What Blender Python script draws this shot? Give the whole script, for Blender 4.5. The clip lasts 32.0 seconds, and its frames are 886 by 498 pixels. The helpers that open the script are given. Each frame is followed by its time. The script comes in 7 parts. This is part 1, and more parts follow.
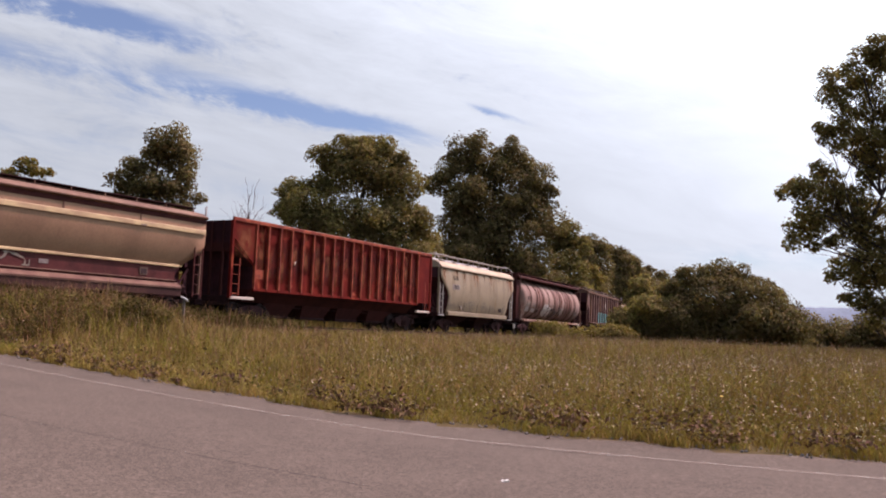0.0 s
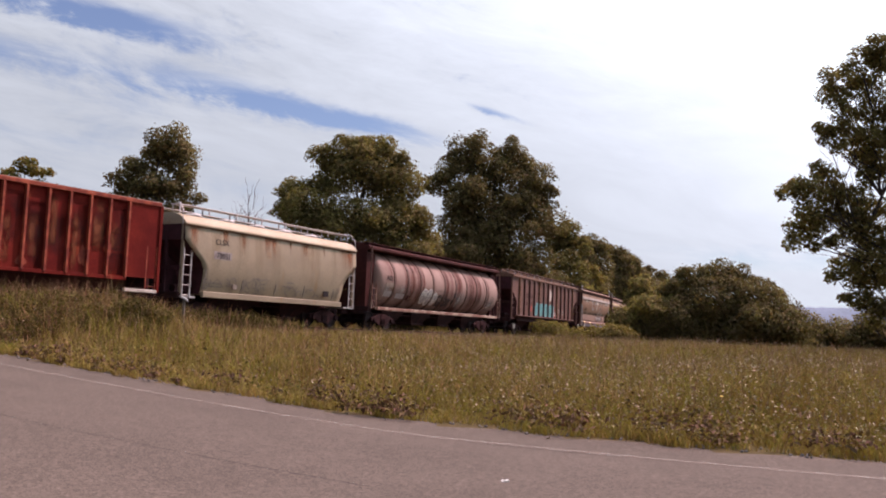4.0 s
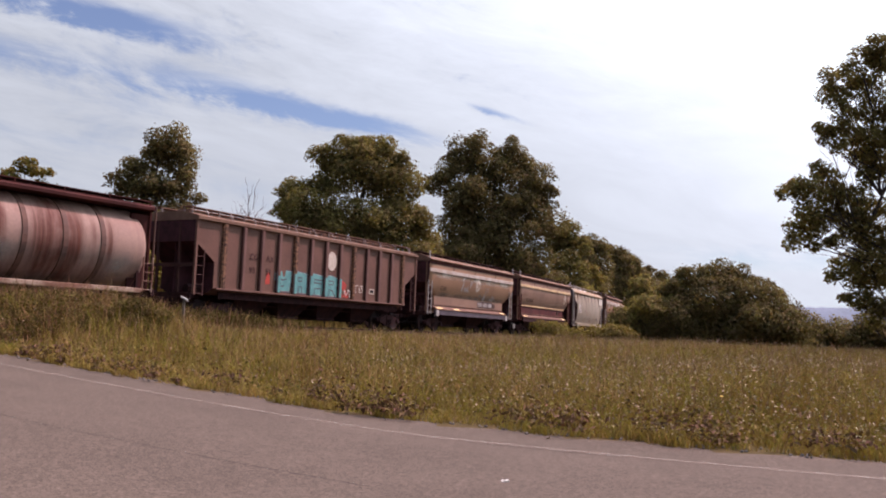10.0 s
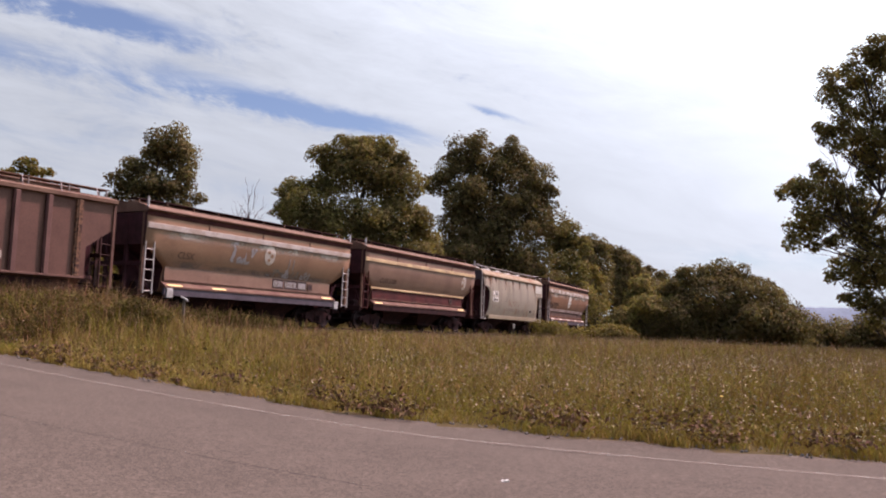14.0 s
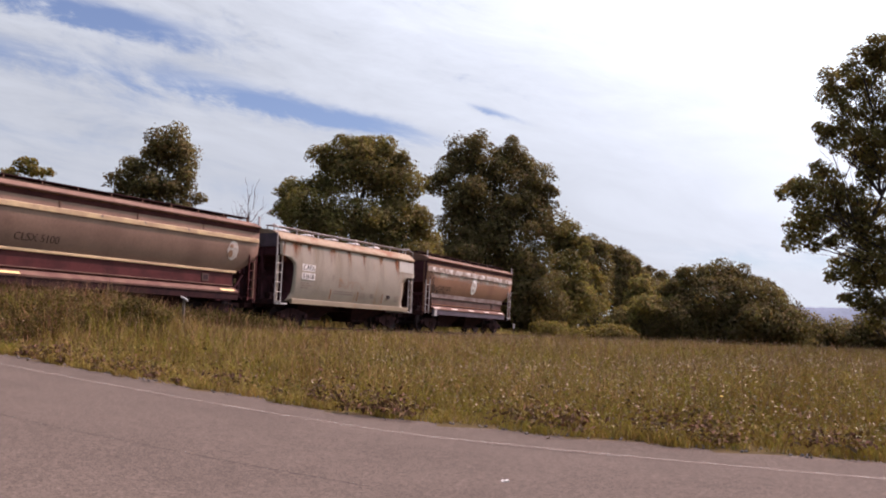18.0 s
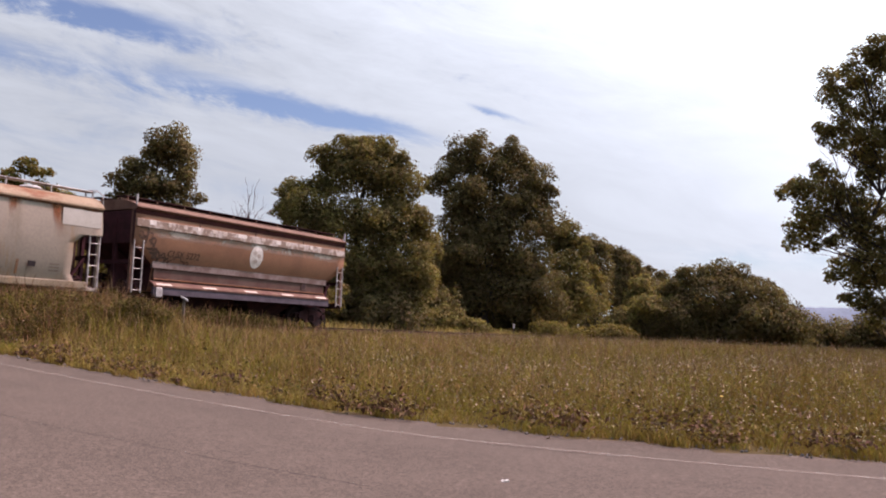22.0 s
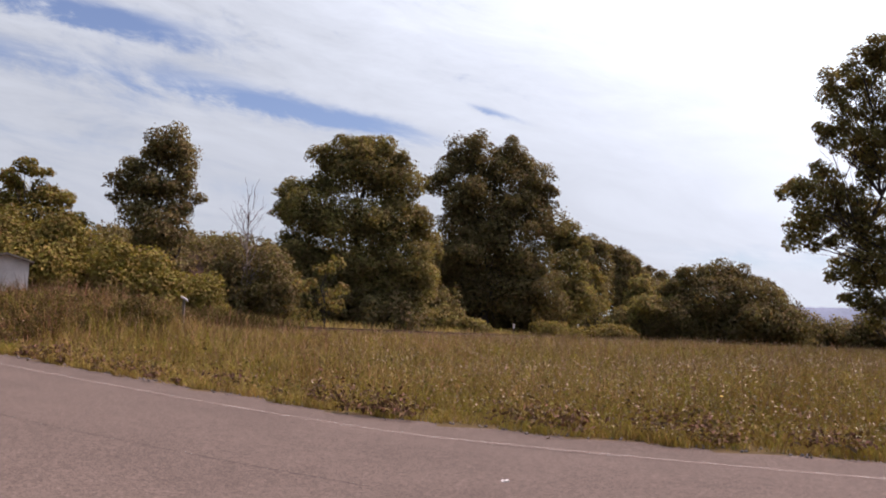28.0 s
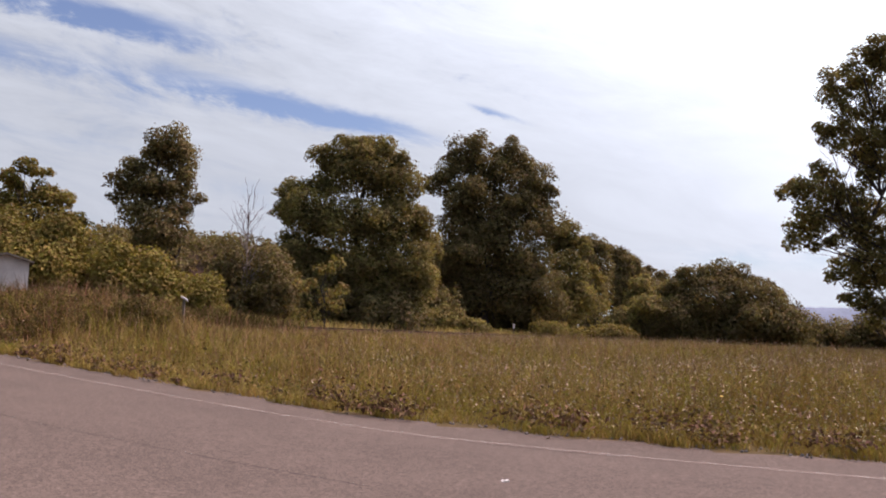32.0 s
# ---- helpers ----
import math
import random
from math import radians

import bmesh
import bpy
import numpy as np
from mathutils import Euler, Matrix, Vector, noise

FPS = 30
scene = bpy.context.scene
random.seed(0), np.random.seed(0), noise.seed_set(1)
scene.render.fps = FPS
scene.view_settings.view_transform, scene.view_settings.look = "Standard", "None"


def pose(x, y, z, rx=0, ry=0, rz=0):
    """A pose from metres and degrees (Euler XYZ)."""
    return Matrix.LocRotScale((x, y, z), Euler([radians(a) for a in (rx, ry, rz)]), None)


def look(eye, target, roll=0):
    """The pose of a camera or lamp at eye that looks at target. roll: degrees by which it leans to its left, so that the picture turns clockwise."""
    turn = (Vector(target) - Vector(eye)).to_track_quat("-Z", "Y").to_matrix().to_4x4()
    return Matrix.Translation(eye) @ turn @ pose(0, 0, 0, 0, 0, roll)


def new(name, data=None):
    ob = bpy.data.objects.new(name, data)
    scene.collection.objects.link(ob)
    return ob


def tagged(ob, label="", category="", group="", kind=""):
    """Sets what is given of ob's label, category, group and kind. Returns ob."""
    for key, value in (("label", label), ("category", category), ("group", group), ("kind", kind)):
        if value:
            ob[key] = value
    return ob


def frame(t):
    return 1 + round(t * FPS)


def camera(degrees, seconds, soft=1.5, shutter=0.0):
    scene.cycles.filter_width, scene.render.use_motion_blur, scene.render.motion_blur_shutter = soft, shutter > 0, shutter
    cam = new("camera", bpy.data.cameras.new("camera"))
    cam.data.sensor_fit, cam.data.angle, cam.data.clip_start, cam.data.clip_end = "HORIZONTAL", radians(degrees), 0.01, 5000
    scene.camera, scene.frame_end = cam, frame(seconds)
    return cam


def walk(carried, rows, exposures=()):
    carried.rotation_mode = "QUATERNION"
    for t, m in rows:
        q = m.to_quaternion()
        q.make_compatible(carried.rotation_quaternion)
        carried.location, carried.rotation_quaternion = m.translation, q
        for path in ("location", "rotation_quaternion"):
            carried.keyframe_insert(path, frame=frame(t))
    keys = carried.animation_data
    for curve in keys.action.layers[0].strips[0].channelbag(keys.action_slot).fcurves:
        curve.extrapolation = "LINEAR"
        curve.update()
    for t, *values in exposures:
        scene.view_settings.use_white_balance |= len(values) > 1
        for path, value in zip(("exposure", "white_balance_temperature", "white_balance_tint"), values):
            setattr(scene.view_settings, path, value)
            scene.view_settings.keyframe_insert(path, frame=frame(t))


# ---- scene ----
# The eye stands on the road's shoulder; road surface near it is z = 0, rail top is z = RAIL.
EYE = 1.10
cam = camera(53.13, 32.0, soft=1.95)
VIEW = pose(0, 0, EYE, 95.30, 0, 0) @ pose(0, 0, 0, 0, 0, 2.255)
walk(cam, [(0.0, VIEW), (32.0, VIEW)], exposures=[(0.0, 0.21, 7000, 73), (32.0, 0.21, 7000, 73)])

# ---- light ----
SUN_EL, SUN_AZ = radians(57), radians(60)      # azimuth from +Y towards +X
SUN_DIR = Vector((math.sin(SUN_AZ) * math.cos(SUN_EL), math.cos(SUN_AZ) * math.cos(SUN_EL), math.sin(SUN_EL)))
sun = new("sun", bpy.data.lights.new("sun", "SUN"))
sun.data.energy, sun.data.angle, sun.data.color = 4.8, radians(0.6), (1.0, 0.94, 0.76)
sun.matrix_world = look(SUN_DIR * 200, (0, 0, 0))


def link(nt, a, b):
    nt.links.new(a, b)


def math_node(nt, op, a, b=None, clamp=False):
    n = nt.nodes.new("ShaderNodeMath")
    n.operation, n.use_clamp = op, clamp
    for i, v in enumerate((a, b)):
        if v is None:
            continue
        if isinstance(v, (int, float)):
            n.inputs[i].default_value = v
        else:
            link(nt, v, n.inputs[i])
    return n.outputs[0]


def build_sky():
    world = bpy.data.worlds.new("sky")
    scene.world = world
    world.use_nodes = True
    nt = world.node_tree
    nt.nodes.clear()
    out = nt.nodes.new("ShaderNodeOutputWorld")
    bg = nt.nodes.new("ShaderNodeBackground")
    sky = nt.nodes.new("ShaderNodeTexSky")
    sky.sky_type, sky.sun_disc = "NISHITA", False
    sky.sun_elevation, sky.sun_rotation = SUN_EL, SUN_AZ
    sky.air_density, sky.dust_density = 1.0, 0.6
    coord = nt.nodes.new("ShaderNodeTexCoord")
    sep = nt.nodes.new("ShaderNodeSeparateXYZ")
    link(nt, coord.outputs["Generated"], sep.inputs[0])
    x, y, z = sep.outputs
    zz = math_node(nt, "MAXIMUM", z, 0.03)
    u, v = math_node(nt, "DIVIDE", x, zz), math_node(nt, "DIVIDE", y, zz)
    plane = nt.nodes.new("ShaderNodeCombineXYZ")
    link(nt, u, plane.inputs[0]), link(nt, v, plane.inputs[1])

    def cloud_noise(scale, stretch, angle, detail, rough, seed):
        m = nt.nodes.new("ShaderNodeMapping")
        m.vector_type = "TEXTURE"
        m.inputs["Rotation"].default_value = (0, 0, radians(angle))
        m.inputs["Scale"].default_value = (stretch, 1, 1)
        m.inputs["Location"].default_value = (seed, seed * 0.7, 0)
        n = nt.nodes.new("ShaderNodeTexNoise")
        n.inputs["Scale"].default_value, n.inputs["Detail"].default_value = scale, detail
        n.inputs["Roughness"].default_value, n.inputs["Distortion"].default_value = rough, 0.5
        link(nt, plane.outputs[0], m.inputs[0]), link(nt, m.outputs[0], n.inputs["Vector"])
        return n.outputs["Fac"]

    def gap(cu, cv, angle, length, width):
        """A long break in the cloud sheet, round the point (cu, cv) of the cloud plane."""
        ca, sa = math.cos(radians(angle)), math.sin(radians(angle))
        du, dv = math_node(nt, "SUBTRACT", u, cu), math_node(nt, "SUBTRACT", v, cv)
        along = math_node(nt, "ADD", math_node(nt, "MULTIPLY", du, ca / length), math_node(nt, "MULTIPLY", dv, sa / length))
        across = math_node(nt, "ADD", math_node(nt, "MULTIPLY", du, -sa / width), math_node(nt, "MULTIPLY", dv, ca / width))
        wob = math_node(nt, "MULTIPLY", math_node(nt, "ADD", centred(fine, 1.5), centred(mottle.outputs["Fac"], 2.2)), 1.0)
        across = math_node(nt, "ADD", across, wob)
        r = math_node(nt, "ADD", math_node(nt, "POWER", math_node(nt, "ABSOLUTE", along), 2.0), math_node(nt, "POWER", math_node(nt, "ABSOLUTE", across), 2.0))
        return math_node(nt, "POWER", 2.718, math_node(nt, "MULTIPLY", r, -1.0))

    # cirrus drawn out along the wind, and fine mottling
    big = cloud_noise(0.8, 2.2, 43, 5, 0.6, 3.1)
    fine = cloud_noise(3.4, 1.7, 43, 9, 0.68, 8.4)
    sky_map = nt.nodes.new("ShaderNodeMapping")
    sky_map.vector_type = "TEXTURE"
    sky_map.inputs["Rotation"].default_value = (0, radians(14), 0)
    sky_map.inputs["Scale"].default_value = (1.6, 1.6, 1)
    mottle = nt.nodes.new("ShaderNodeTexNoise")
    mottle.inputs["Scale"].default_value, mottle.inputs["Detail"].default_value = 34, 8
    mottle.inputs["Roughness"].default_value, mottle.inputs["Distortion"].default_value = 0.68, 0.6
    link(nt, coord.outputs["Generated"], sky_map.inputs[0]), link(nt, sky_map.outputs[0], mottle.inputs["Vector"])
    # broad soft drifts of cloud, also low down
    drift_map = nt.nodes.new("ShaderNodeMapping")
    drift_map.vector_type = "TEXTURE"
    drift_map.inputs["Rotation"].default_value = (0, radians(11), 0)
    drift_map.inputs["Scale"].default_value = (3.0, 3.0, 0.85)
    drift = nt.nodes.new("ShaderNodeTexNoise")
    drift.inputs["Scale"].default_value, drift.inputs["Detail"].default_value = 17, 9
    drift.inputs["Roughness"].default_value, drift.inputs["Distortion"].default_value = 0.62, 0.5
    link(nt, coord.outputs["Generated"], drift_map.inputs[0]), link(nt, drift_map.outputs[0], drift.inputs["Vector"])
    low = math_node(nt, "SUBTRACT", math_node(nt, "MULTIPLY", z, 6.0), 0.95, clamp=True)     # low over the horizon the ripples run together
    centred = lambda q, k: math_node(nt, "MULTIPLY", math_node(nt, "SUBTRACT", q, 0.5), k)
    d = math_node(nt, "ADD", math_node(nt, "MULTIPLY", centred(big, 0.7), math_node(nt, "SUBTRACT", math_node(nt, "MULTIPLY", z, 6.0), 0.4, clamp=True)), math_node(nt, "MULTIPLY", math_node(nt, "ADD", centred(fine, 0.6), centred(mottle.outputs["Fac"], 1.1)), low))
    d = math_node(nt, "ADD", d, centred(drift.outputs["Fac"], 1.2))
    d = math_node(nt, "ADD", d, 0.93)
    d = math_node(nt, "ADD", d, math_node(nt, "MAXIMUM", math_node(nt, "MINIMUM", math_node(nt, "MULTIPLY", u, 0.13), 0.20), -0.19))
    # the cloud sheet thins out overhead and behind, unseen, to lessen the fill light
    d = math_node(nt, "ADD", d, math_node(nt, "MAXIMUM", math_node(nt, "MINIMUM", math_node(nt, "MULTIPLY", v, 0.14), 0.28), -0.2))
    for g in SKY_GAPS:
        d = math_node(nt, "SUBTRACT", d, math_node(nt, "MULTIPLY", gap(*g[:5]), g[5]))
    ramp = nt.nodes.new("ShaderNodeMapRange")
    ramp.interpolation_type = "SMOOTHSTEP"
    ramp.inputs["From Min"].default_value, ramp.inputs["From Max"].default_value = 0.42, 1.10
    link(nt, d, ramp.inputs["Value"])
    # clouds glow brighter towards the sun
    dot = nt.nodes.new("ShaderNodeVectorMath")
    dot.operation = "DOT_PRODUCT"
    link(nt, coord.outputs["Generated"], dot.inputs[0])
    dot.inputs[1].default_value = SUN_DIR
    glow = math_node(nt, "POWER", math_node(nt, "MAXIMUM", dot.outputs["Value"], 0.0), 4.0)
    level = math_node(nt, "ADD", math_node(nt, "MULTIPLY", glow, 3.5), CLOUD)
    level = math_node(nt, "ADD", level, math_node(nt, "MULTIPLY", centred(fine, 0.35), low))
    level = math_node(nt, "ADD", level, centred(drift.outputs["Fac"], 0.25))
    cloud = nt.nodes.new("ShaderNodeVectorMath")
    cloud.operation = "SCALE"
    cloud.inputs[0].default_value = (0.580, 1.0, 0.895)
    link(nt, level, cloud.inputs["Scale"])
    blue = nt.nodes.new("ShaderNodeVectorMath")
    blue.operation = "MULTIPLY"
    blue.inputs[1].default_value = (0.60 * SKY_STRENGTH, 1.0 * SKY_STRENGTH, 0.89 * SKY_STRENGTH)
    link(nt, sky.outputs[0], blue.inputs[0])
    mix = nt.nodes.new("ShaderNodeMix")
    mix.data_type = "RGBA"
    link(nt, ramp.outputs[0], mix.inputs["Factor"])
    link(nt, blue.outputs[0], mix.inputs["A"]), link(nt, cloud.outputs[0], mix.inputs["B"])
    link(nt, mix.outputs["Result"], bg.inputs["Color"])
    bg.inputs["Strength"].default_value = 1.0
    link(nt, bg.outputs[0], out.inputs[0])


# breaks in the cloud sheet: place in the cloud plane, direction, half length, half width, strength
SKY_GAPS = [(-1.18, 2.88, 40, 0.34, 0.15, 0.8), (-0.68, 4.05, 43, 0.80, 0.21, 0.8), (0.20, 3.95, 50, 0.24, 0.05, 0.6), (1.75, 4.1, 30, 0.45, 0.12, 0.35), (3.8, 10.8, 42, 2.8, 1.3, 0.62), (-2.0, 3.1, 43, 0.7, 0.25, 0.3)]
CLOUD, SKY_STRENGTH = 0.57, 0.10
build_sky()


# ---- materials ----
def material(name, base, second=None, scale=3.0, rough=0.8, metal=0.0, bump=0.15, grain=40.0, stretch=(1, 1, 1), mix=0.5,
             streak=None, streak_amount=0.0, streak_scale=(2.2, 2.2, 0.22), island=0.0, object_random=0.0, translucent=0.0, spec=0.5, speck=0.35):
    """Painted or natural surface: two colours in large noise, fine grain, optional vertical streaks (rust, dirt)."""
    m = bpy.data.materials.new(name)
    m.use_nodes = True
    nt = m.node_tree
    bsdf = nt.nodes["Principled BSDF"]
    coord = nt.nodes.new("ShaderNodeTexCoord")
    mp = nt.nodes.new("ShaderNodeMapping")
    mp.inputs["Scale"].default_value = stretch
    link(nt, coord.outputs["Object"], mp.inputs[0])
    big = nt.nodes.new("ShaderNodeTexNoise")
    big.inputs["Scale"].default_value, big.inputs["Detail"].default_value, big.inputs["Roughness"].default_value = scale, 5, 0.6
    small = nt.nodes.new("ShaderNodeTexNoise")
    small.inputs["Scale"].default_value, small.inputs["Detail"].default_value = grain, 4
    link(nt, mp.outputs[0], big.inputs["Vector"]), link(nt, mp.outputs[0], small.inputs["Vector"])
    second = second or tuple(c * 0.75 for c in base)

    def blend(fac, a, b, kind="MIX"):
        n = nt.nodes.new("ShaderNodeMix")
        n.data_type, n.blend_type = "RGBA", kind
        for s, val in ((n.inputs["Factor"], fac), (n.inputs["A"], a), (n.inputs["B"], b)):
            if isinstance(val, (int, float)):
                s.default_value = val
            elif isinstance(val, tuple):
                s.default_value = (*val, 1)
            else:
                link(nt, val, s)
        return n.outputs["Result"]

    def ramp(value, lo, hi):
        n = nt.nodes.new("ShaderNodeMapRange")
        n.interpolation_type = "SMOOTHSTEP"
        n.inputs["From Min"].default_value, n.inputs["From Max"].default_value = lo, hi
        link(nt, value, n.inputs["Value"])
        return n.outputs[0]

    col = blend(math_node(nt, "MULTIPLY", ramp(big.outputs["Fac"], 0.35, 0.65), 2 * mix, clamp=True), base, second)
    if streak:
        ms = nt.nodes.new("ShaderNodeMapping")
        ms.inputs["Scale"].default_value = streak_scale
        link(nt, coord.outputs["Object"], ms.inputs[0])
        st = nt.nodes.new("ShaderNodeTexNoise")
        st.inputs["Scale"].default_value, st.inputs["Detail"].default_value, st.inputs["Roughness"].default_value = 1.0, 6, 0.65
        link(nt, ms.outputs[0], st.inputs["Vector"])
        cover = math_node(nt, "ADD", st.outputs["Fac"], math_node(nt, "MULTIPLY", math_node(nt, "SUBTRACT", big.outputs["Fac"], 0.5), 0.35))
        col = blend(ramp(cover, 0.66 - streak_amount * 0.3, 0.80 - streak_amount * 0.2), col, streak)
    col = blend(speck, col, blend(ramp(small.outputs["Fac"], 0.3, 0.7), (0.55, 0.55, 0.55), (1.25, 1.25, 1.25)), "MULTIPLY")
    if island or object_random:
        if island:
            geo = nt.nodes.new("ShaderNodeNewGeometry")
            r = geo.outputs["Random Per Island"]
        else:
            info = nt.nodes.new("ShaderNodeObjectInfo")
            r = info.outputs["Random"]
        hsv = nt.nodes.new("ShaderNodeHueSaturation")
        k = island or object_random
        link(nt, math_node(nt, "ADD", math_node(nt, "MULTIPLY", r, 2 * k), 1 - k), hsv.inputs["Value"])
        link(nt, math_node(nt, "ADD", math_node(nt, "MULTIPLY", math_node(nt, "FRACT", math_node(nt, "MULTIPLY", r, 7.3)), 0.06), 0.47), hsv.inputs["Hue"])
        link(nt, col, hsv.inputs["Color"])
        col = hsv.outputs[0]
    link(nt, col, bsdf.inputs["Base Color"])
    bsdf.inputs["Metallic"].default_value = metal
    bsdf.inputs["Specular IOR Level"].default_value = spec
    rr = math_node(nt, "ADD", math_node(nt, "MULTIPLY", small.outputs["Fac"], 0.2), rough - 0.1, clamp=True)
    link(nt, rr, bsdf.inputs["Roughness"])
    if bump:
        b = nt.nodes.new("ShaderNodeBump")
        b.inputs["Strength"].default_value, b.inputs["Distance"].default_value = bump, 0.02
        link(nt, small.outputs["Fac"], b.inputs["Height"]), link(nt, b.outputs[0], bsdf.inputs["Normal"])
    if translucent:
        tr = nt.nodes.new("ShaderNodeBsdfTranslucent")
        link(nt, blend(1.0, col, (1.15, 1.25, 0.7), "MULTIPLY"), tr.inputs["Color"])
        ms2 = nt.nodes.new("ShaderNodeMixShader")
        ms2.inputs[0].default_value = translucent
        link(nt, bsdf.outputs[0], ms2.inputs[1]), link(nt, tr.outputs[0], ms2.inputs[2])
        link(nt, ms2.outputs[0], nt.nodes["Material Output"].inputs[0])
    return m


def wash(name, colour, cover=0.7, scale=(2.5, 2.5, 0.5), down=0.0, sharp=3.0, rough=0.7, soft=True):
    """Thin stain or faded paint: soft at its sides, broken by noise, fading downwards by the power `down`."""
    m = bpy.data.materials.new(name)
    m.use_nodes = True
    nt = m.node_tree
    bsdf = nt.nodes["Principled BSDF"]
    coord = nt.nodes.new("ShaderNodeTexCoord")
    sep = nt.nodes.new("ShaderNodeSeparateXYZ")
    link(nt, coord.outputs["Generated"], sep.inputs[0])
    mp = nt.nodes.new("ShaderNodeMapping")
    mp.inputs["Scale"].default_value = scale
    link(nt, coord.outputs["Object"], mp.inputs[0])
    n = nt.nodes.new("ShaderNodeTexNoise")
    n.inputs["Scale"].default_value, n.inputs["Detail"].default_value, n.inputs["Roughness"].default_value = 1.0, 7, 0.65
    link(nt, mp.outputs[0], n.inputs["Vector"])
    gx, gz = sep.outputs[0], sep.outputs[2]
    side = math_node(nt, "MULTIPLY", math_node(nt, "MULTIPLY", gx, math_node(nt, "SUBTRACT", 1.0, gx)), 4.2, clamp=True)
    if down:
        tall = math_node(nt, "POWER", gz, down)
    else:
        tall = math_node(nt, "MULTIPLY", math_node(nt, "MULTIPLY", gz, math_node(nt, "SUBTRACT", 1.0, gz)), 4.2, clamp=True)
    broken = math_node(nt, "MULTIPLY", math_node(nt, "SUBTRACT", n.outputs["Fac"], 0.5 - 0.5 / sharp), sharp, clamp=True)
    a = math_node(nt, "MULTIPLY", broken, cover)
    if soft:
        a = math_node(nt, "MULTIPLY", math_node(nt, "MULTIPLY", side, tall), a, clamp=True)
    link(nt, a, bsdf.inputs["Alpha"])
    bsdf.inputs["Base Color"].default_value = (*colour, 1)
    bsdf.inputs["Roughness"].default_value = rough
    bsdf.inputs["Specular IOR Level"].default_value = 0.2
    return m


def asphalt():
    """Worn chip-sealed asphalt: stones of several greys in a darker binder, patches worn paler."""
    m = bpy.data.materials.new("worn asphalt")
    m.use_nodes = True
    nt = m.node_tree
    bsdf = nt.nodes["Principled BSDF"]
    coord = nt.nodes.new("ShaderNodeTexCoord")

    def noise_at(scale, detail, rough=0.6):
        n = nt.nodes.new("ShaderNodeTexNoise")
        n.inputs["Scale"].default_value, n.inputs["Detail"].default_value, n.inputs["Roughness"].default_value = scale, detail, rough
        link(nt, coord.outputs["Object"], n.inputs["Vector"])
        return n.outputs["Fac"]

    def stones(scale):
        v = nt.nodes.new("ShaderNodeTexVoronoi")
        v.inputs["Scale"].default_value = scale
        link(nt, coord.outputs["Object"], v.inputs["Vector"])
        sep = nt.nodes.new("ShaderNodeSeparateColor")
        link(nt, v.outputs["Color"], sep.inputs[0])
        return sep.outputs[0], v.outputs["Distance"]

    fine, fine_d = stones(130)
    coarse, coarse_d = stones(48)
    patch, blot = noise_at(0.7, 5), noise_at(6.0, 6, 0.7)
    spread = lambda q, k: math_node(nt, "MULTIPLY", math_node(nt, "SUBTRACT", q, 0.5), k)
    v = math_node(nt, "ADD", spread(fine, 0.75), spread(math_node(nt, "POWER", coarse, 4.0), 0.45))
    v = math_node(nt, "ADD", v, math_node(nt, "ADD", spread(patch, 0.45), spread(blot, 0.30)))
    v = math_node(nt, "ADD", v, 1.0)
    col = nt.nodes.new("ShaderNodeVectorMath")
    col.operation = "SCALE"
    col.inputs[0].default_value = (0.096, 0.0745, 0.0585)
    link(nt, v, col.inputs["Scale"])
    link(nt, col.outputs[0], bsdf.inputs["Base Color"])
    bsdf.inputs["Roughness"].default_value = 0.95
    bsdf.inputs["Specular IOR Level"].default_value = 0.12
    b = nt.nodes.new("ShaderNodeBump")
    b.inputs["Strength"].default_value, b.inputs["Distance"].default_value = 0.5, 0.006
    link(nt, math_node(nt, "ADD", math_node(nt, "MULTIPLY", fine_d, -1.0), math_node(nt, "MULTIPLY", coarse_d, -0.8)), b.inputs["Height"])
    link(nt, b.outputs[0], bsdf.inputs["Normal"])
    return m


ASPHALT = asphalt()
GRAVEL = material("gravel", (0.17, 0.15, 0.14), (0.10, 0.09, 0.085), scale=12, rough=0.95, bump=1.0, grain=70)
LINE = wash("worn white road paint", (0.25, 0.205, 0.17), 0.62, (9.0, 9.0, 1.0), sharp=3.0, soft=False)
SEAM = wash("tar seam", (0.055, 0.043, 0.036), 0.55, (5.0, 5.0, 1.0), sharp=2.5, soft=False)
SOIL = material("grassy soil", (0.106, 0.074, 0.039), (0.073, 0.057, 0.028), scale=0.35, rough=1.0, bump=0.8, grain=9, spec=0.0)
FAR_WOOD = material("wooded hillside", (0.060, 0.040, 0.026), (0.035, 0.022, 0.016), scale=0.12, rough=1.0, bump=1.0, grain=0.6, spec=0.0)
BLUE_HILL = material("hazy far hill", (0.10, 0.14, 0.19), (0.08, 0.12, 0.16), scale=0.01, rough=1.0, bump=0, grain=0.1)
BARK = material("grey bark", (0.060, 0.046, 0.040), (0.034, 0.026, 0.024), scale=6, rough=0.95, bump=0.9, grain=30, stretch=(1, 1, 0.25))
DEAD = material("bleached dead wood", (0.22, 0.19, 0.17), (0.14, 0.12, 0.11), scale=5, rough=0.9, grain=30)
LEAF = material("olive maple leaves", (0.208, 0.166, 0.060), (0.128, 0.101, 0.041), scale=0.5, rough=0.8, bump=0, grain=5, island=0.35, translucent=0.36, spec=0.1)
LEAF_OLIVE = material("yellow-green sumac leaves", (0.190, 0.150, 0.037), (0.116, 0.090, 0.026), scale=0.5, rough=0.8, bump=0, grain=5, island=0.35, translucent=0.26, spec=0.1)
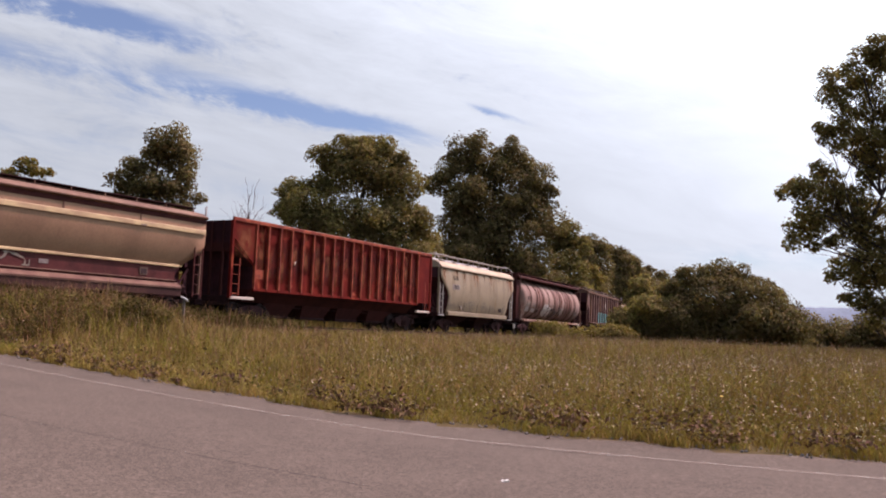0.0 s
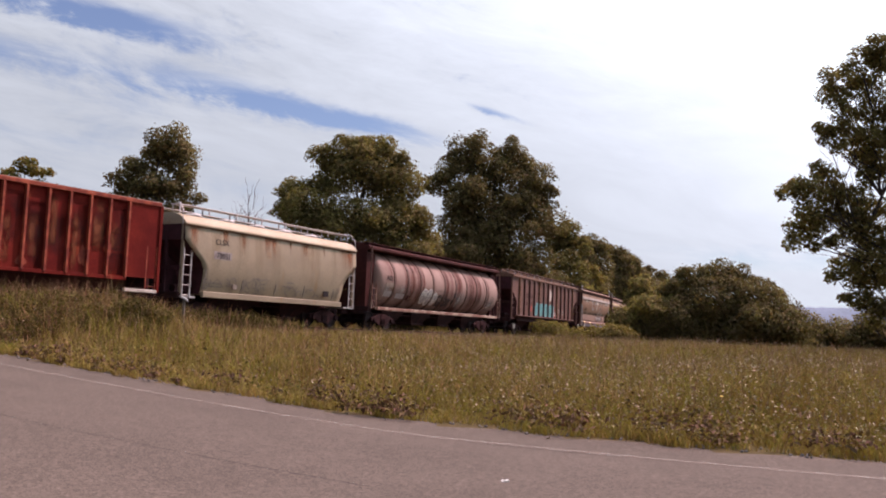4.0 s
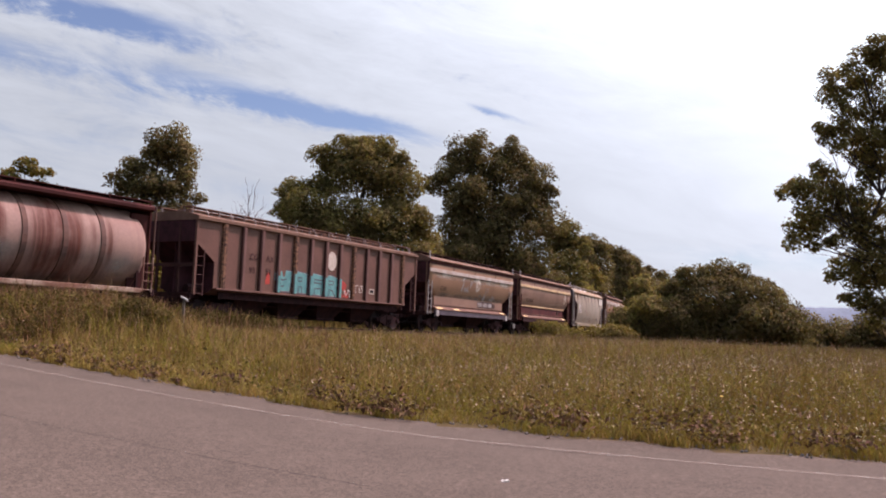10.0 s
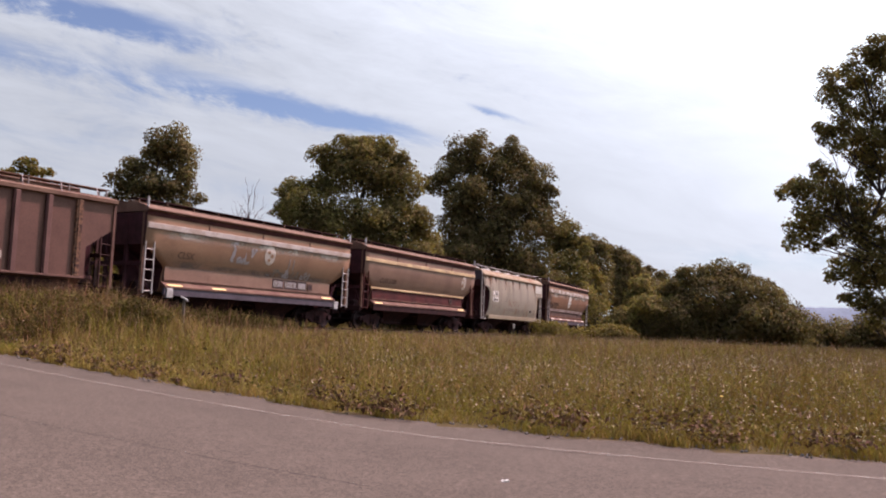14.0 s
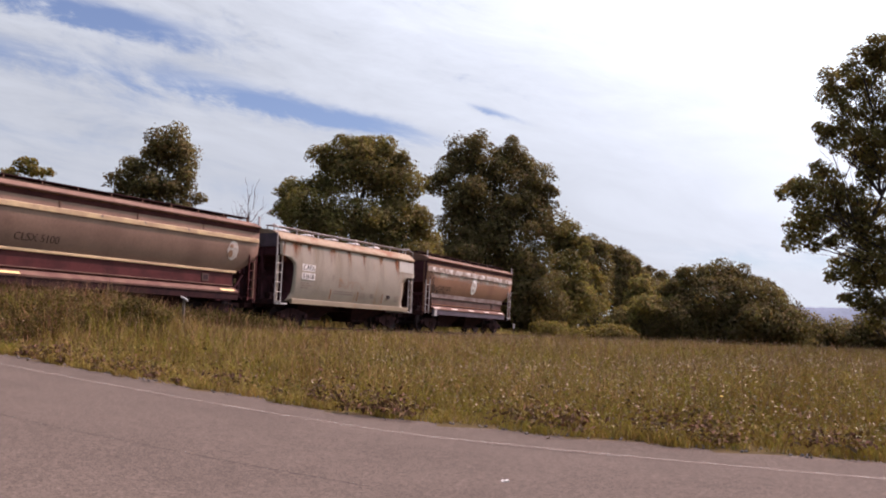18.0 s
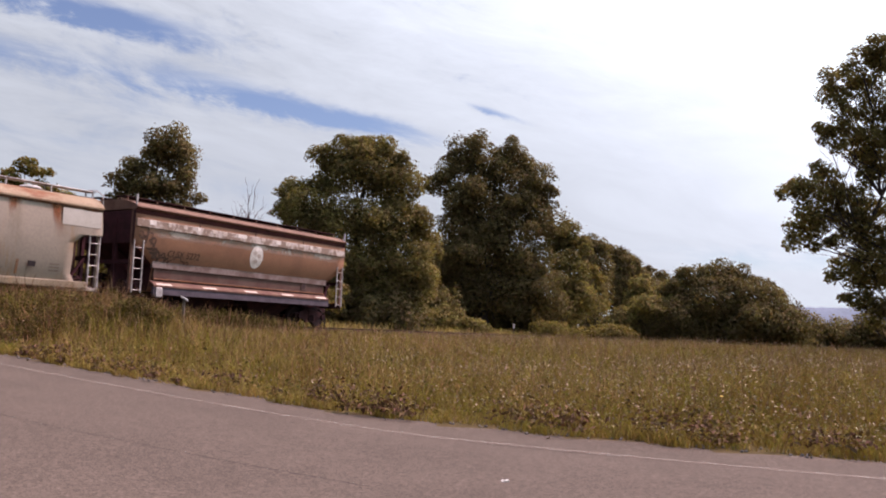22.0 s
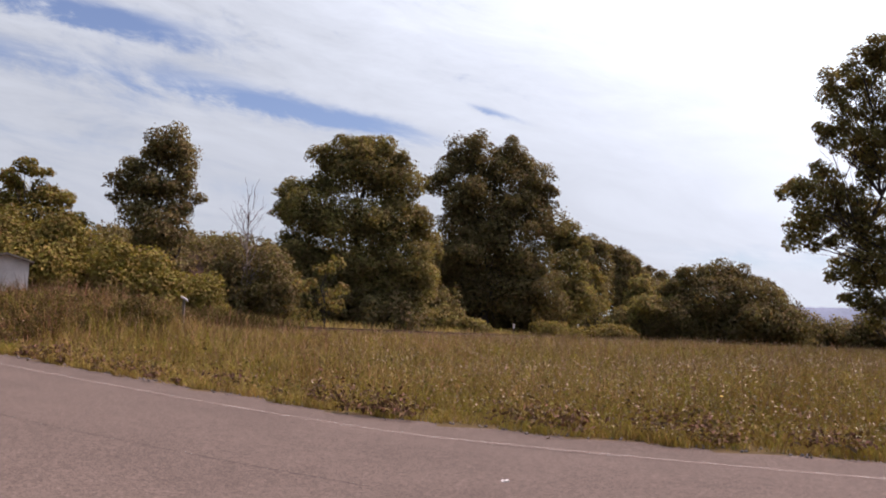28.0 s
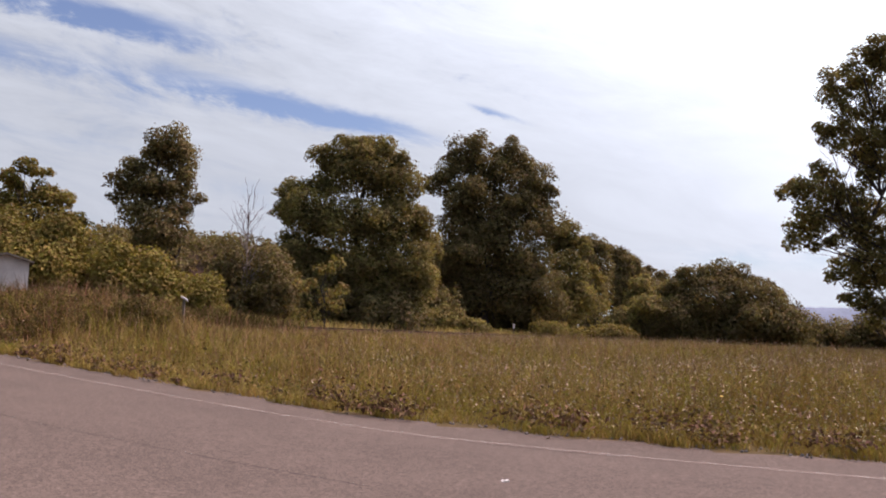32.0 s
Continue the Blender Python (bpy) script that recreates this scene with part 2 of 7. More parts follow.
LEAF_DARK = material("dark leaves", (0.158, 0.123, 0.054), (0.104, 0.080, 0.037), scale=0.5, rough=0.8, bump=0, grain=5, island=0.35, translucent=0.34, spec=0.1)
LEAF_PALE = material("pale sumac leaves", (0.227, 0.168, 0.049), (0.142, 0.108, 0.035), scale=0.8, rough=0.8, bump=0, grain=5, island=0.3, translucent=0.3, spec=0.12)
GRASS = material("tall meadow grass", (0.205, 0.164, 0.034), (0.232, 0.15, 0.046), scale=0.45, rough=0.8, bump=0, grain=3, island=0.45, translucent=0.25, mix=0.5, spec=0.1)
DRY = material("dry seed stalks", (0.320, 0.180, 0.090), (0.205, 0.112, 0.060), scale=0.6, rough=0.85, bump=0, grain=3, island=0.35, spec=0.1)
RED_STALK = material("reddish dry stalks", (0.225, 0.116, 0.053), (0.14, 0.07, 0.034), scale=0.6, rough=0.85, bump=0, grain=3, island=0.35, spec=0.1)
WEED = material("dock weed leaves", (0.15, 0.088, 0.042), (0.085, 0.044, 0.027), scale=0.9, rough=0.8, bump=0, grain=6, island=0.5, translucent=0.15, spec=0.12)
RANK = material("rank green weeds", (0.108, 0.086, 0.023), (0.08, 0.054, 0.019), scale=0.7, rough=0.85, bump=0, grain=4, island=0.5, translucent=0.15, spec=0.08)
HERB = material("meadow herb leaves", (0.178, 0.139, 0.038), (0.118, 0.097, 0.028), scale=0.6, rough=0.8, bump=0, grain=5, island=0.5, translucent=0.2, spec=0.1)
PETAL = material("pale blossoms", (0.52, 0.43, 0.28), scale=3, rough=0.7, bump=0, island=0.2)
# straw grass made paler so that its colour carries the sunlight
SUNLIT_GRASS = material("sunlit straw-coloured grass", (0.44, 0.33, 0.12), (0.34, 0.23, 0.085), scale=0.5, rough=0.85, bump=0, grain=3, island=0.35, translucent=0.25, spec=0.1)
PALE_SEED = material("pale grass seed heads", (0.40, 0.29, 0.19), (0.29, 0.20, 0.13), scale=1.0, rough=0.8, bump=0, grain=5, island=0.3)
YELLOW = material("yellow blossoms", (0.70, 0.50, 0.05), scale=3, rough=0.7, bump=0, island=0.2)
STEEL = material("rail steel", (0.060, 0.034, 0.026), (0.040, 0.024, 0.020), scale=4, rough=0.9, grain=40, spec=0.1)
BALLAST = material("dirty ballast", (0.060, 0.047, 0.036), (0.04, 0.032, 0.025), scale=6, rough=1.0, bump=1.0, grain=40, spec=0.05, speck=0.8)
TIE = material("creosoted tie", (0.06, 0.045, 0.035), scale=5, rough=0.95, grain=40, stretch=(1, 0.2, 1))
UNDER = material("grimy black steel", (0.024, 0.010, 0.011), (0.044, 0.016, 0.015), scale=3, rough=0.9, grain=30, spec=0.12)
# car ends and their frames, darker than the side paint
END_DARK = material("dark brown end steel", (0.066, 0.022, 0.027), (0.042, 0.016, 0.019), scale=2.5, rough=0.9, grain=25, spec=0.12)
TREAD = material("worn wheel steel", (0.030, 0.017, 0.017), (0.018, 0.010, 0.011), scale=8, rough=0.7, metal=0.2, spec=0.15)
RUST_RED = material("rust-red steel", (0.105, 0.009, 0.006), (0.164, 0.016, 0.009), scale=0.7, rough=0.85, grain=20, streak=(0.325, 0.066, 0.028), streak_amount=0.32, streak_scale=(1.3, 1.3, 0.6), spec=0.08)
RUST_EDGE = material("rubbed orange rust", (0.343, 0.072, 0.034), (0.166, 0.029, 0.018), scale=2.0, rough=0.85, grain=25, spec=0.2)
CREAM = material("weathered cream paint", (0.249, 0.194, 0.124), (0.210, 0.160, 0.102), scale=0.7, rough=0.6, grain=12, streak=(0.235, 0.145, 0.065), streak_amount=0.30, streak_scale=(1.1, 1.1, 0.12), speck=0.2, bump=0.04, spec=0.3)
CREAM_RUST = material("rust-stained cream paint", (0.335, 0.265, 0.170), (0.275, 0.198, 0.115), scale=0.9, rough=0.7, grain=20, mix=0.4, streak=(0.25, 0.10, 0.04), streak_amount=0.2, streak_scale=(0.9, 2.0, 2.0))
TANK = material("faded beige tank paint", (0.262, 0.162, 0.130), (0.214, 0.124, 0.100), scale=0.5, rough=0.7, grain=12, streak=(0.088, 0.019, 0.010), streak_amount=0.62, streak_scale=(0.75, 0.2, 0.05), speck=0.2, bump=0.04, spec=0.2)
MAROON = material("dark maroon steel", (0.066, 0.018, 0.015), (0.042, 0.012, 0.011), scale=1.2, rough=0.85, grain=25, spec=0.1)
BROWN = material("faded brown paint", (0.143, 0.067, 0.048), (0.111, 0.051, 0.037), scale=0.8, rough=0.75, grain=15, streak=(0.102, 0.031, 0.021), streak_amount=0.2, spec=0.25, speck=0.25, bump=0.04)
# dark brown steel; on rib flanks it stands in for shade
DARK_RIB = material("dark brown steel and rib shade", (0.072, 0.027, 0.023), (0.048, 0.019, 0.017), scale=2, rough=0.8, spec=0.2)
TAN = material("weathered tan paint", (0.282, 0.15, 0.086), (0.228, 0.118, 0.068), scale=0.6, rough=0.6, grain=12, streak=(0.174, 0.070, 0.044), streak_amount=0.15, speck=0.2, bump=0.04, spec=0.3)
# pale gold: the sun caught by the belts is put into this colour
TAN_PALE = material("pale tan with sunlit belt tone", (0.55, 0.385, 0.195), (0.38, 0.235, 0.125), scale=1.1, rough=0.6, grain=20, stretch=(1, 1, 2))
TAN_ROOF = material("brown roof steel", (0.19, 0.108, 0.074), (0.128, 0.066, 0.048), scale=1.2, rough=0.8, spec=0.12)
GREY = material("weathered grey paint", (0.262, 0.218, 0.166), (0.226, 0.188, 0.143), scale=0.7, rough=0.6, grain=12, streak=(0.235, 0.135, 0.062), streak_amount=0.34, streak_scale=(1.3, 1.3, 0.12), speck=0.2, bump=0.04, spec=0.3)
GREY_RUST = material("rusted grey roof band", (0.265, 0.195, 0.125), (0.225, 0.145, 0.085), scale=1.2, rough=0.75, grain=20, mix=0.45, spec=0.2, streak=(0.19, 0.066, 0.028), streak_amount=0.6, streak_scale=(0.8, 2.0, 2.0))
SLATE = material("blue-grey steel", (0.091, 0.070, 0.085), (0.059, 0.047, 0.058), scale=2, rough=0.7, spec=0.25)
SILVER = material("galvanised steel", (0.46, 0.43, 0.41), (0.32, 0.29, 0.27), scale=4, rough=0.5, metal=0.3)
WHITE = material("white decal", (0.72, 0.68, 0.62), (0.55, 0.50, 0.44), scale=6, rough=0.6)
INK = material("black stencil", (0.03, 0.024, 0.024), scale=6, rough=0.85, spec=0.1)
FADED_INK = material("faded stencil", (0.16, 0.11, 0.085), (0.24, 0.17, 0.12), scale=5, rough=0.7)
TEAL = material("teal spray paint", (0.075, 0.30, 0.285), (0.050, 0.215, 0.22), scale=2, rough=0.6, spec=0.25)
SPRAY_RED = material("red spray paint", (0.46, 0.050, 0.030), (0.34, 0.040, 0.028), scale=3, rough=0.6, spec=0.25)
SPRAY_SILVER = material("silver spray paint", (0.31, 0.28, 0.275), (0.24, 0.215, 0.21), scale=3, rough=0.45)
DARK_SPRAY = material("dark sprayed paint", (0.030, 0.014, 0.015), (0.05, 0.025, 0.024), scale=3, rough=0.7, spec=0.2)
FADED_DARK = material("faded dark stencil", (0.085, 0.050, 0.038), (0.11, 0.064, 0.046), scale=5, rough=0.8, spec=0.1)
PINK_RIB = material("faded pinkish-brown rib", (0.161, 0.077, 0.062), (0.126, 0.058, 0.047), scale=1.0, rough=0.75, grain=15, speck=0.25, bump=0.04, spec=0.25)
FAINT_RUST = material("faint rusty scrawl", (0.27, 0.125, 0.06), (0.23, 0.12, 0.07), scale=5, rough=0.7, spec=0.2)
TAN_LOW = material("darker lower panel", (0.101, 0.026, 0.023), (0.064, 0.017, 0.016), scale=1.5, rough=0.7, spec=0.12)
DULL_LEDGE = material("dull pinkish-brown ledge paint", (0.168, 0.094, 0.066), (0.112, 0.052, 0.04), scale=1.4, rough=0.75, grain=20, spec=0.15)
RUST_BEAD = material("orange-brown rim", (0.24, 0.105, 0.052), (0.16, 0.068, 0.04), scale=2.0, rough=0.8, grain=20, spec=0.15)
TAN_UMBER = material("mottled brown panel", (0.086, 0.04, 0.031), (0.118, 0.076, 0.06), scale=1.1, rough=0.75, grain=20, mix=0.35, spec=0.15)
PEELED = material("grey peeling band", (0.2, 0.155, 0.138), (0.1, 0.056, 0.044), scale=2.0, rough=0.75, grain=15, mix=0.4, spec=0.2)
CHALKY = material("chalky faded belt", (0.42, 0.37, 0.335), (0.32, 0.25, 0.205), scale=1.3, rough=0.7, grain=15, spec=0.2)
TAN_DULL = material("dull brown-tan paint", (0.230, 0.130, 0.088), (0.184, 0.100, 0.068), scale=0.6, rough=0.6, grain=12, streak=(0.150, 0.073, 0.050), streak_amount=0.15, speck=0.2, bump=0.04, spec=0.3)
TAN_ORANGE = material("faded orange-tan paint", (0.280, 0.130, 0.070), (0.225, 0.102, 0.056), scale=0.6, rough=0.6, grain=12, streak=(0.169, 0.061, 0.037), streak_amount=0.15, speck=0.2, bump=0.04, spec=0.3)
FLAKY = material("flaking pale paint", (0.50, 0.44, 0.39), (0.235, 0.165, 0.125), scale=2.6, rough=0.7, grain=15, mix=0.75, spec=0.2)
DULL = material("dull galvanised steel", (0.24, 0.20, 0.18), (0.16, 0.12, 0.11), scale=6, rough=0.6, metal=0.2)
FADED_WHITE = material("dirty white disc", (0.50, 0.43, 0.36), (0.42, 0.34, 0.28), scale=6, rough=0.7)
RUSTY_RIB = material("blotched rusty rib", (0.05, 0.026, 0.02), (0.22, 0.105, 0.06), scale=9, rough=0.85, spec=0.2)
PALE_RUN = material("faint rust run", (0.255, 0.160, 0.085), (0.235, 0.160, 0.095), scale=4, rough=0.7, spec=0.2)
SCUFF = material("dark scuffed spray", (0.125, 0.095, 0.075), (0.20, 0.155, 0.115), scale=7, rough=0.75)
SILL = material("grimy maroon-grey sill", (0.070, 0.028, 0.024), (0.045, 0.019, 0.017), scale=1.5, rough=0.85, grain=20, spec=0.12)
REFLECT = material("yellow reflective tape", (0.85, 0.62, 0.28), (0.75, 0.5, 0.2), scale=4, rough=0.4)
SHED = material("pale weathered shed boards", (0.52, 0.46, 0.45), (0.42, 0.37, 0.36), scale=2, rough=0.8, spec=0.2)
SHED_ROOF = material("brown shed roof", (0.20, 0.15, 0.12), (0.15, 0.11, 0.09), scale=3, rough=0.85)
RUST_WASH = wash("soft rust stain", (0.26, 0.085, 0.030), 0.95, (3.0, 3.0, 0.6), down=1.1)
FAINT_WASH = wash("faint tan weathering", (0.30, 0.19, 0.10), 0.45, (2.0, 2.0, 0.3), down=0.8)
RUST_BAND = wash("rust streaking down", (0.135, 0.036, 0.022), 0.85, (4.5, 0.4, 0.10), sharp=3.0)
PALE_BAND = wash("chalky faded band", (0.40, 0.34, 0.28), 0.85, (1.2, 1.2, 2.0), sharp=4.0)
GREY_BAND = wash("dull grey faded band", (0.20, 0.165, 0.15), 0.9, (1.0, 1.0, 2.5), sharp=3.0)
CHALK = wash("chalky low fade", (0.36, 0.30, 0.27), 0.75, (0.9, 0.9, 0.8), sharp=3.0)
ORANGE_WASH = wash("orange rust bloom", (0.27, 0.075, 0.028), 0.65, (3.2, 3.2, 1.8), sharp=5.0)
DARK_WASH = wash("dark brown weathering", (0.055, 0.010, 0.008), 0.45, (3.0, 3.0, 1.4), sharp=4.0)
POST = material("weathered post wood", (0.16, 0.12, 0.09), (0.10, 0.08, 0.06), scale=5, rough=0.9)


# ---- mesh helpers ----
def part(name, bm, mat, parent, label=""):
    """Links a bmesh (or a ready mesh) as one mesh object under a thing or part."""
    if isinstance(bm, bpy.types.Mesh):
        me = bm
    else:
        me = bpy.data.meshes.new(name)
        bm.normal_update()
        bm.to_mesh(me)
        bm.free()
    if mat and not me.materials:
        me.materials.append(mat)
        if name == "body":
            me.materials.append(END_DARK)
    ob = new(name, me)
    ob.parent = parent
    return tagged(ob, label)


def fast_mesh(name, verts, faces, mat):
    """A mesh from arrays; all faces have the same number of corners."""
    verts, faces = np.asarray(verts, np.float32), np.asarray(faces, np.int32)
    n, k = faces.shape
    me = bpy.data.meshes.new(name)
    me.vertices.add(len(verts)), me.loops.add(n * k), me.polygons.add(n)
    me.vertices.foreach_set("co", verts.ravel())
    me.loops.foreach_set("vertex_index", faces.ravel())
    me.polygons.foreach_set("loop_start", np.arange(0, n * k, k, dtype=np.int32))
    me.update(calc_edges=True)
    me.materials.append(mat)
    return me


def add_box(bm, x0, x1, y0, y1, z0, z1):
    v = [bm.verts.new((x, y, z)) for x in (x0, x1) for y in (y0, y1) for z in (z0, z1)]
    for f in ((0, 1, 3, 2), (4, 6, 7, 5), (0, 4, 5, 1), (2, 3, 7, 6), (0, 2, 6, 4), (1, 5, 7, 3)):
        bm.faces.new([v[i] for i in f])
    return bm


def box(x0, x1, y0, y1, z0, z1, bevel=0.0):
    bm = add_box(bmesh.new(), x0, x1, y0, y1, z0, z1)
    if bevel:
        bmesh.ops.bevel(bm, geom=bm.edges[:], offset=bevel, segments=1, affect="EDGES")
    bmesh.ops.recalc_face_normals(bm, faces=bm.faces[:])
    return bm


def add_tube(bm, pts, radii, sides=8):
    """A tapered tube through the points."""
    rings = []
    pts = [Vector(q) for q in pts]
    for i, q in enumerate(pts):
        d = (pts[min(i + 1, len(pts) - 1)] - pts[max(i - 1, 0)]).normalized()
        a = d.orthogonal().normalized()
        b = d.cross(a)
        rings.append([bm.verts.new(q + (a * math.cos(k * math.tau / sides) + b * math.sin(k * math.tau / sides)) * radii[i]) for k in range(sides)])
    for r0, r1 in zip(rings, rings[1:]):
        # nearest starting corner keeps the tube from twisting
        o = min(range(sides), key=lambda k: (r1[k].co - r0[0].co).length)
        for k in range(sides):
            bm.faces.new((r0[k], r0[(k + 1) % sides], r1[(k + 1 + o) % sides], r1[(k + o) % sides]))
    bm.faces.new(rings[0][::-1]), bm.faces.new(rings[-1])
    return bm


def tube(pts, radii, sides=8):
    bm = add_tube(bmesh.new(), pts, radii, sides)
    bmesh.ops.recalc_face_normals(bm, faces=bm.faces[:])
    return bm


def rod(a, b, r, sides=6):
    return tube((a, b), (r, r), sides)


def prism(outline, y0, y1):
    """A plate: an outline in x, z drawn out from y0 to y1."""
    bm = bmesh.new()
    a = [bm.verts.new((x, y0, z)) for x, z in outline]
    b = [bm.verts.new((x, y1, z)) for x, z in outline]
    n = len(a)
    bm.faces.new(a), bm.faces.new(b[::-1])
    for i in range(n):
        bm.faces.new((a[i], b[i], b[(i + 1) % n], a[(i + 1) % n]))
    bmesh.ops.recalc_face_normals(bm, faces=bm.faces[:])
    return bm


def decal(outline, surface, lift=0.012):
    """A thin painted shape that follows the side; surface(z) is the half width at that height."""
    bm = prism(outline, -1.0, 0.0)
    for v in bm.verts:
        v.co.y = -surface(v.co.z) - (lift if v.co.y < -0.5 else -0.006)
    return bm


def rect(x0, x1, z0, z1, n=3):
    zs = [z0 + (z1 - z0) * k / n for k in range(n + 1)]
    return [(x0, z) for z in zs] + [(x1, z) for z in reversed(zs)]


def lettering(name, text, size, mat, parent, x, y, z, label="", surface=None):
    """Words on the side that faces -y."""
    cu = bpy.data.curves.new(name, "FONT")
    cu.body, cu.size, cu.extrude = text, size, 0.004
    tmp = bpy.data.objects.new(name, cu)
    me = bpy.data.meshes.new_from_object(tmp)
    bpy.data.objects.remove(tmp)
    me.transform(pose(x, y, z, 90, 0, 0))
    if surface:
        for v in me.vertices:
            v.co.y = -surface(v.co.z) - (0.014 if v.co.y < y else 0.004)
    me.materials.clear()
    return part(name, me, mat, parent, label)


# ---- the lie of the land ----
RAIL = EYE - 0.03
SIDE = 1.6                                   # half a car's width
TRACK_A, TRACK_D, TRACK_K = 0.60768, 27.132 + SIDE, 0.0030109
U = np.array([math.sin(TRACK_A), math.cos(TRACK_A)])
N = np.array([-math.cos(TRACK_A), math.sin(TRACK_A)])


def on_track(s, off=0.0):
    """Plan position at s metres along the track, off metres beyond its centre line."""
    k = TRACK_K * s
    w = math.sqrt(1 + k * k)
    q = U * (s - off * k / w) + N * (TRACK_D + TRACK_K * s * s / 2 + off / w)
    return float(q[0]), float(q[1])


def track_pose(s, z=0.0):
    x, y = on_track(s)
    d = U + N * TRACK_K * s
    return pose(x, y, RAIL + z, 0, 0, math.degrees(math.atan2(d[1], d[0])))


def beyond_track(x, y):
    s = x * U[0] + y * U[1]
    s = np.clip(s, -150, 260)
    return x * N[0] + y * N[1] - TRACK_D - TRACK_K * s * s / 2


def edge_y(x):
    """The road's white edge line: y over x."""
    xc = np.clip(x, -9.0, 6.0)
    c = lambda q: ((0.00021746 * q + 0.0232017) * q - 0.539722) * q + 9.36376
    slope = lambda q: (3 * 0.00021746 * q + 2 * 0.0232017) * q - 0.539722
    return c(xc) + slope(xc) * (x - xc)


def beyond_edge(x, y):
    xc = np.clip(x, -9.0, 6.0)
    sl = (3 * 0.00021746 * xc + 2 * 0.0232017) * xc - 0.539722
    return (y - edge_y(x)) / np.sqrt(1 + sl * sl)


def road_z(x):
    q = np.maximum(0, -np.asarray(x, float))
    return np.minimum(0.05 * q * q / (q + 0.6), 0.9)


def smooth(t):
    t = np.clip(t, 0, 1)
    return t * t * (3 - 2 * t)


FIELD_TOP = RAIL - 0.54


def ground_z(x, y):
    x, y = np.asarray(x, float), np.asarray(y, float)
    e, l = beyond_edge(x, y), beyond_track(x, y)
    rz = road_z(x)
    near = np.maximum(e - 1.0, 0)
    q = near / (near + np.maximum(-l - 2.5, 0.01))
    z = rz + (FIELD_TOP - rz) * smooth(q * 1.15)
    z = np.where(l > -2.5, FIELD_TOP, z)
    z = np.where(e < 1.0, rz, z)
    # low bank beside the climbing road
    z = z + 0.55 * np.exp(-(((x + 10.2) / 3.6) ** 2 + ((y - 22.5) / 3.6) ** 2)) * smooth(near / 2.0)
    roll = 0.05 * np.sin(x * 0.7 + y * 0.31) * np.cos(y * 0.53 - x * 0.2) * smooth((e - 1.5) / 3)
    return z + roll - 0.16 * ((e < 0.75) & (e > -7.0)) - 0.025 * (e <= -7.0)


# ---- ground, road, track ----
def spaced(near, far, step, count):
    """Grid lines: even steps close by, growing steps out to the horizon."""
    a = list(np.arange(-near, near + step / 2, step))
    grow = near * (far / near) ** (np.arange(1, count + 1) / count)
    return np.array([-g for g in grow[::-1]] + a + list(grow))


def build_ground():
    gx, gy = spaced(42, 4500, 0.7, 22), spaced(42, 4500, 0.7, 22) + 30
    X, Y = np.meshgrid(gx, gy, indexing="ij")
    Z = ground_z(X, Y)
    verts = np.stack((X, Y, Z), -1).reshape(-1, 3)
    nx, ny = len(gx), len(gy)
    i = (np.arange(nx - 1)[:, None] * ny + np.arange(ny - 1)[None]).ravel()
    me = fast_mesh("ground", verts, np.stack((i, i + ny, i + ny + 1, i + 1), -1), SOIL)
    me.polygons.foreach_set("use_smooth", np.ones(len(me.polygons), bool))
    tagged(new("ground", me), "grassy ground of a meadow reaching the horizon", "ground", kind="structure")


def ribbon(name, xs, off0, off1, lift, mat, thick=0.0):
    """A strip that follows the road's edge line between two offsets from it."""
    verts, faces = [], []
    h = 1e-3
    cols = 2 if thick == 0 else 4
    for k, x in enumerate(xs):
        sl = (edge_y(x + h) - edge_y(x - h)) / (2 * h)
        w = math.sqrt(1 + sl * sl)
        for o in (off0, off1):
            off = o(x) if callable(o) else o
            px, py = x - off * sl / w, edge_y(x) + off / w
            verts.append((px, py, float(road_z(px)) + lift))
        if thick:
            verts.append((verts[-1][0], verts[-1][1], verts[-1][2] - thick))
            verts.append((verts[-3][0], verts[-3][1], verts[-3][2] - thick))
    for k in range(len(xs) - 1):
        a, b = k * cols, (k + 1) * cols
        for c in range(cols if thick else 1):
            faces.append((a + c, b + c, b + (c + 1) % cols, a + (c + 1) % cols))
    bm = bmesh.new()
    vs = [bm.verts.new(q) for q in verts]
    for f in faces:
        bm.faces.new([vs[i] for i in f])
    bmesh.ops.recalc_face_normals(bm, faces=bm.faces[:])
    me = bpy.data.meshes.new(name)
    bm.to_mesh(me)
    bm.free()
    me.materials.append(mat)
    return me


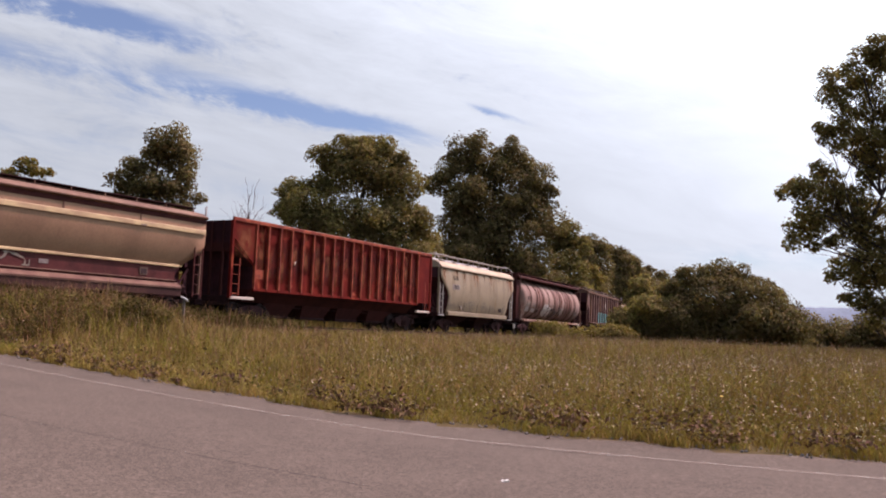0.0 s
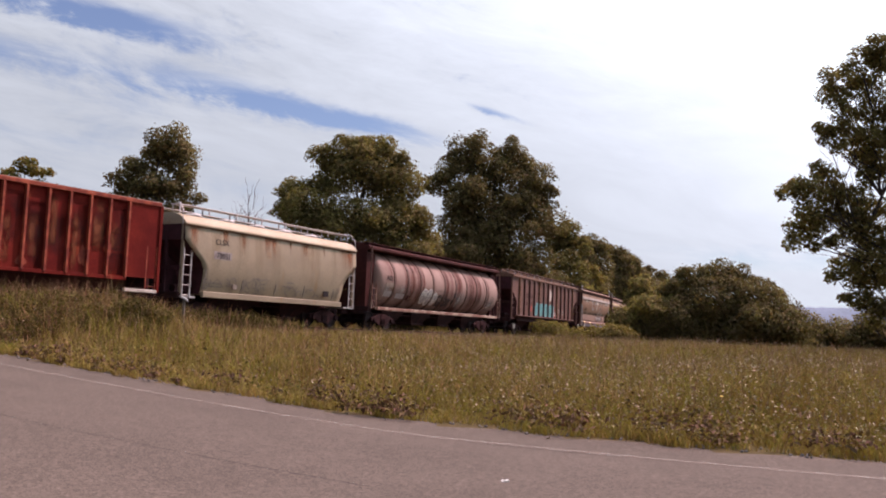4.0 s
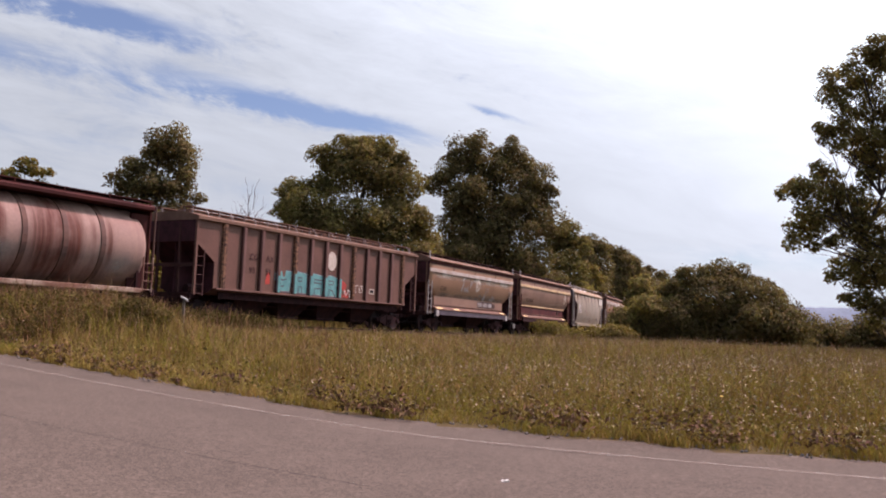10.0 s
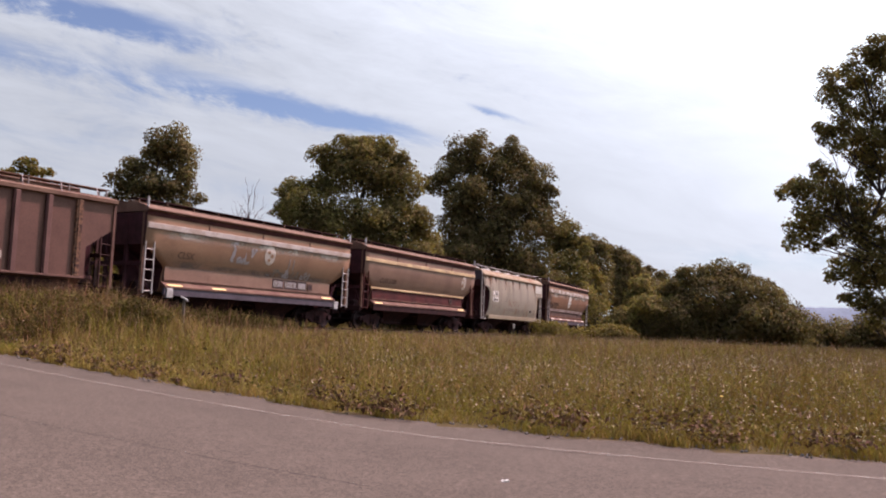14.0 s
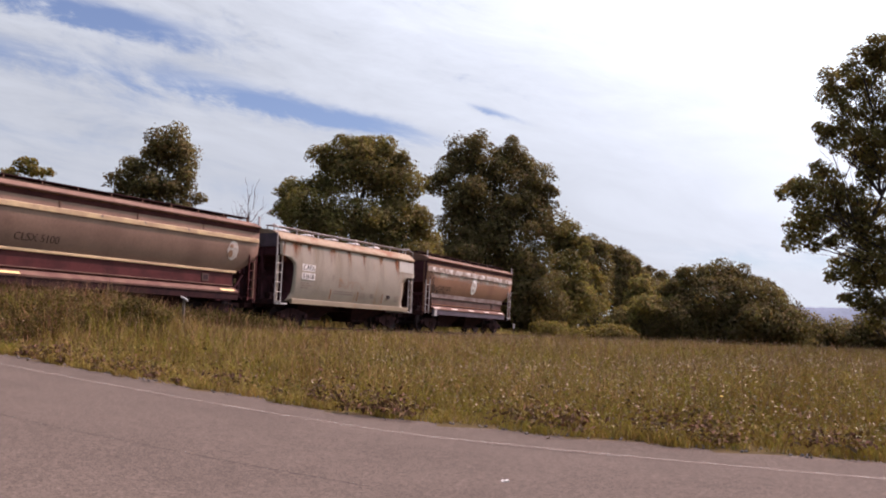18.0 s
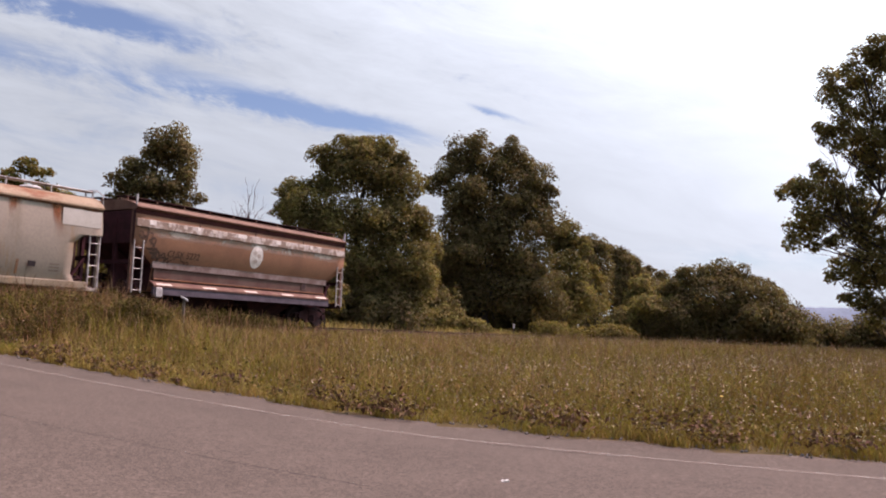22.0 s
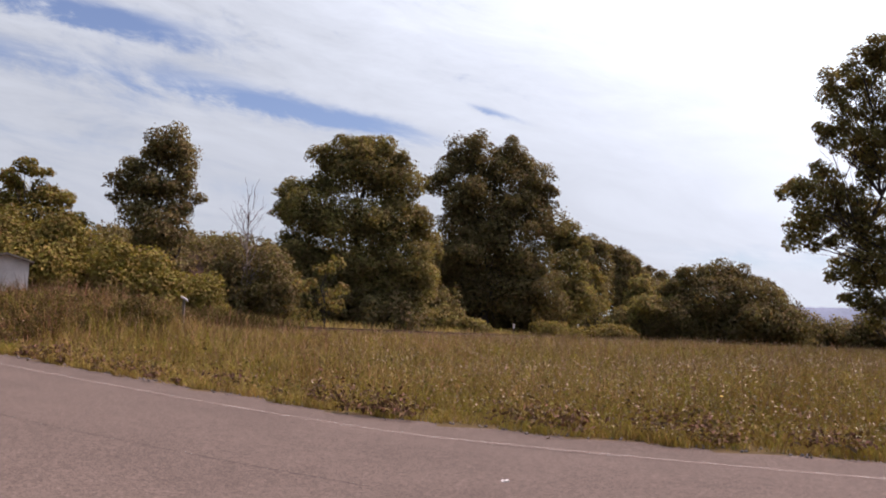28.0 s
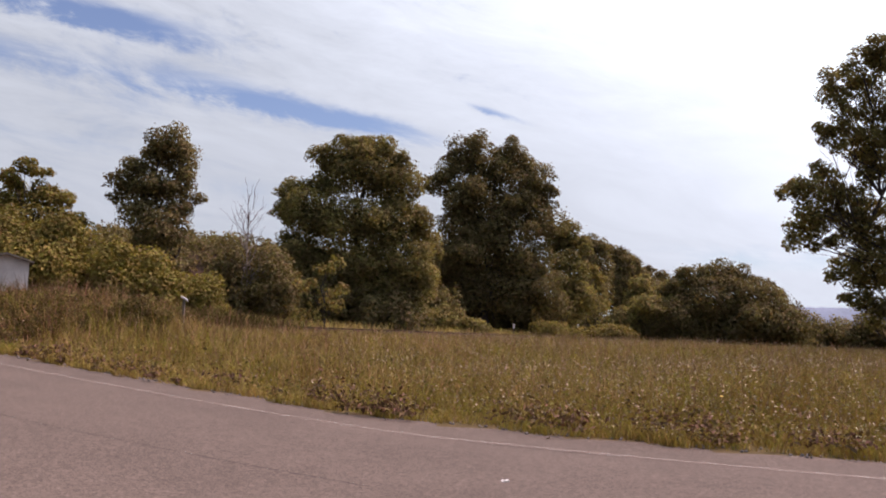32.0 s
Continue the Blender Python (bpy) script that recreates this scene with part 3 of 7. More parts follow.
def build_road():
    xs = np.concatenate((np.linspace(-40, -13, 20), np.arange(-12.5, 8, 0.2), np.linspace(8.4, 60, 20)))
    rag = lambda x: 1.22 + 0.10 * noise.noise((x * 1.1, 0.3, 0)) + 0.06 * noise.noise((x * 4.3, 2.3, 0))
    verts, cols = [], 44
    for x in xs:
        sl = (edge_y(x + 1e-3) - edge_y(x - 1e-3)) / 2e-3
        w = math.sqrt(1 + sl * sl)
        for j in range(cols):
            off = -9.6 + (rag(x) + 9.6) * j / (cols - 1)
            px, py = x - off * sl / w, edge_y(x) + off / w
            verts.append((px, py, float(road_z(px))))
        verts.append((verts[-1][0], verts[-1][1], verts[-1][2] - 0.06))
    k = cols + 1
    faces = [(a * k + j, (a + 1) * k + j, (a + 1) * k + j + 1, a * k + j + 1) for a in range(len(xs) - 1) for j in range(cols)]
    road = tagged(new("road", fast_mesh("road", verts, faces, ASPHALT)), "worn grey asphalt country road curving uphill", "road", kind="structure")
    wide = lambda x: 0.052 + 0.015 * noise.noise((x * 2.7, 7.1, 0))
    tagged(new("edge_line", ribbon("edge_line", xs[(xs > -30) & (xs < 30)], lambda x: -wide(x), wide, 0.0025, LINE)), "faded white edge line painted on the road", "road marking", kind="structure")
    wob = lambda x: -2.98 + 0.05 * noise.noise((x * 0.9, 1.1, 0)) + 0.03 * noise.noise((x * 3.9, 4.1, 0))
    tagged(new("road_seam", ribbon("road_seam", np.arange(-12, 0.9, 0.07), lambda x: wob(x) - 0.018 - 0.012 * noise.noise((x * 5, 0, 0)), lambda x: wob(x) + 0.014 + 0.012 * noise.noise((x * 6, 3, 0)), 0.0025, SEAM)),
           "dark joint between the lanes of the road", "road joint", kind="structure")
    tagged(new("road_crack", ribbon("road_crack", np.arange(0.3, 1.9, 0.05), lambda x: -0.16 - 0.03 * noise.noise((x * 2, 9, 0)), lambda x: -0.10 - 0.02 * noise.noise((x * 2.5, 5, 0)), 0.0025, SEAM)),
           "dark crack beside the edge line", "road crack", kind="structure")
    shoulder = tagged(new("shoulder", ribbon("shoulder", xs, lambda x: rag(x) - 0.03, lambda x: rag(x) + 0.8, -0.012, GRAVEL)), "narrow gravel edge between asphalt and grass", "gravel shoulder", kind="structure")
    bm = bmesh.new()
    rnd = random.Random(5)
    for k in range(260):
        x = rnd.uniform(-9, 7)
        off = rag(x) + rnd.gauss(0.02, 0.13)
        r = rnd.uniform(0.008, 0.028)
        m = pose(x, edge_y(x) + off * 1.1, float(road_z(x)) + r * 0.4, rnd.uniform(0, 90), 0, rnd.uniform(0, 360)) @ Matrix.Diagonal((1, 0.8, 0.6, 1))
        bmesh.ops.create_icosphere(bm, subdivisions=1, radius=r, matrix=m)
    me = bpy.data.meshes.new("gravel_stones")
    bm.to_mesh(me)
    bm.free()
    me.materials.append(GRAVEL)
    tagged(new("gravel_stones", me), "loose pebbles scattered along the asphalt edge", "pebbles", kind="stuff")


def sweep(name, profile, s0, s1, step, mat, z0):
    """A profile (off, z) drawn along the track."""
    verts, faces, n = [], [], len(profile)
    ss = np.arange(s0, s1, step)
    for s in ss:
        for off, z in profile:
            x, y = on_track(s, off)
            verts.append((x, y, z0 + z))
    for k in range(len(ss) - 1):
        for c in range(n):
            faces.append((k * n + c, (k + 1) * n + c, (k + 1) * n + (c + 1) % n, k * n + (c + 1) % n))
    me = fast_mesh(name, verts, faces, mat)
    return me


def build_track():
    base = new("railway_track", sweep("railway_track", [(-2.6, -0.50), (-1.5, -0.20), (1.5, -0.20), (2.6, -0.50)], -70, 240, 2.0, BALLAST, RAIL))
    tagged(base, "single railway track on a low gravel bed in the grass", "railway track", kind="structure")
    for side in (-0.7175, 0.7175):
        p = [(-0.07, -0.16), (-0.07, -0.145), (-0.012, -0.12), (-0.012, -0.045), (-0.036, -0.03), (-0.036, -0.004), (0.036, -0.004), (0.036, -0.03), (0.012, -0.045), (0.012, -0.12), (0.07, -0.145), (0.07, -0.16)]
        part("rail", sweep("rail", [(side + a, b) for a, b in p], -70, 240, 1.0, STEEL, RAIL), None, base, "rusty steel rail")
    tie = None
    for k in range(150):
        s = 8 + k * 0.56
        if tie is None:
            ob = part("tie", box(-0.11, 0.11, -1.28, 1.28, -0.32, -0.165, 0.012), TIE, base)
            tie = ob.data
        else:
            ob = part("tie", tie, None, base)
        ob.matrix_basis = track_pose(s)


# ---- rail cars ----
CACHE = {}


def cached(key, build):
    if key not in CACHE:
        me = bpy.data.meshes.new(key)
        bm = build()
        bm.normal_update()
        bm.to_mesh(me)
        bm.free()
        CACHE[key] = me
    return CACHE[key]


def wheelset_mesh():
    bm = bmesh.new()
    prof = [(0.655, 0.13), (0.66, 0.40), (0.655, 0.445), (0.665, 0.485), (0.69, 0.485), (0.70, 0.462), (0.79, 0.455), (0.795, 0.39), (0.745, 0.36), (0.735, 0.20), (0.79, 0.13)]
    for sgn in (-1, 1):
        rings = []
        for k in range(20):
            a = k * math.tau / 20
            rings.append([bm.verts.new((r * math.cos(a), sgn * y, r * math.sin(a))) for y, r in prof])
        for k in range(20):
            r0, r1 = rings[k], rings[(k + 1) % 20]
            for j in range(len(prof) - 1):
                bm.faces.new((r0[j], r1[j], r1[j + 1], r0[j + 1]))
    add_tube(bm, ((0, -1.05, 0), (0, 1.05, 0)), (0.08, 0.08), 10)
    bmesh.ops.recalc_face_normals(bm, faces=bm.faces[:])
    return bm


def side_frame_mesh():
    o = [(-1.12, 0.42), (-1.12, 0.60), (-0.80, 0.66), (-0.35, 0.80), (0.35, 0.80), (0.80, 0.66), (1.12, 0.60), (1.12, 0.42), (0.66, 0.40), (0.34, 0.20), (-0.34, 0.20), (-0.66, 0.40)]
    bm = prism(o, -0.07, 0.07)
    for x in (-0.15, 0.0, 0.15):
        add_tube(bm, ((x, -0.1, 0.27), (x, -0.1, 0.55)), (0.055, 0.055), 8)
    for x in (-0.865, 0.865):
        add_tube(bm, ((x, -0.17, 0.47), (x, -0.05, 0.47)), (0.12, 0.13), 10)
    bmesh.ops.recalc_face_normals(bm, faces=bm.faces[:])
    return bm


WHEELSETS = []


def truck(car, x):
    ob = part("truck", cached("bolster", lambda: box(-0.22, 0.22, -1.1, 1.1, 0.52, 0.80, 0.03)), UNDER, car, "dark four-wheeled freight truck")
    ob.matrix_basis = pose(x, 0, 0)
    for y, turn in ((-1.0, 0), (1.0, 180)):
        sf = part("side_frame", cached("side_frame", side_frame_mesh), UNDER, ob)
        sf.matrix_basis = pose(0, y, 0, 0, 0, turn)
    for wx in (-0.865, 0.865):
        ws = part("wheelset", cached("wheelset", wheelset_mesh), TREAD, ob, "worn steel wheels on an axle")
        WHEELSETS.append((ws, wx))


def ladder(car, x, y, z0, z1, width=0.42, rungs=5, mat=None, depth=0.0):
    """A ladder flat against the side: two stiles and its rungs."""
    mat = mat or UNDER
    lad = part("ladder", box(x - width / 2 - 0.02, x - width / 2 + 0.02, y - 0.025, y + 0.025, z0, z1), mat, car)
    part("stile", box(x + width / 2 - 0.02, x + width / 2 + 0.02, y - 0.025, y + 0.025, z0, z1), mat, lad)
    for k in range(rungs):
        z = z0 + (z1 - z0) * (k + 0.25) / rungs
        part("rung", rod((x - width / 2, y, z), (x + width / 2, y, z), 0.016), mat, lad)
    return lad


def coupler(car, x, sgn):
    o = [(x, 0.72), (x + sgn * 0.35, 0.76), (x + sgn * 0.62, 0.70), (x + sgn * 0.62, 0.98), (x + sgn * 0.35, 0.95), (x, 1.0)]
    part("coupler", prism(o, -0.13, 0.13), UNDER, car, "grimy steel coupler")
    part("air_hose", tube([(x, -0.35, 0.85), (x + sgn * 0.25, -0.35, 0.6), (x + sgn * 0.5, -0.2, 0.45), (x + sgn * 0.62, -0.06, 0.5)], (0.025,) * 4, 6), INK, car)


def chute(car, x, half, y_half, z_top, mat, low=0.48):
    bm = bmesh.new()
    top = [bm.verts.new(q) for q in ((x - half, -y_half, z_top), (x + half, -y_half, z_top), (x + half, y_half, z_top), (x - half, y_half, z_top))]
    h2 = half * low
    low = [bm.verts.new(q) for q in ((x - h2, -0.55, 0.42), (x + h2, -0.55, 0.42), (x + h2, 0.55, 0.42), (x - h2, 0.55, 0.42))]
    for k in range(4):
        bm.faces.new((top[k], top[(k + 1) % 4], low[(k + 1) % 4], low[k]))
    bm.faces.new(top), bm.faces.new(low[::-1])
    bmesh.ops.recalc_face_normals(bm, faces=bm.faces[:])
    part("discharge_chute", bm, mat, car)
    part("outlet_gate", box(x - h2 - 0.08, x + h2 + 0.08, -0.62, 0.62, 0.32, 0.43, 0.01), UNDER, car)


def loft_body(profile, L, inset, cols=24, ends=True):
    """A hopper body. profile: (half width, height) from the bottom up; inset(z): how far the end lies inside L / 2 at that height."""
    bm = bmesh.new()
    left, right = [], []
    for y, z in profile:
        e0, e1 = inset(z)
        xs = np.linspace(-L / 2 + e0, L / 2 - e1, cols)
        left.append([bm.verts.new((x, -y, z)) for x in xs])
        right.append([bm.verts.new((x, y, z)) for x in xs])
    for r0, r1 in zip(left, left[1:]):
        for k in range(cols - 1):
            bm.faces.new((r0[k], r0[k + 1], r1[k + 1], r1[k]))
    for r0, r1 in zip(right, right[1:]):
        for k in range(cols - 1):
            bm.faces.new((r0[k + 1], r0[k], r1[k], r1[k + 1]))
    if ends:
        for k in (0, cols - 1):
            for (l0, l1), (r0, r1) in zip(zip(left, left[1:]), zip(right, right[1:])):
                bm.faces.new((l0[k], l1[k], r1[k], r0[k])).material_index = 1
    for k in range(cols - 1):
        bm.faces.new((left[-1][k], left[-1][k + 1], right[-1][k + 1], right[-1][k]))
        bm.faces.new((left[0][k], right[0][k], right[0][k + 1], left[0][k + 1]))
    bmesh.ops.recalc_face_normals(bm, faces=bm.faces[:])
    return bm


def cut(z_hi, z_lo, deep_l, deep_r=None, top=0.02):
    deep_r = deep_l if deep_r is None else deep_r

    def inset(z):
        t = min(max((z_hi - z) / (z_hi - z_lo), 0), 1)
        return top + t * deep_l, top + t * deep_r
    return inset


def start_car(name, label, s0, s1, group="cars of the freight train"):
    L = s1 - s0
    car = tagged(new(name), label, "freight car", group)
    CARS.append((car, (s0 + s1) / 2))
    t = L / 2 - (1.75 if L < 14 else 2.0)
    part("center_sill", box(-L / 2 + 0.1, L / 2 - 0.1, -0.2, 0.2, 0.78, 1.12, 0.02), UNDER, car)
    for sgn in (-1, 1):
        truck(car, sgn * t)
        coupler(car, sgn * (L / 2 - 0.1), sgn)
        part("end_sill", box(sgn * L / 2 - 0.08, sgn * L / 2 + 0.08, -1.45, 1.45, 0.92, 1.16, 0.01), UNDER, car)
    part("brake_pipe", rod((-L / 2 + 0.4, -0.7, 0.82), (L / 2 - 0.4, -0.7, 0.82), 0.03), UNDER, car)
    part("air_reservoir", tube([(-0.9, 0.55, 0.85), (-0.85, 0.55, 0.85), (0.3, 0.55, 0.85), (0.35, 0.55, 0.85)], (0.1, 0.22, 0.22, 0.1), 12), UNDER, car)
    return car, L


def end_frame(car, L, mat, zt, y=1.42, post_mat=None):
    """Corner posts, slope-sheet braces and cross bars at both ends of a covered hopper."""
    for sgn in (-1, 1):
        x = sgn * (L / 2 - 0.06)
        for yy in (-y, y):
            part("corner_post", box(x - 0.05, x + 0.05, yy - 0.05, yy + 0.05, 1.1, zt), post_mat or mat, car)
        for yy in (-0.55, 0.55):
            part("end_strut", box(x - 0.06, x + 0.06, yy - 0.06, yy + 0.06, 1.1, zt - 0.3), mat, car)
        part("end_beam", box(x - 0.05, x + 0.05, -y, y, 2.05, 2.2), mat, car)
        e = sgn * L / 2
        part("end_slope_web", prism([(e - sgn * 0.15, 0.95), (e - sgn * 1.5, 0.95), (e - sgn * 1.5, 1.9), (e - sgn * 0.15, 2.75)], -0.32, -0.28), mat, car)
        part("air_reservoir", rod((e - sgn * 1.05, -0.75, 1.32), (e - sgn * 0.30, -0.75, 1.32), 0.17), UNDER, car)
        part("brake_cylinder", rod((e - sgn * 0.85, 0.6, 1.62), (e - sgn * 0.40, 0.6, 1.62), 0.13), UNDER, car)
        part("brake_rod", rod((e - sgn * 0.2, -0.95, 1.05), (e - sgn * 0.9, -0.6, 2.0), 0.025), mat, car)
        for yy in (-0.9, 0.9):
            part("end_brace", rod((sgn * (L / 2 - 0.9), yy, 1.15), (sgn * (L / 2 - 0.2), yy, 2.1), 0.05), mat, car)


def running_board(car, L, z, mat, post_mat, y=0.45, width=0.5, rail_posts=True, gap=1.5):
    """Walkway gratings on both sides of the hatches with their brackets."""
    for sgn in (-1, 1):
        yy = sgn * y
        rb = part("running_board", box(-L / 2 + 0.02, L / 2 - 0.02, yy - width / 2, yy + width / 2, z, z + 0.032, 0.006), mat, car)
        n = max(3, int(L / gap))
        for k in range(n + 1):
            x = -L / 2 + 0.15 + (L - 0.3) * k / n
            for yo in (yy - width / 2 + 0.03, yy + width / 2 - 0.03):
                part("bracket", box(x - 0.022, x + 0.022, yo - 0.02, yo + 0.02, z - 0.24, z), post_mat, rb)


def hatches(car, L, z, mat, n, trough=True):
    if trough:
        part("hatch_trough", box(-L / 2 + 0.7, L / 2 - 0.7, -0.34, 0.34, z - 0.08, z + 0.10, 0.02), mat, car)
        for k in range(n):
            x = -L / 2 + 0.7 + (L - 1.4) * (k + 0.5) / n
            w = (L - 1.4) / n / 2 - 0.03
            part("hatch_cover", box(x - w, x + w, -0.38, 0.38, z + 0.10, z + 0.16, 0.02), mat, car)
    else:
        for k in range(n):
            x = -L / 2 + 0.9 + (L - 1.8) * (k + 0.5) / n
            part("hatch_cover", tube([(x, 0, z - 0.05), (x, 0, z + 0.06), (x, 0, z + 0.12)], (0.4, 0.4, 0.3), 14), mat, car)


CARS = []


def disc(x, y, z, rx, rz, n=24, depth=0.012):
    return prism([(x + rx * math.cos(k * math.tau / n), z + rz * math.sin(k * math.tau / n)) for k in range(n)], y - depth, y)


def bars(car, x, y, z, w, rows, mat, h=0.06, gap=0.12, seed=1, name="stencil_bar", surface=None):
    """Unreadable stencilled lines."""
    rnd = random.Random(seed)
    for k in range(rows):
        ww = w * rnd.uniform(0.6, 1.0)
        zb = z - k * gap - h
        part(name, decal(rect(x, x + ww, zb, zb + h), surface, 0.006) if surface else box(x, x + ww, y - 0.01, y, zb, zb + h), mat, car)


TAN_PROFILE = [(1.02, 1.12), (1.10, 1.35), (1.16, 1.80), (1.24, 2.0), (1.40, 2.35), (1.515, 2.75), (1.585, 3.15), (1.60, 3.5), (1.595, 3.75), (1.585, 3.95), (1.58, 4.08)]


def finer(profile, step=0.1):
    """The same profile with the curve between its corners rounded."""
    ys, zs = [q[0] for q in profile], [q[1] for q in profile]
    z = np.arange(zs[0], zs[-1] + 1e-6, step)
    y = np.interp(z, zs, ys)
    for _ in range(2):
        y[1:-1] = (y[:-2] + 2 * y[1:-1] + y[2:]) / 4
    return list(zip(y, z))


def tan_side(z):
    return float(np.interp(z, [q[1] for q in TAN_PROFILE], [q[0] for q in TAN_PROFILE]))


def rail_x(outline, x0, x1):
    """A straight bar from x0 to x1 with the cross-section outline in (y, z)."""
    bm = bmesh.new()
    rims = [[bm.verts.new((x, y, z)) for y, z in outline] for x in (x0, x1)]
    n = len(outline)
    for k in range(n):
        bm.faces.new((rims[0][k], rims[0][(k + 1) % n], rims[1][(k + 1) % n], rims[1][k]))
    bm.faces.new(rims[0]), bm.faces.new(rims[1][::-1])
    bmesh.ops.recalc_face_normals(bm, faces=bm.faces[:])
    return bm


def tan_hopper(label, s0, s1, logo, letters, belt, bright=False, paint=None, strips=()):
    """Two-bay covered hopper with a teardrop body, pale belts and a deep side sill. strips: places and paints of the reflective tape."""
    car, L = start_car("covered_hopper_car", label, s0, s1)
    inset = cut(2.82, 2.05, 1.22, 1.12)
    plain = belt is CHALKY
    low_mat, sill_mat = (TAN_UMBER, SLATE) if bright else (TAN_DULL, SLATE) if plain else (TAN_LOW, UNDER if paint else SILL)
    prof = TAN_PROFILE
    body = part("body", loft_body(finer(prof), L, inset), paint or (TAN_ORANGE if bright else TAN), car)
    for p in body.data.polygons:
        p.use_smooth = abs(p.normal.y) > 0.5 and p.material_index == 0
    a, b = inset(1.5)
    for sg in (-1, 1):
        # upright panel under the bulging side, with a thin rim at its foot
        part("lower_panel", box(-L / 2 + a + 0.05, L / 2 - b - 0.05, sg * 1.245 - 0.05, sg * 1.245 + 0.05, 1.50, 2.10), low_mat, car, "darker lower panel")
        part("panel_rim", box(-L / 2 + a + 0.02, L / 2 - b - 0.02, sg * 1.30 - 0.04, sg * 1.30 + 0.04, 1.555, 1.60, 0.008), RUST_BEAD if bright else DULL_LEDGE, car)
    for z0, z1, y, m, nm in ((1.98, 2.28, 1.30, PEELED, "lower_belt") if bright else (2.10, 2.20, 1.31, belt, "lower_belt"), (3.47 if not (bright or plain) else 3.44, 3.74 if bright else 3.66, 1.60, belt, "upper_belt")):
        for sg in (-1, 1):
            if plain and nm == "lower_belt":
                continue
            e, f = inset((z0 + z1) / 2)
            part(nm, box(-L / 2 + e + 0.03, L / 2 - f - 0.03, sg * y - 0.05, sg * y + 0.05, z0, z1, 0.015), m, car)
    # sloping roof edge; the maroon strip below it paints the overhang's shade
    part("roof", loft_body([(1.56, 4.06), (1.66, 4.10), (1.70, 4.14), (1.70, 4.17), (1.38, 4.33), (0.95, 4.42), (0.0, 4.46)], L, lambda z: (0.0, 0.0), 10), TAN_ROOF, car, "rusty brown roof")
    for sg in (-1, 1):
        part("eave_web", box(-L / 2 + 0.02, L / 2 - 0.02, sg * 1.59 - 0.015, sg * 1.59 + 0.015, 3.91, 4.10), MAROON, car, "dark strip painted as shade under the roof edge")
    hatches(car, L, 4.48, TAN_ROOF, 4)
    running_board(car, L, 4.56, UNDER, TAN_ROOF, y=0.72, gap=1.35)
    for sg in (-1, 1):
        y = sg * 1.47
        part("side_sill", box(-L / 2 + a - 0.12, L / 2 - b + 0.12, y - 0.06, y + 0.06, 0.98, 1.265, 0.015), sill_mat, car)
        part("sill_ledge", rail_x([(sg * 1.26, 1.27), (sg * 1.56, 1.27), (sg * 1.56, 1.335), (sg * 1.26, 1.51)], -L / 2 + a - 0.10, L / 2 - b + 0.10), DULL_LEDGE, car, "dull pinkish sloping ledge")
        for k, m in strips:
            x = -L / 2 + a + 0.05 + (L - a - b - 0.9) * k / 4
            slope = [(sg * 1.56, 1.340), (sg * 1.565, 1.345), (sg * 1.44, 1.420), (sg * 1.435, 1.412)]
            part("reflective_strip", rail_x(slope, x, x + 0.75), m, car)
    x = L / 2 - b - 1.75
    holder = part("placard_holder", box(x, x + 0.36, -1.325, -1.295, 1.69, 1.98), TAN_UMBER, car, "small framed placard")
    part("placard", box(x + 0.05, x + 0.31, -1.332, -1.325, 1.74, 1.93), DARK_SPRAY, holder)
    for x in (-L / 2 + a + 0.15, L / 2 - b + 0.2) if plain else () if paint else (-L / 2 + a + 0.15,):
        part("jacking_pad", box(x - 0.16, x + 0.16, -1.57, -1.36, 0.90, 1.25, 0.01), SILVER if bright or plain else TAN_PALE, car)
    for x in (-1.9, 1.9):
        chute(car, x, 1.75, 1.1, 1.2, UNDER)
    end_frame(car, L, END_DARK, 4.05, post_mat=TAN_ROOF)
    for sgn in (-1, 1):
        ladder(car, sgn * (L / 2 - 0.28), -1.55, 1.0, 2.95, 0.42, 5, SILVER if bright or plain else TAN_LOW if sgn > 0 or paint else TAN_PALE)
        ladder(car, -sgn * (L / 2 - 0.28), 1.55, 1.0, 2.95, 0.42, 5, TAN_ROOF)
        part("grab_post", box(sgn * (L / 2 - 0.05) - 0.03, sgn * (L / 2 - 0.05) + 0.03, -1.60, -1.54, 4.12, 4.62), SILVER, car, "pale grab rail standing at the roof end")
    # bolted seams of the plates
    for k in range(1, 4):
        x = -L / 2 + L * k / 4
        for z0, z1, y in ((3.67 if not bright else 3.75, 3.90, 1.60),):
            part("seam_strip", box(x - 0.03, x + 0.03, -y - 0.02, -y, z0, z1), TAN_ROOF, car)
    if letters:
        lettering("stencil", letters, 0.36, FADED_DARK, car, -L / 2 + 1.75, 0.0, 2.45, surface=tan_side)
    logo(car, L)
    return car

def with_rows(profile, zs):
    """The profile with rows added at the heights zs."""
    py, pz = [q[0] for q in profile], [q[1] for q in profile]
    return [(float(np.interp(z, pz, py)), z) for z in sorted(set(pz) | {float(z) for z in zs})]


def end_shape(zs, left, right):
    """inset(z) from the depths of both ends at the heights zs."""
    return lambda z: (float(np.interp(z, zs, left)), float(np.interp(z, zs, right)))


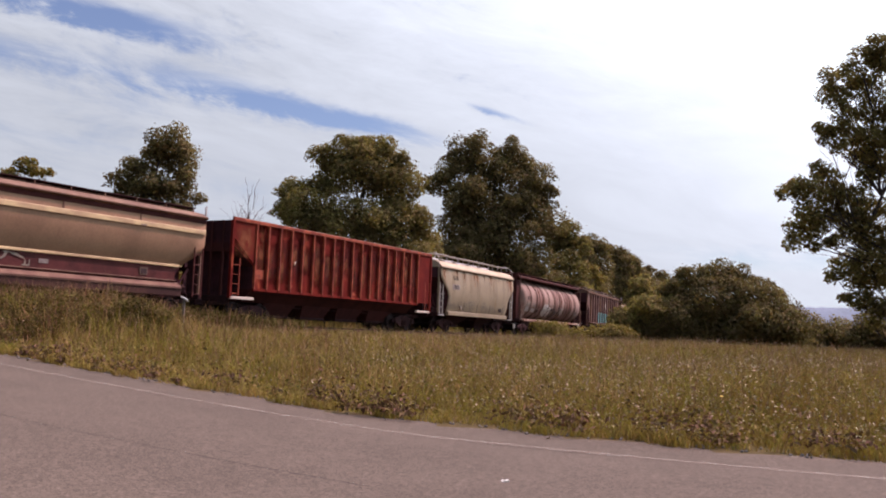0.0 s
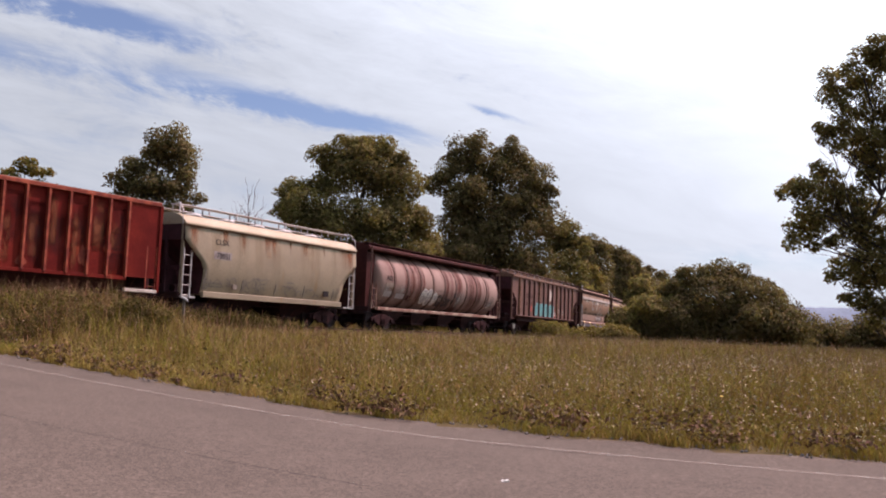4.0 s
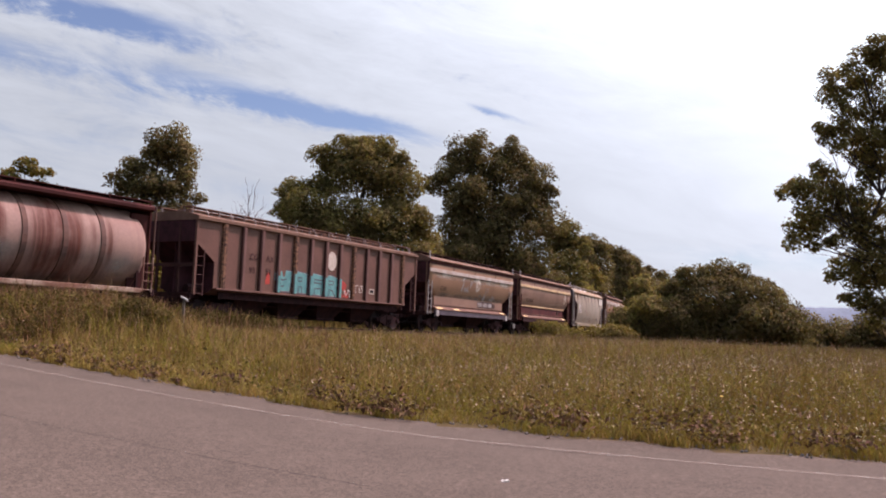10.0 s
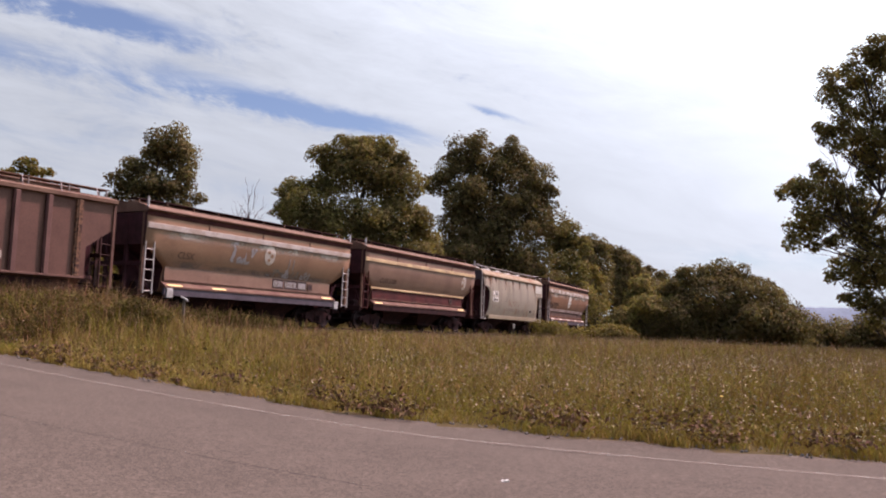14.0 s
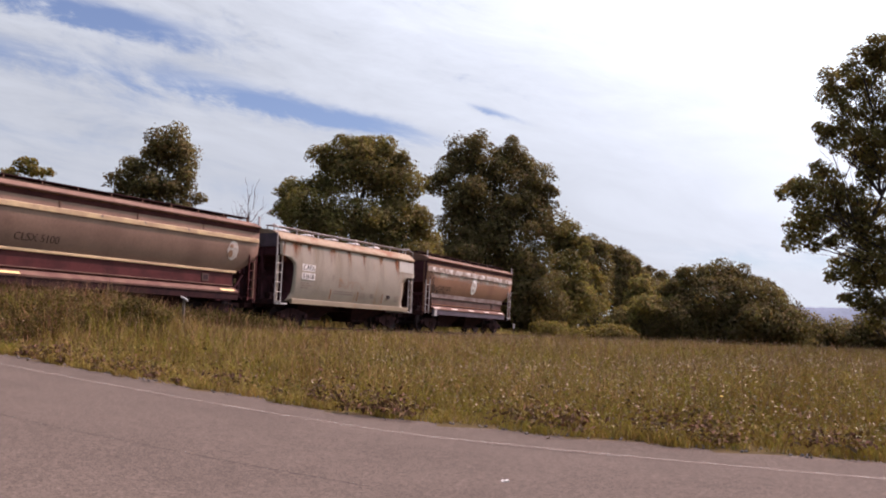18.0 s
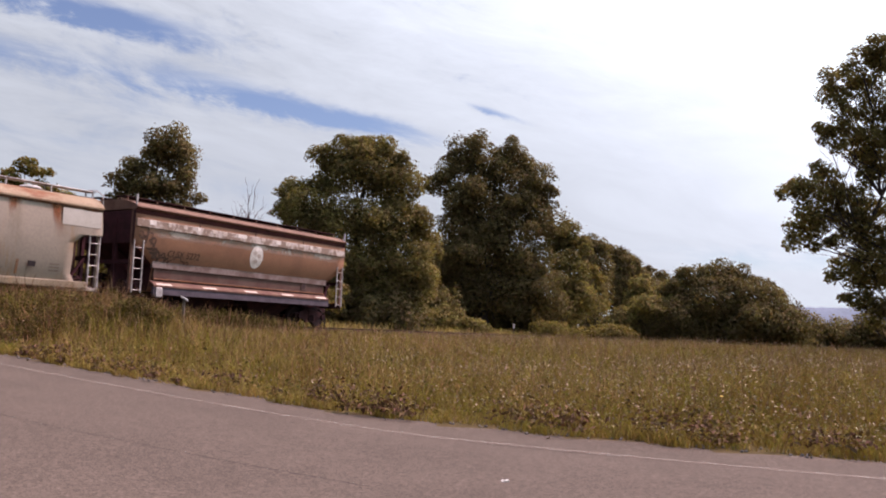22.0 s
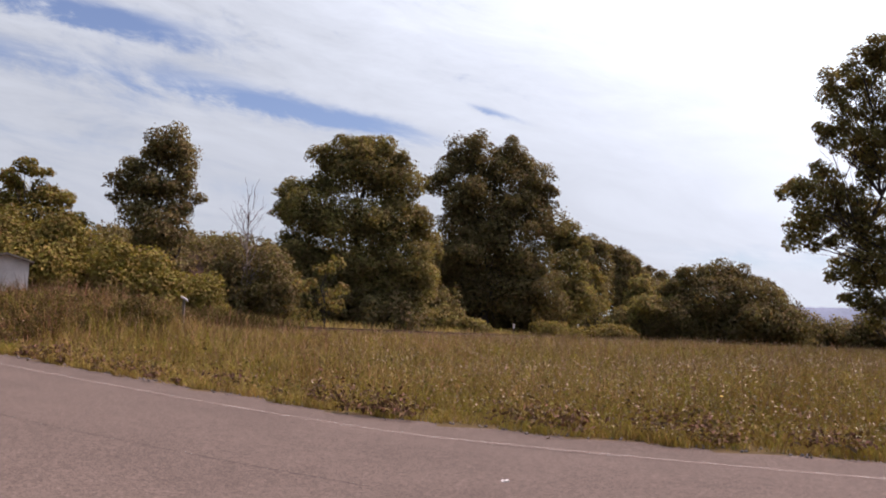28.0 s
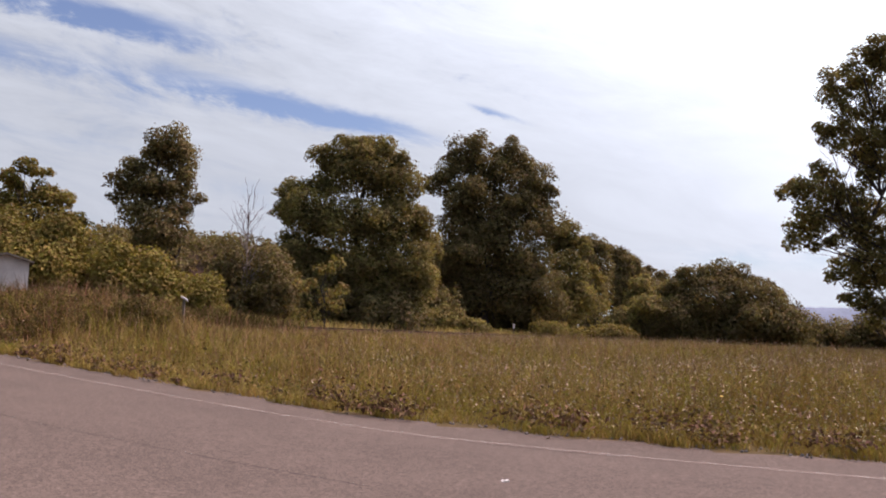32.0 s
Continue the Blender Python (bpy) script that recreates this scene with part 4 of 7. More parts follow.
def scribble(x0, x1, z0, z1, surface, seed, n, width=0.03, lift=0.012, curl=0.9):
    """Loose sprayed strokes inside the field x0..x1, z0..z1."""
    rnd = random.Random(seed)
    bm = bmesh.new()
    x, z = x0 + (x1 - x0) * 0.05, rnd.uniform(z0, z1)
    last = None
    for k in range(n):
        # each stroke runs on from the last one, towards a new spot further along
        tx, tz = x0 + (x1 - x0) * min(1.0, (k + rnd.uniform(0.3, 1.6)) / n), rnd.choice((z0, z1))
        a = math.atan2(tz - z, tx - x)
        step = (z1 - z0) * 0.16
        turn = rnd.uniform(-curl, curl) * 0.7
        steps = rnd.randint(4, 11)
        for j in range(steps):
            w = width * rnd.uniform(0.6, 1.2) * (0.5 + math.sin(math.pi * (j + 0.5) / steps)) / 1.2
            nx, nz = -math.sin(a) * w / 2, math.cos(a) * w / 2
            pair = [bm.verts.new((px, -surface(pz) - lift - 0.0006 * k, pz)) for px, pz in ((x + nx, z + nz), (x - nx, z - nz))]
            if last:
                bm.faces.new((last[0], last[1], pair[1], pair[0]))
            last = pair
            x, z = min(max(x + math.cos(a) * step, x0), x1), min(max(z + math.sin(a) * step, z0), z1)
            a += turn + rnd.uniform(-0.5, 0.5)
            if rnd.random() < 0.15:
                turn = -turn
    bmesh.ops.recalc_face_normals(bm, faces=bm.faces[:])
    return bm


def stain(car, x0, x1, z0, z1, surface, mat, lift=0.006, name="stain"):
    """A soft-edged patch of stain or faded paint on the side."""
    return part(name, decal(rect(x0, x1, z0, z1, max(2, int((z1 - z0) / 0.15))), surface, lift), mat, car)


def blob(x, z, rx, rz, surface, lift=0.012, rough=0.0, seed=1, rows=10):
    """A round painted patch that hugs the side."""
    rnd = random.Random(seed)
    bm = bmesh.new()
    last = None
    for k in range(rows + 1):
        a = math.pi * (k / rows - 0.5) * 0.985
        zz = z + rz * math.sin(a)
        half = rx * math.cos(a)
        l, r = half * (1 + rnd.uniform(-rough, rough)), half * (1 + rnd.uniform(-rough, rough))
        pair = [bm.verts.new((px, -surface(zz) - lift, zz)) for px in (x - l, x - l / 3, x + r / 3, x + r)]
        if last:
            for j in range(3):
                bm.faces.new((last[j], last[j + 1], pair[j + 1], pair[j]))
        last = pair
    bmesh.ops.recalc_face_normals(bm, faces=bm.faces[:])
    return bm


def stroke(points, width, y, depth=0.006):
    """A broad sprayed stroke along a line, on a flat side."""
    n = len(points)
    rims = []
    for k, (x, z) in enumerate(points):
        a, b = points[max(k - 1, 0)], points[min(k + 1, n - 1)]
        d = Vector((b[0] - a[0], b[1] - a[1])).normalized()
        e = Vector((x, z)) + d * width * (-0.5 if k == 0 else 0.5 if k == n - 1 else 0.0)
        s = Vector((-d.y, d.x)) * width / 2
        rims.append((e + s, e - s))
    outline = [r[0] for r in rims] + [r[1] for r in reversed(rims)]
    return prism([(v.x, v.y) for v in outline], y - depth, y)


def faded_bands(car, L, low=True):
    """Chalky grey fading below the upper belt and, where low is set, towards the panel."""
    for k in range(5):
        x = -L / 2 + 0.7 + (L - 1.9) * k / 5
        stain(car, x, x + (L - 1.9) / 5 + 0.7, 3.10, 3.55, tan_side, PALE_BAND, 0.005 + 0.001 * (k % 2), "faded_band")
        if not low:
            continue
        x = -L / 2 + 1.5 + (L - 3.0) * k / 5
        stain(car, x, x + (L - 3.0) / 5 + 0.3, 1.98, 2.36, tan_side, GREY_BAND, 0.005 + 0.001 * (k % 2), "faded_band")


def logo_a(car, L):
    bars(car, 3.2, -1.66, 3.54, 0.4, 1, FADED_INK)
    flat = lambda z: 1.296
    part("scrawl", scribble(-3.4, -0.9, 1.66, 2.05, flat, 141, 20, 0.07), SCUFF, car, "grey sprayed scrawl on the lower panel")
    part("scrawl", scribble(-5.0, -3.6, 1.64, 2.06, flat, 142, 14, 0.09), SPRAY_SILVER, car)
    part("paint_patch", decal(rect(-0.55, -0.2, 1.78, 1.92), flat), DULL, car)


def logo_c(car, L):
    faded_bands(car, L)
    # grey boxes of paint with dark outlines on the panel
    flat = lambda z: 1.296
    for k, (x, w) in enumerate(((1.15, 0.62), (1.95, 0.75), (2.85, 0.55))):
        part("paint_patch", decal(rect(x - 0.06, x + w + 0.06, 1.64, 2.05), flat, 0.004), DARK_SPRAY, car)
        part("paint_patch", decal(rect(x, x + w, 1.72, 1.97), flat, 0.008), SPRAY_SILVER, car)
        part("scrawl", scribble(x, x + w, 1.70, 2.0, flat, 50 + k, 7, 0.045, 0.012), SCUFF, car)
    emblem = part("emblem", blob(0.55, 3.02, 0.34, 0.42, tan_side), FADED_WHITE, car, "round pale emblem with tan blots")
    for x, z, r in ((0.45, 3.14, 0.10), (0.66, 3.00, 0.11), (0.5, 2.82, 0.09)):
        part("emblem_blot", blob(x, z, r, r * 0.8, tan_side, 0.02), TAN, emblem)
    # pale sprayed scrawl beside and below the emblem
    x = -1.75
    for k, (w, h) in enumerate(((0.22, 0.75), (0.36, 0.55), (0.26, 0.5), (0.22, 0.62))):
        part("scrawl", scribble(x, x + w, 2.58, 2.58 + h, tan_side, 30 + k, 4, 0.12, curl=0.5), SPRAY_SILVER, car)
        x += w + 0.10
    for k in range(4):
        x = 1.0 + k * 0.62
        part("scrawl", scribble(x, x + 0.62, 2.16, 2.46, tan_side, 40 + k, 8, 0.07), SPRAY_SILVER if k % 2 else SCUFF, car)
    for k in range(2):
        part("scrawl", decal(rect(1.9 + k * 0.3, 1.94 + k * 0.3, 2.5, 3.0), tan_side), SPRAY_SILVER, car)


def logo_d(car, L):
    emblem = part("emblem", blob(L / 2 - 1.5, 3.02, 0.30, 0.40, tan_side, 0.012, 0.12, 3), FADED_WHITE, car, "faded round emblem")
    part("emblem_blot", blob(L / 2 - 1.62, 2.88, 0.13, 0.16, tan_side, 0.02, 0.2), TAN, emblem)
    part("emblem_blot", blob(L / 2 - 1.62, 3.2, 0.1, 0.08, tan_side, 0.02), TAN, emblem)
    for x in (-1.6, 0.3, 2.4):
        part("stencil_bar", box(x, x + 0.07, -1.664, -1.65, 3.56, 3.64), FADED_INK, car)


def logo_f(car, L):
    faded_bands(car, L, False)
    emblem = part("emblem", blob(0.20, 2.88, 0.40, 0.49, tan_side), WHITE, car, "round white emblem, scuffed")
    for dx, dz, r in ((-0.12, 0.15, 0.13), (0.14, 0.05, 0.12), (-0.05, -0.2, 0.14)):
        part("emblem_blot", blob(0.20 + dx, 2.88 + dz, r, r * 0.7, tan_side, 0.02, 0.3), FADED_WHITE, emblem)
    rnd = random.Random(9)
    for k in range(15):
        x = -L / 2 + 0.6 + (L - 1.2) * k / 15 + rnd.uniform(-0.1, 0.2)
        part("paint_patch", box(x, x + rnd.uniform(0.15, 0.55), -1.662, -1.648, 3.54 + rnd.uniform(0, 0.06), 3.73), WHITE if k % 3 == 0 else FADED_WHITE, car)
    for k in range(7):
        x, z = -L / 2 + 0.25 + k * 0.20, 3.42 - k * 0.17
        part("scrawl", scribble(x, x + 0.42, z - 0.42, z, tan_side, 70 + k, 6, 0.07, curl=0.4), FADED_DARK, car)
    part("scrawl", scribble(-L / 2 + 1.7, -L / 2 + 3.6, 2.18, 2.5, tan_side, 77, 7, 0.05), FADED_DARK, car)


def red_gondola(s0, s1):
    car, L = start_car("open_hopper_car", "rust-red open-top hopper car with ribbed steel sides", s0, s1)
    body = part("body", loft_body(with_rows([(0.85, 0.95), (1.45, 1.5), (1.47, 1.55), (1.47, 4.28)], (2.45, 3.35)), L, cut(3.35, 2.45, 1.42), 20), RUST_RED, car)
    body.data.materials.append(MAROON)
    for p in body.data.polygons:
        if p.center.z < 1.5:
            p.material_index = 2
    for sg in (-1, 1):
        y = sg * 1.52
        part("top_chord", box(-L / 2, L / 2, y - 0.07, y + 0.07, 4.28, 4.42, 0.015), RUST_EDGE, car)
        part("chord_lip", box(-L / 2, L / 2, y - 0.05, y + 0.05, 4.423, 4.445), BEIGE_RUST, car, "pale lip of the top chord")
        part("side_sill", box(-L / 2 + 1.4, L / 2 - 1.4, y - 0.05, y + 0.05, 1.42, 1.54, 0.01), RUST_RED, car)
        n = 18
        for k in range(n):
            x = -L / 2 + 1.45 + (L - 2.9) * k / (n - 1)
            part("rib", box(x - 0.045, x + 0.045, min(sg * 1.475, sg * 1.60), max(sg * 1.475, sg * 1.60), 1.50, 4.28, 0.012), RUST_EDGE, car)
        # gusset plates and end bays
        for e in (-1, 1):
            xe = e * L / 2
            o = [(xe, 4.28), (xe - e * 1.45, 4.28), (xe - e * 1.45, 2.5), (xe - e * 0.12, 3.55), (xe, 3.55)] if e < 0 else [(xe, 4.28), (xe - 1.45, 4.28), (xe - 1.45, 1.56), (xe, 1.56)]
            part("gusset_plate", prism(o, min(y - 0.02, y + 0.02), max(y - 0.02, y + 0.02)), RUST_RED, car)
            part("corner_post", box(xe - 0.06, xe + 0.06, y - 0.07, y + 0.07, 1.05, 4.3), RUST_RED, car)
            part("end_step", box(min(xe, xe - e * 1.45), max(xe, xe - e * 1.45), y - 0.07, y + 0.07, 1.02, 1.14, 0.01), FADED_WHITE if sg < 0 else RUST_RED, car)
            ladder(car, xe - e * 0.30, y, 1.16, 2.75, 0.44, 4, RUST_EDGE)
    for sgn in (-1, 1):
        x = sgn * (L / 2 - 0.05)
        part("end_sheet", box(x - 0.03, x + 0.03, -1.45, 1.45, 3.0, 4.3), MAROON, car)
        part("end_slope_sheet", box(x - sgn * 0.30 - 0.02, x - sgn * 0.30 + 0.02, -1.30, 1.30, 1.0, 3.0), END_DARK, car)
        for yy in (-1.0, -0.35, 0.35, 1.0):
            part("end_rib", box(x + sgn * 0.03 - 0.05, x + sgn * 0.03 + 0.05, yy - 0.05, yy + 0.05, 1.1, 4.3), MAROON, car)
    for x in (-4.2, -1.4, 1.4, 4.2):
        chute(car, x, 1.35, 1.15, 1.45, MAROON, 0.66)
    part("repair_patch", box(-L / 2 + 1.55, -L / 2 + 2.1, -1.49, -1.475, 1.95, 2.35), RUST_EDGE, car)
    bars(car, -L / 2 + 4.2, -1.482, 2.9, 0.08, 1, WHITE, 0.12)
    flat = lambda z: 1.476
    rnd = random.Random(19)
    for k in range(17):
        x = -L / 2 + 1.52 + (L - 2.9) * k / 17
        w = (L - 2.9) / 17 - 0.14
        a, b = rnd.uniform(0, 0.5) * w, rnd.uniform(0.5, 1.0) * w
        stain(car, x, x + w, rnd.uniform(1.52, 2.6), rnd.uniform(3.4, 4.25), flat, DARK_WASH, 0.003, "rust_bloom")
        stain(car, x + a * 0.5, x + a * 0.5 + b * 0.75, rnd.uniform(1.52, 2.9), rnd.uniform(3.3, 4.25), flat, ORANGE_WASH, 0.0045, "rust_bloom")
    stain(car, -L / 2 + 0.15, -L / 2 + 1.4, 2.75, 4.2, lambda z: 1.541, ORANGE_WASH, 0.003, "rust_bloom")
    for k, (x, z, w, h) in enumerate(((-4.6, 1.6, 0.5, 0.32), (-2.1, 1.7, 0.3, 1.3), (0.4, 1.58, 0.5, 0.22), (2.6, 1.6, 0.45, 0.4), (4.9, 1.7, 0.4, 0.9), (5.9, 2.2, 0.4, 0.6))):
        part("rust_patch", decal([(x + w * 0.5 + w * (0.40 + 0.12 * math.sin(a * 3 + k)) * math.cos(a), z + h * 0.5 + h * (0.40 + 0.12 * math.cos(a * 4 + k)) * math.sin(a)) for a in np.linspace(0, math.tau, 15)[:-1]], flat, 0.004), RUST_EDGE, car)
    return car


FLOW_CURVE = np.polyfit([1.22, 1.6, 2.1, 2.7, 3.3, 3.85], [1.40, 1.52, 1.585, 1.60, 1.58, 1.50], 3)


def flow_side(z):
    """Half width of a smooth-sided car at height z."""
    return float(np.polyval(FLOW_CURVE, z))


def flow_rows(zs):
    rows = sorted(set(np.round(np.arange(1.14, 3.9, 0.09), 3)) | set(zs))
    rows = [z for k, z in enumerate(rows) if k == 0 or z - rows[k - 1] > 0.025 or z in zs]
    return [(flow_side(z), float(z)) for z in rows]


def stains(car, L, places, seed, top=3.80):
    """Rust below the eave: soft blots and longer thin runs."""
    rnd = random.Random(seed)
    for x, w, h in places:
        stain(car, x - 0.1, x + w + 0.1, top - h * 1.5, top, flow_side, RUST_WASH, 0.006, "rust_stain")
        for j in range(3):
            ww = w * rnd.uniform(0.25, 0.5)
            xx = x + rnd.uniform(0, w - ww)
            stain(car, xx, xx + ww, top - h * rnd.uniform(2.5, 6.0), top, flow_side, RUST_WASH, 0.008 + 0.001 * j, "rust_stain")
    # broad faint weathering down the side
    for k in range(7):
        x = -L / 2 + 1.2 + (L - 3.2) * k / 6 + rnd.uniform(-0.4, 0.4)
        stain(car, x, x + rnd.uniform(0.5, 1.1), rnd.uniform(1.4, 2.4), 3.75, flow_side, FAINT_WASH, 0.004, "weathering")


def centre_flow(name, label, s0, s1, paint, band, sill_mat, deep, roof_tall, shape, end_l, end_r, tall=2.9):
    """Smooth-sided covered hopper with a rounded body and no ribs."""
    car, L = start_car(name, label, s0, s1)
    b = part("body", loft_body(flow_rows(shape[0]), L, end_shape(*shape), 30), paint, car)
    b.data.materials.append(END_DARK)
    for p in b.data.polygons:
        p.use_smooth = p.material_index == 0
    part("roof", loft_body([(1.52, 3.83), (1.56, 3.90), (1.50, 3.98), (1.25, 4.18), (0.8, 4.30), (0.0, 4.34)], L, lambda z: (0.0, 0.0), 12), band, car, "rust-stained roof edge")
    part("eave_rib", box(-L / 2, L / 2, -1.60, -1.52, 3.80, 3.90, 0.02), band, car)
    part("eave_seam", box(-L / 2 + 0.02, L / 2 - 0.02, -1.545, -1.50, 3.755, 3.80), RUSTY_RIB, car, "dark rusty strip under the eave")
    hatches(car, L, 4.36, SILVER, 5, trough=False)
    running_board(car, L, 4.36 + roof_tall, SILVER, SILVER, y=0.85, width=0.45, gap=1.6)
    for sg in (-1, 1):
        part("side_sill", box(-L / 2 + end_l + 0.05, L / 2 - end_r - 0.05, sg * 1.5 - 0.08, sg * 1.5 + 0.08, 1.0, 1.24, 0.02), sill_mat, car, "pale side sill")
    for x in (-2.2, 2.2):
        chute(car, x, 1.7, 1.2, 1.15, UNDER)
    end_frame(car, L, END_DARK, 3.95, post_mat=paint)
    for sgn in (-1, 1):
        ladder(car, sgn * (L / 2 - (0.26 if tall < 3 or sgn > 0 else 0.06)), -1.52, 0.95, tall if sgn < 0 else 2.9, 0.40, 5 if tall < 3 or sgn > 0 else 7, SILVER)
        ladder(car, -sgn * (L / 2 - 0.3), 1.52, 0.95, 2.9, 0.40, 5, SILVER)
        part("end_platform", box(min(sgn * L / 2, sgn * (L / 2 - 0.8)), max(sgn * L / 2, sgn * (L / 2 - 0.8)), -1.5, 1.5, 0.95, 1.02), SILVER, car)
        # hand rail arched over the roof end
        x = sgn * (L / 2 + 0.03)
        part("roof_hand_rail", tube([(x, -1.45, 3.8), (x, -1.42, 4.35), (x - sgn * 0.08, -1.15, 4.42 + roof_tall), (x - sgn * 0.25, -0.9, 4.44 + roof_tall)], (0.022,) * 4, 6), SILVER, car)
    return car, L


def cream_hopper(s0, s1):
    car, L = centre_flow("covered_hopper_car", "cream smooth-sided covered hopper car with rust-stained roof edge", s0, s1, CREAM, CREAM_RUST, CREAM, 0.9, 0.26, ((1.12, 2.1, 2.4, 3.05, 3.2), (1.12, 1.08, 0.92, 0.18, 0.02), (1.12, 1.02, 0.80, 0.02, 0.02)), 1.08, 1.05)
    stains(car, L, ((-5.6, 0.8, 0.22), (-3.7, 0.5, 0.14), (-2.6, 0.35, 0.16), (-1.15, 1.0, 0.26), (0.5, 0.25, 0.14), (1.5, 0.5, 0.16), (3.0, 0.3, 0.1), (4.3, 1.3, 0.24)), 61)
    for x, w in ((-4.55, 0.06), (-2.35, 0.10), (-0.25, 0.08), (1.75, 0.08), (3.95, 0.06)):
        part("tie_mark", decal(rect(x, x + w, 1.30, 1.84 if abs(x) < 4.5 else 2.15), flow_side), SCUFF, car)
    part("number_panel", decal(rect(-4.16, -3.14, 2.58, 2.90), flow_side, 0.006), DULL, car, "grey repainted number panel")
    lettering("stencil", "CLSX", 0.33, INK, car, -4.08, 0.0, 3.17, surface=flow_side)
    lettering("stencil", "70031", 0.33, INK, car, -4.02, 0.0, 2.62, surface=flow_side)
    part("stencil_panel", decal(rect(-0.92, -0.68, 2.90, 3.16), flow_side, 0.006), PALE_RUN, car)
    bars(car, -0.88, -1.606, 3.10, 0.18, 2, SCUFF, 0.04, 0.1, 4, surface=flow_side)
    bars(car, -4.35, -1.55, 1.62, 0.9, 2, SCUFF, 0.05, 0.13, 5, surface=flow_side)
    bars(car, 0.5, -1.585, 1.95, 0.5, 1, SCUFF, 0.06, 0.13, 6, surface=flow_side)
    part("placard", box(3.15, 3.55, -1.60, -1.57, 1.45, 1.70), INK, car)
    part("placard", box(-2.95, -2.70, -1.575, -1.54, 1.42, 1.62), SCUFF, car)
    # faded sprayed scrawls along the bottom
    for k, (x0, x1, z0, z1, n) in enumerate(((-4.6, -3.4, 1.35, 1.75, 8), (-3.3, -2.6, 1.5, 2.25, 6), (-2.2, -0.5, 1.32, 1.95, 16), (0.1, 1.6, 1.32, 1.75, 14), (1.9, 2.9, 1.35, 1.7, 8), (4.0, 4.4, 1.4, 1.9, 4))):
        part("scrawl", scribble(x0, x1, z0, z1, flow_side, 90 + k, n, 0.05), SCUFF, car)


def grey_hopper(s0, s1):
    car, L = centre_flow("covered_hopper_car", "light grey covered hopper car with rusted roof and number panels", s0, s1, GREY, GREY_RUST, CREAM, 0.8, 0.10, ((1.12, 1.5, 2.55, 2.80, 2.86, 2.88, 3.10, 3.12), (0.75, 0.98, 0.98, 0.95, 0.90, 0.88, 0.50, 0.02), (0.8, 1.12, 1.15, 0.82, 0.74, 0.02, 0.02, 0.02)), 0.95, 0.45, 3.95)
    stains(car, L, ((-5.75, 0.5, 0.16), (-5.1, 0.8, 0.2), (-3.9, 0.5, 0.12), (-2.2, 0.6, 0.18), (-0.6, 0.3, 0.14), (0.6, 0.5, 0.14), (2.2, 0.5, 0.16), (3.5, 0.8, 0.2), (5.0, 0.7, 0.2)), 62)
    for x in (-L / 2 + 1.62,):
        part("number_panel", box(x, x + 0.98, -1.612, -1.598, 2.56, 2.86), WHITE, car)
        part("number_panel", box(x, x + 0.98, -1.612, -1.598, 2.16, 2.46), WHITE, car)
        lettering("stencil", "CAEX", 0.34, INK, car, x + 0.06, -1.616, 2.60)
        lettering("stencil", "32618", 0.34, INK, car, x + 0.04, -1.616, 2.20)
        bars(car, x, -1.60, 2.02, 0.8, 3, FADED_INK, 0.05, 0.11, 8, surface=flow_side)
    for x in (-1.9, 0.4, 2.7):
        part("tie_mark", decal(rect(x, x + 0.09, 1.35, 1.82), flow_side, 0.006), FAINT_RUST, car)
    for x, w, r, s in ((-1.65, 1.7, 2, 2), (0.6, 0.6, 3, 3), (1.5, 0.6, 2, 4), (3.9, 0.4, 3, 5)):
        bars(car, x, -1.60, 1.78, w, r, FADED_INK, 0.05, 0.11, s, surface=flow_side)
    part("scrawl", scribble(-1.3, -0.5, 1.95, 2.5, flow_side, 121, 8, 0.028, curl=0.6), FAINT_RUST, car)
    part("scrawl", scribble(-0.4, 0.9, 1.98, 2.3, flow_side, 122, 7, 0.026), FAINT_RUST, car)
    part("scrawl", scribble(1.2, 2.4, 1.4, 1.8, flow_side, 123, 6, 0.025), SCUFF, car)
    bars(car, -1.85, -1.61, 2.5, 0.22, 3, SCUFF, 0.05, 0.11, 9, surface=flow_side)
    part("placard", box(3.1, 3.35, -1.60, -1.57, 1.62, 1.80), INK, car)
    part("patch_panel", box(L / 2 - 1.62, L / 2 - 0.10, -1.596, -1.575, 3.14, 3.70), GREY_PALE, car, "paler repainted patch")
    part("end_panel", box(-L / 2 - 0.03, -L / 2 + 0.03, -1.4, 1.4, 3.5, 4.1), SLATE, car)


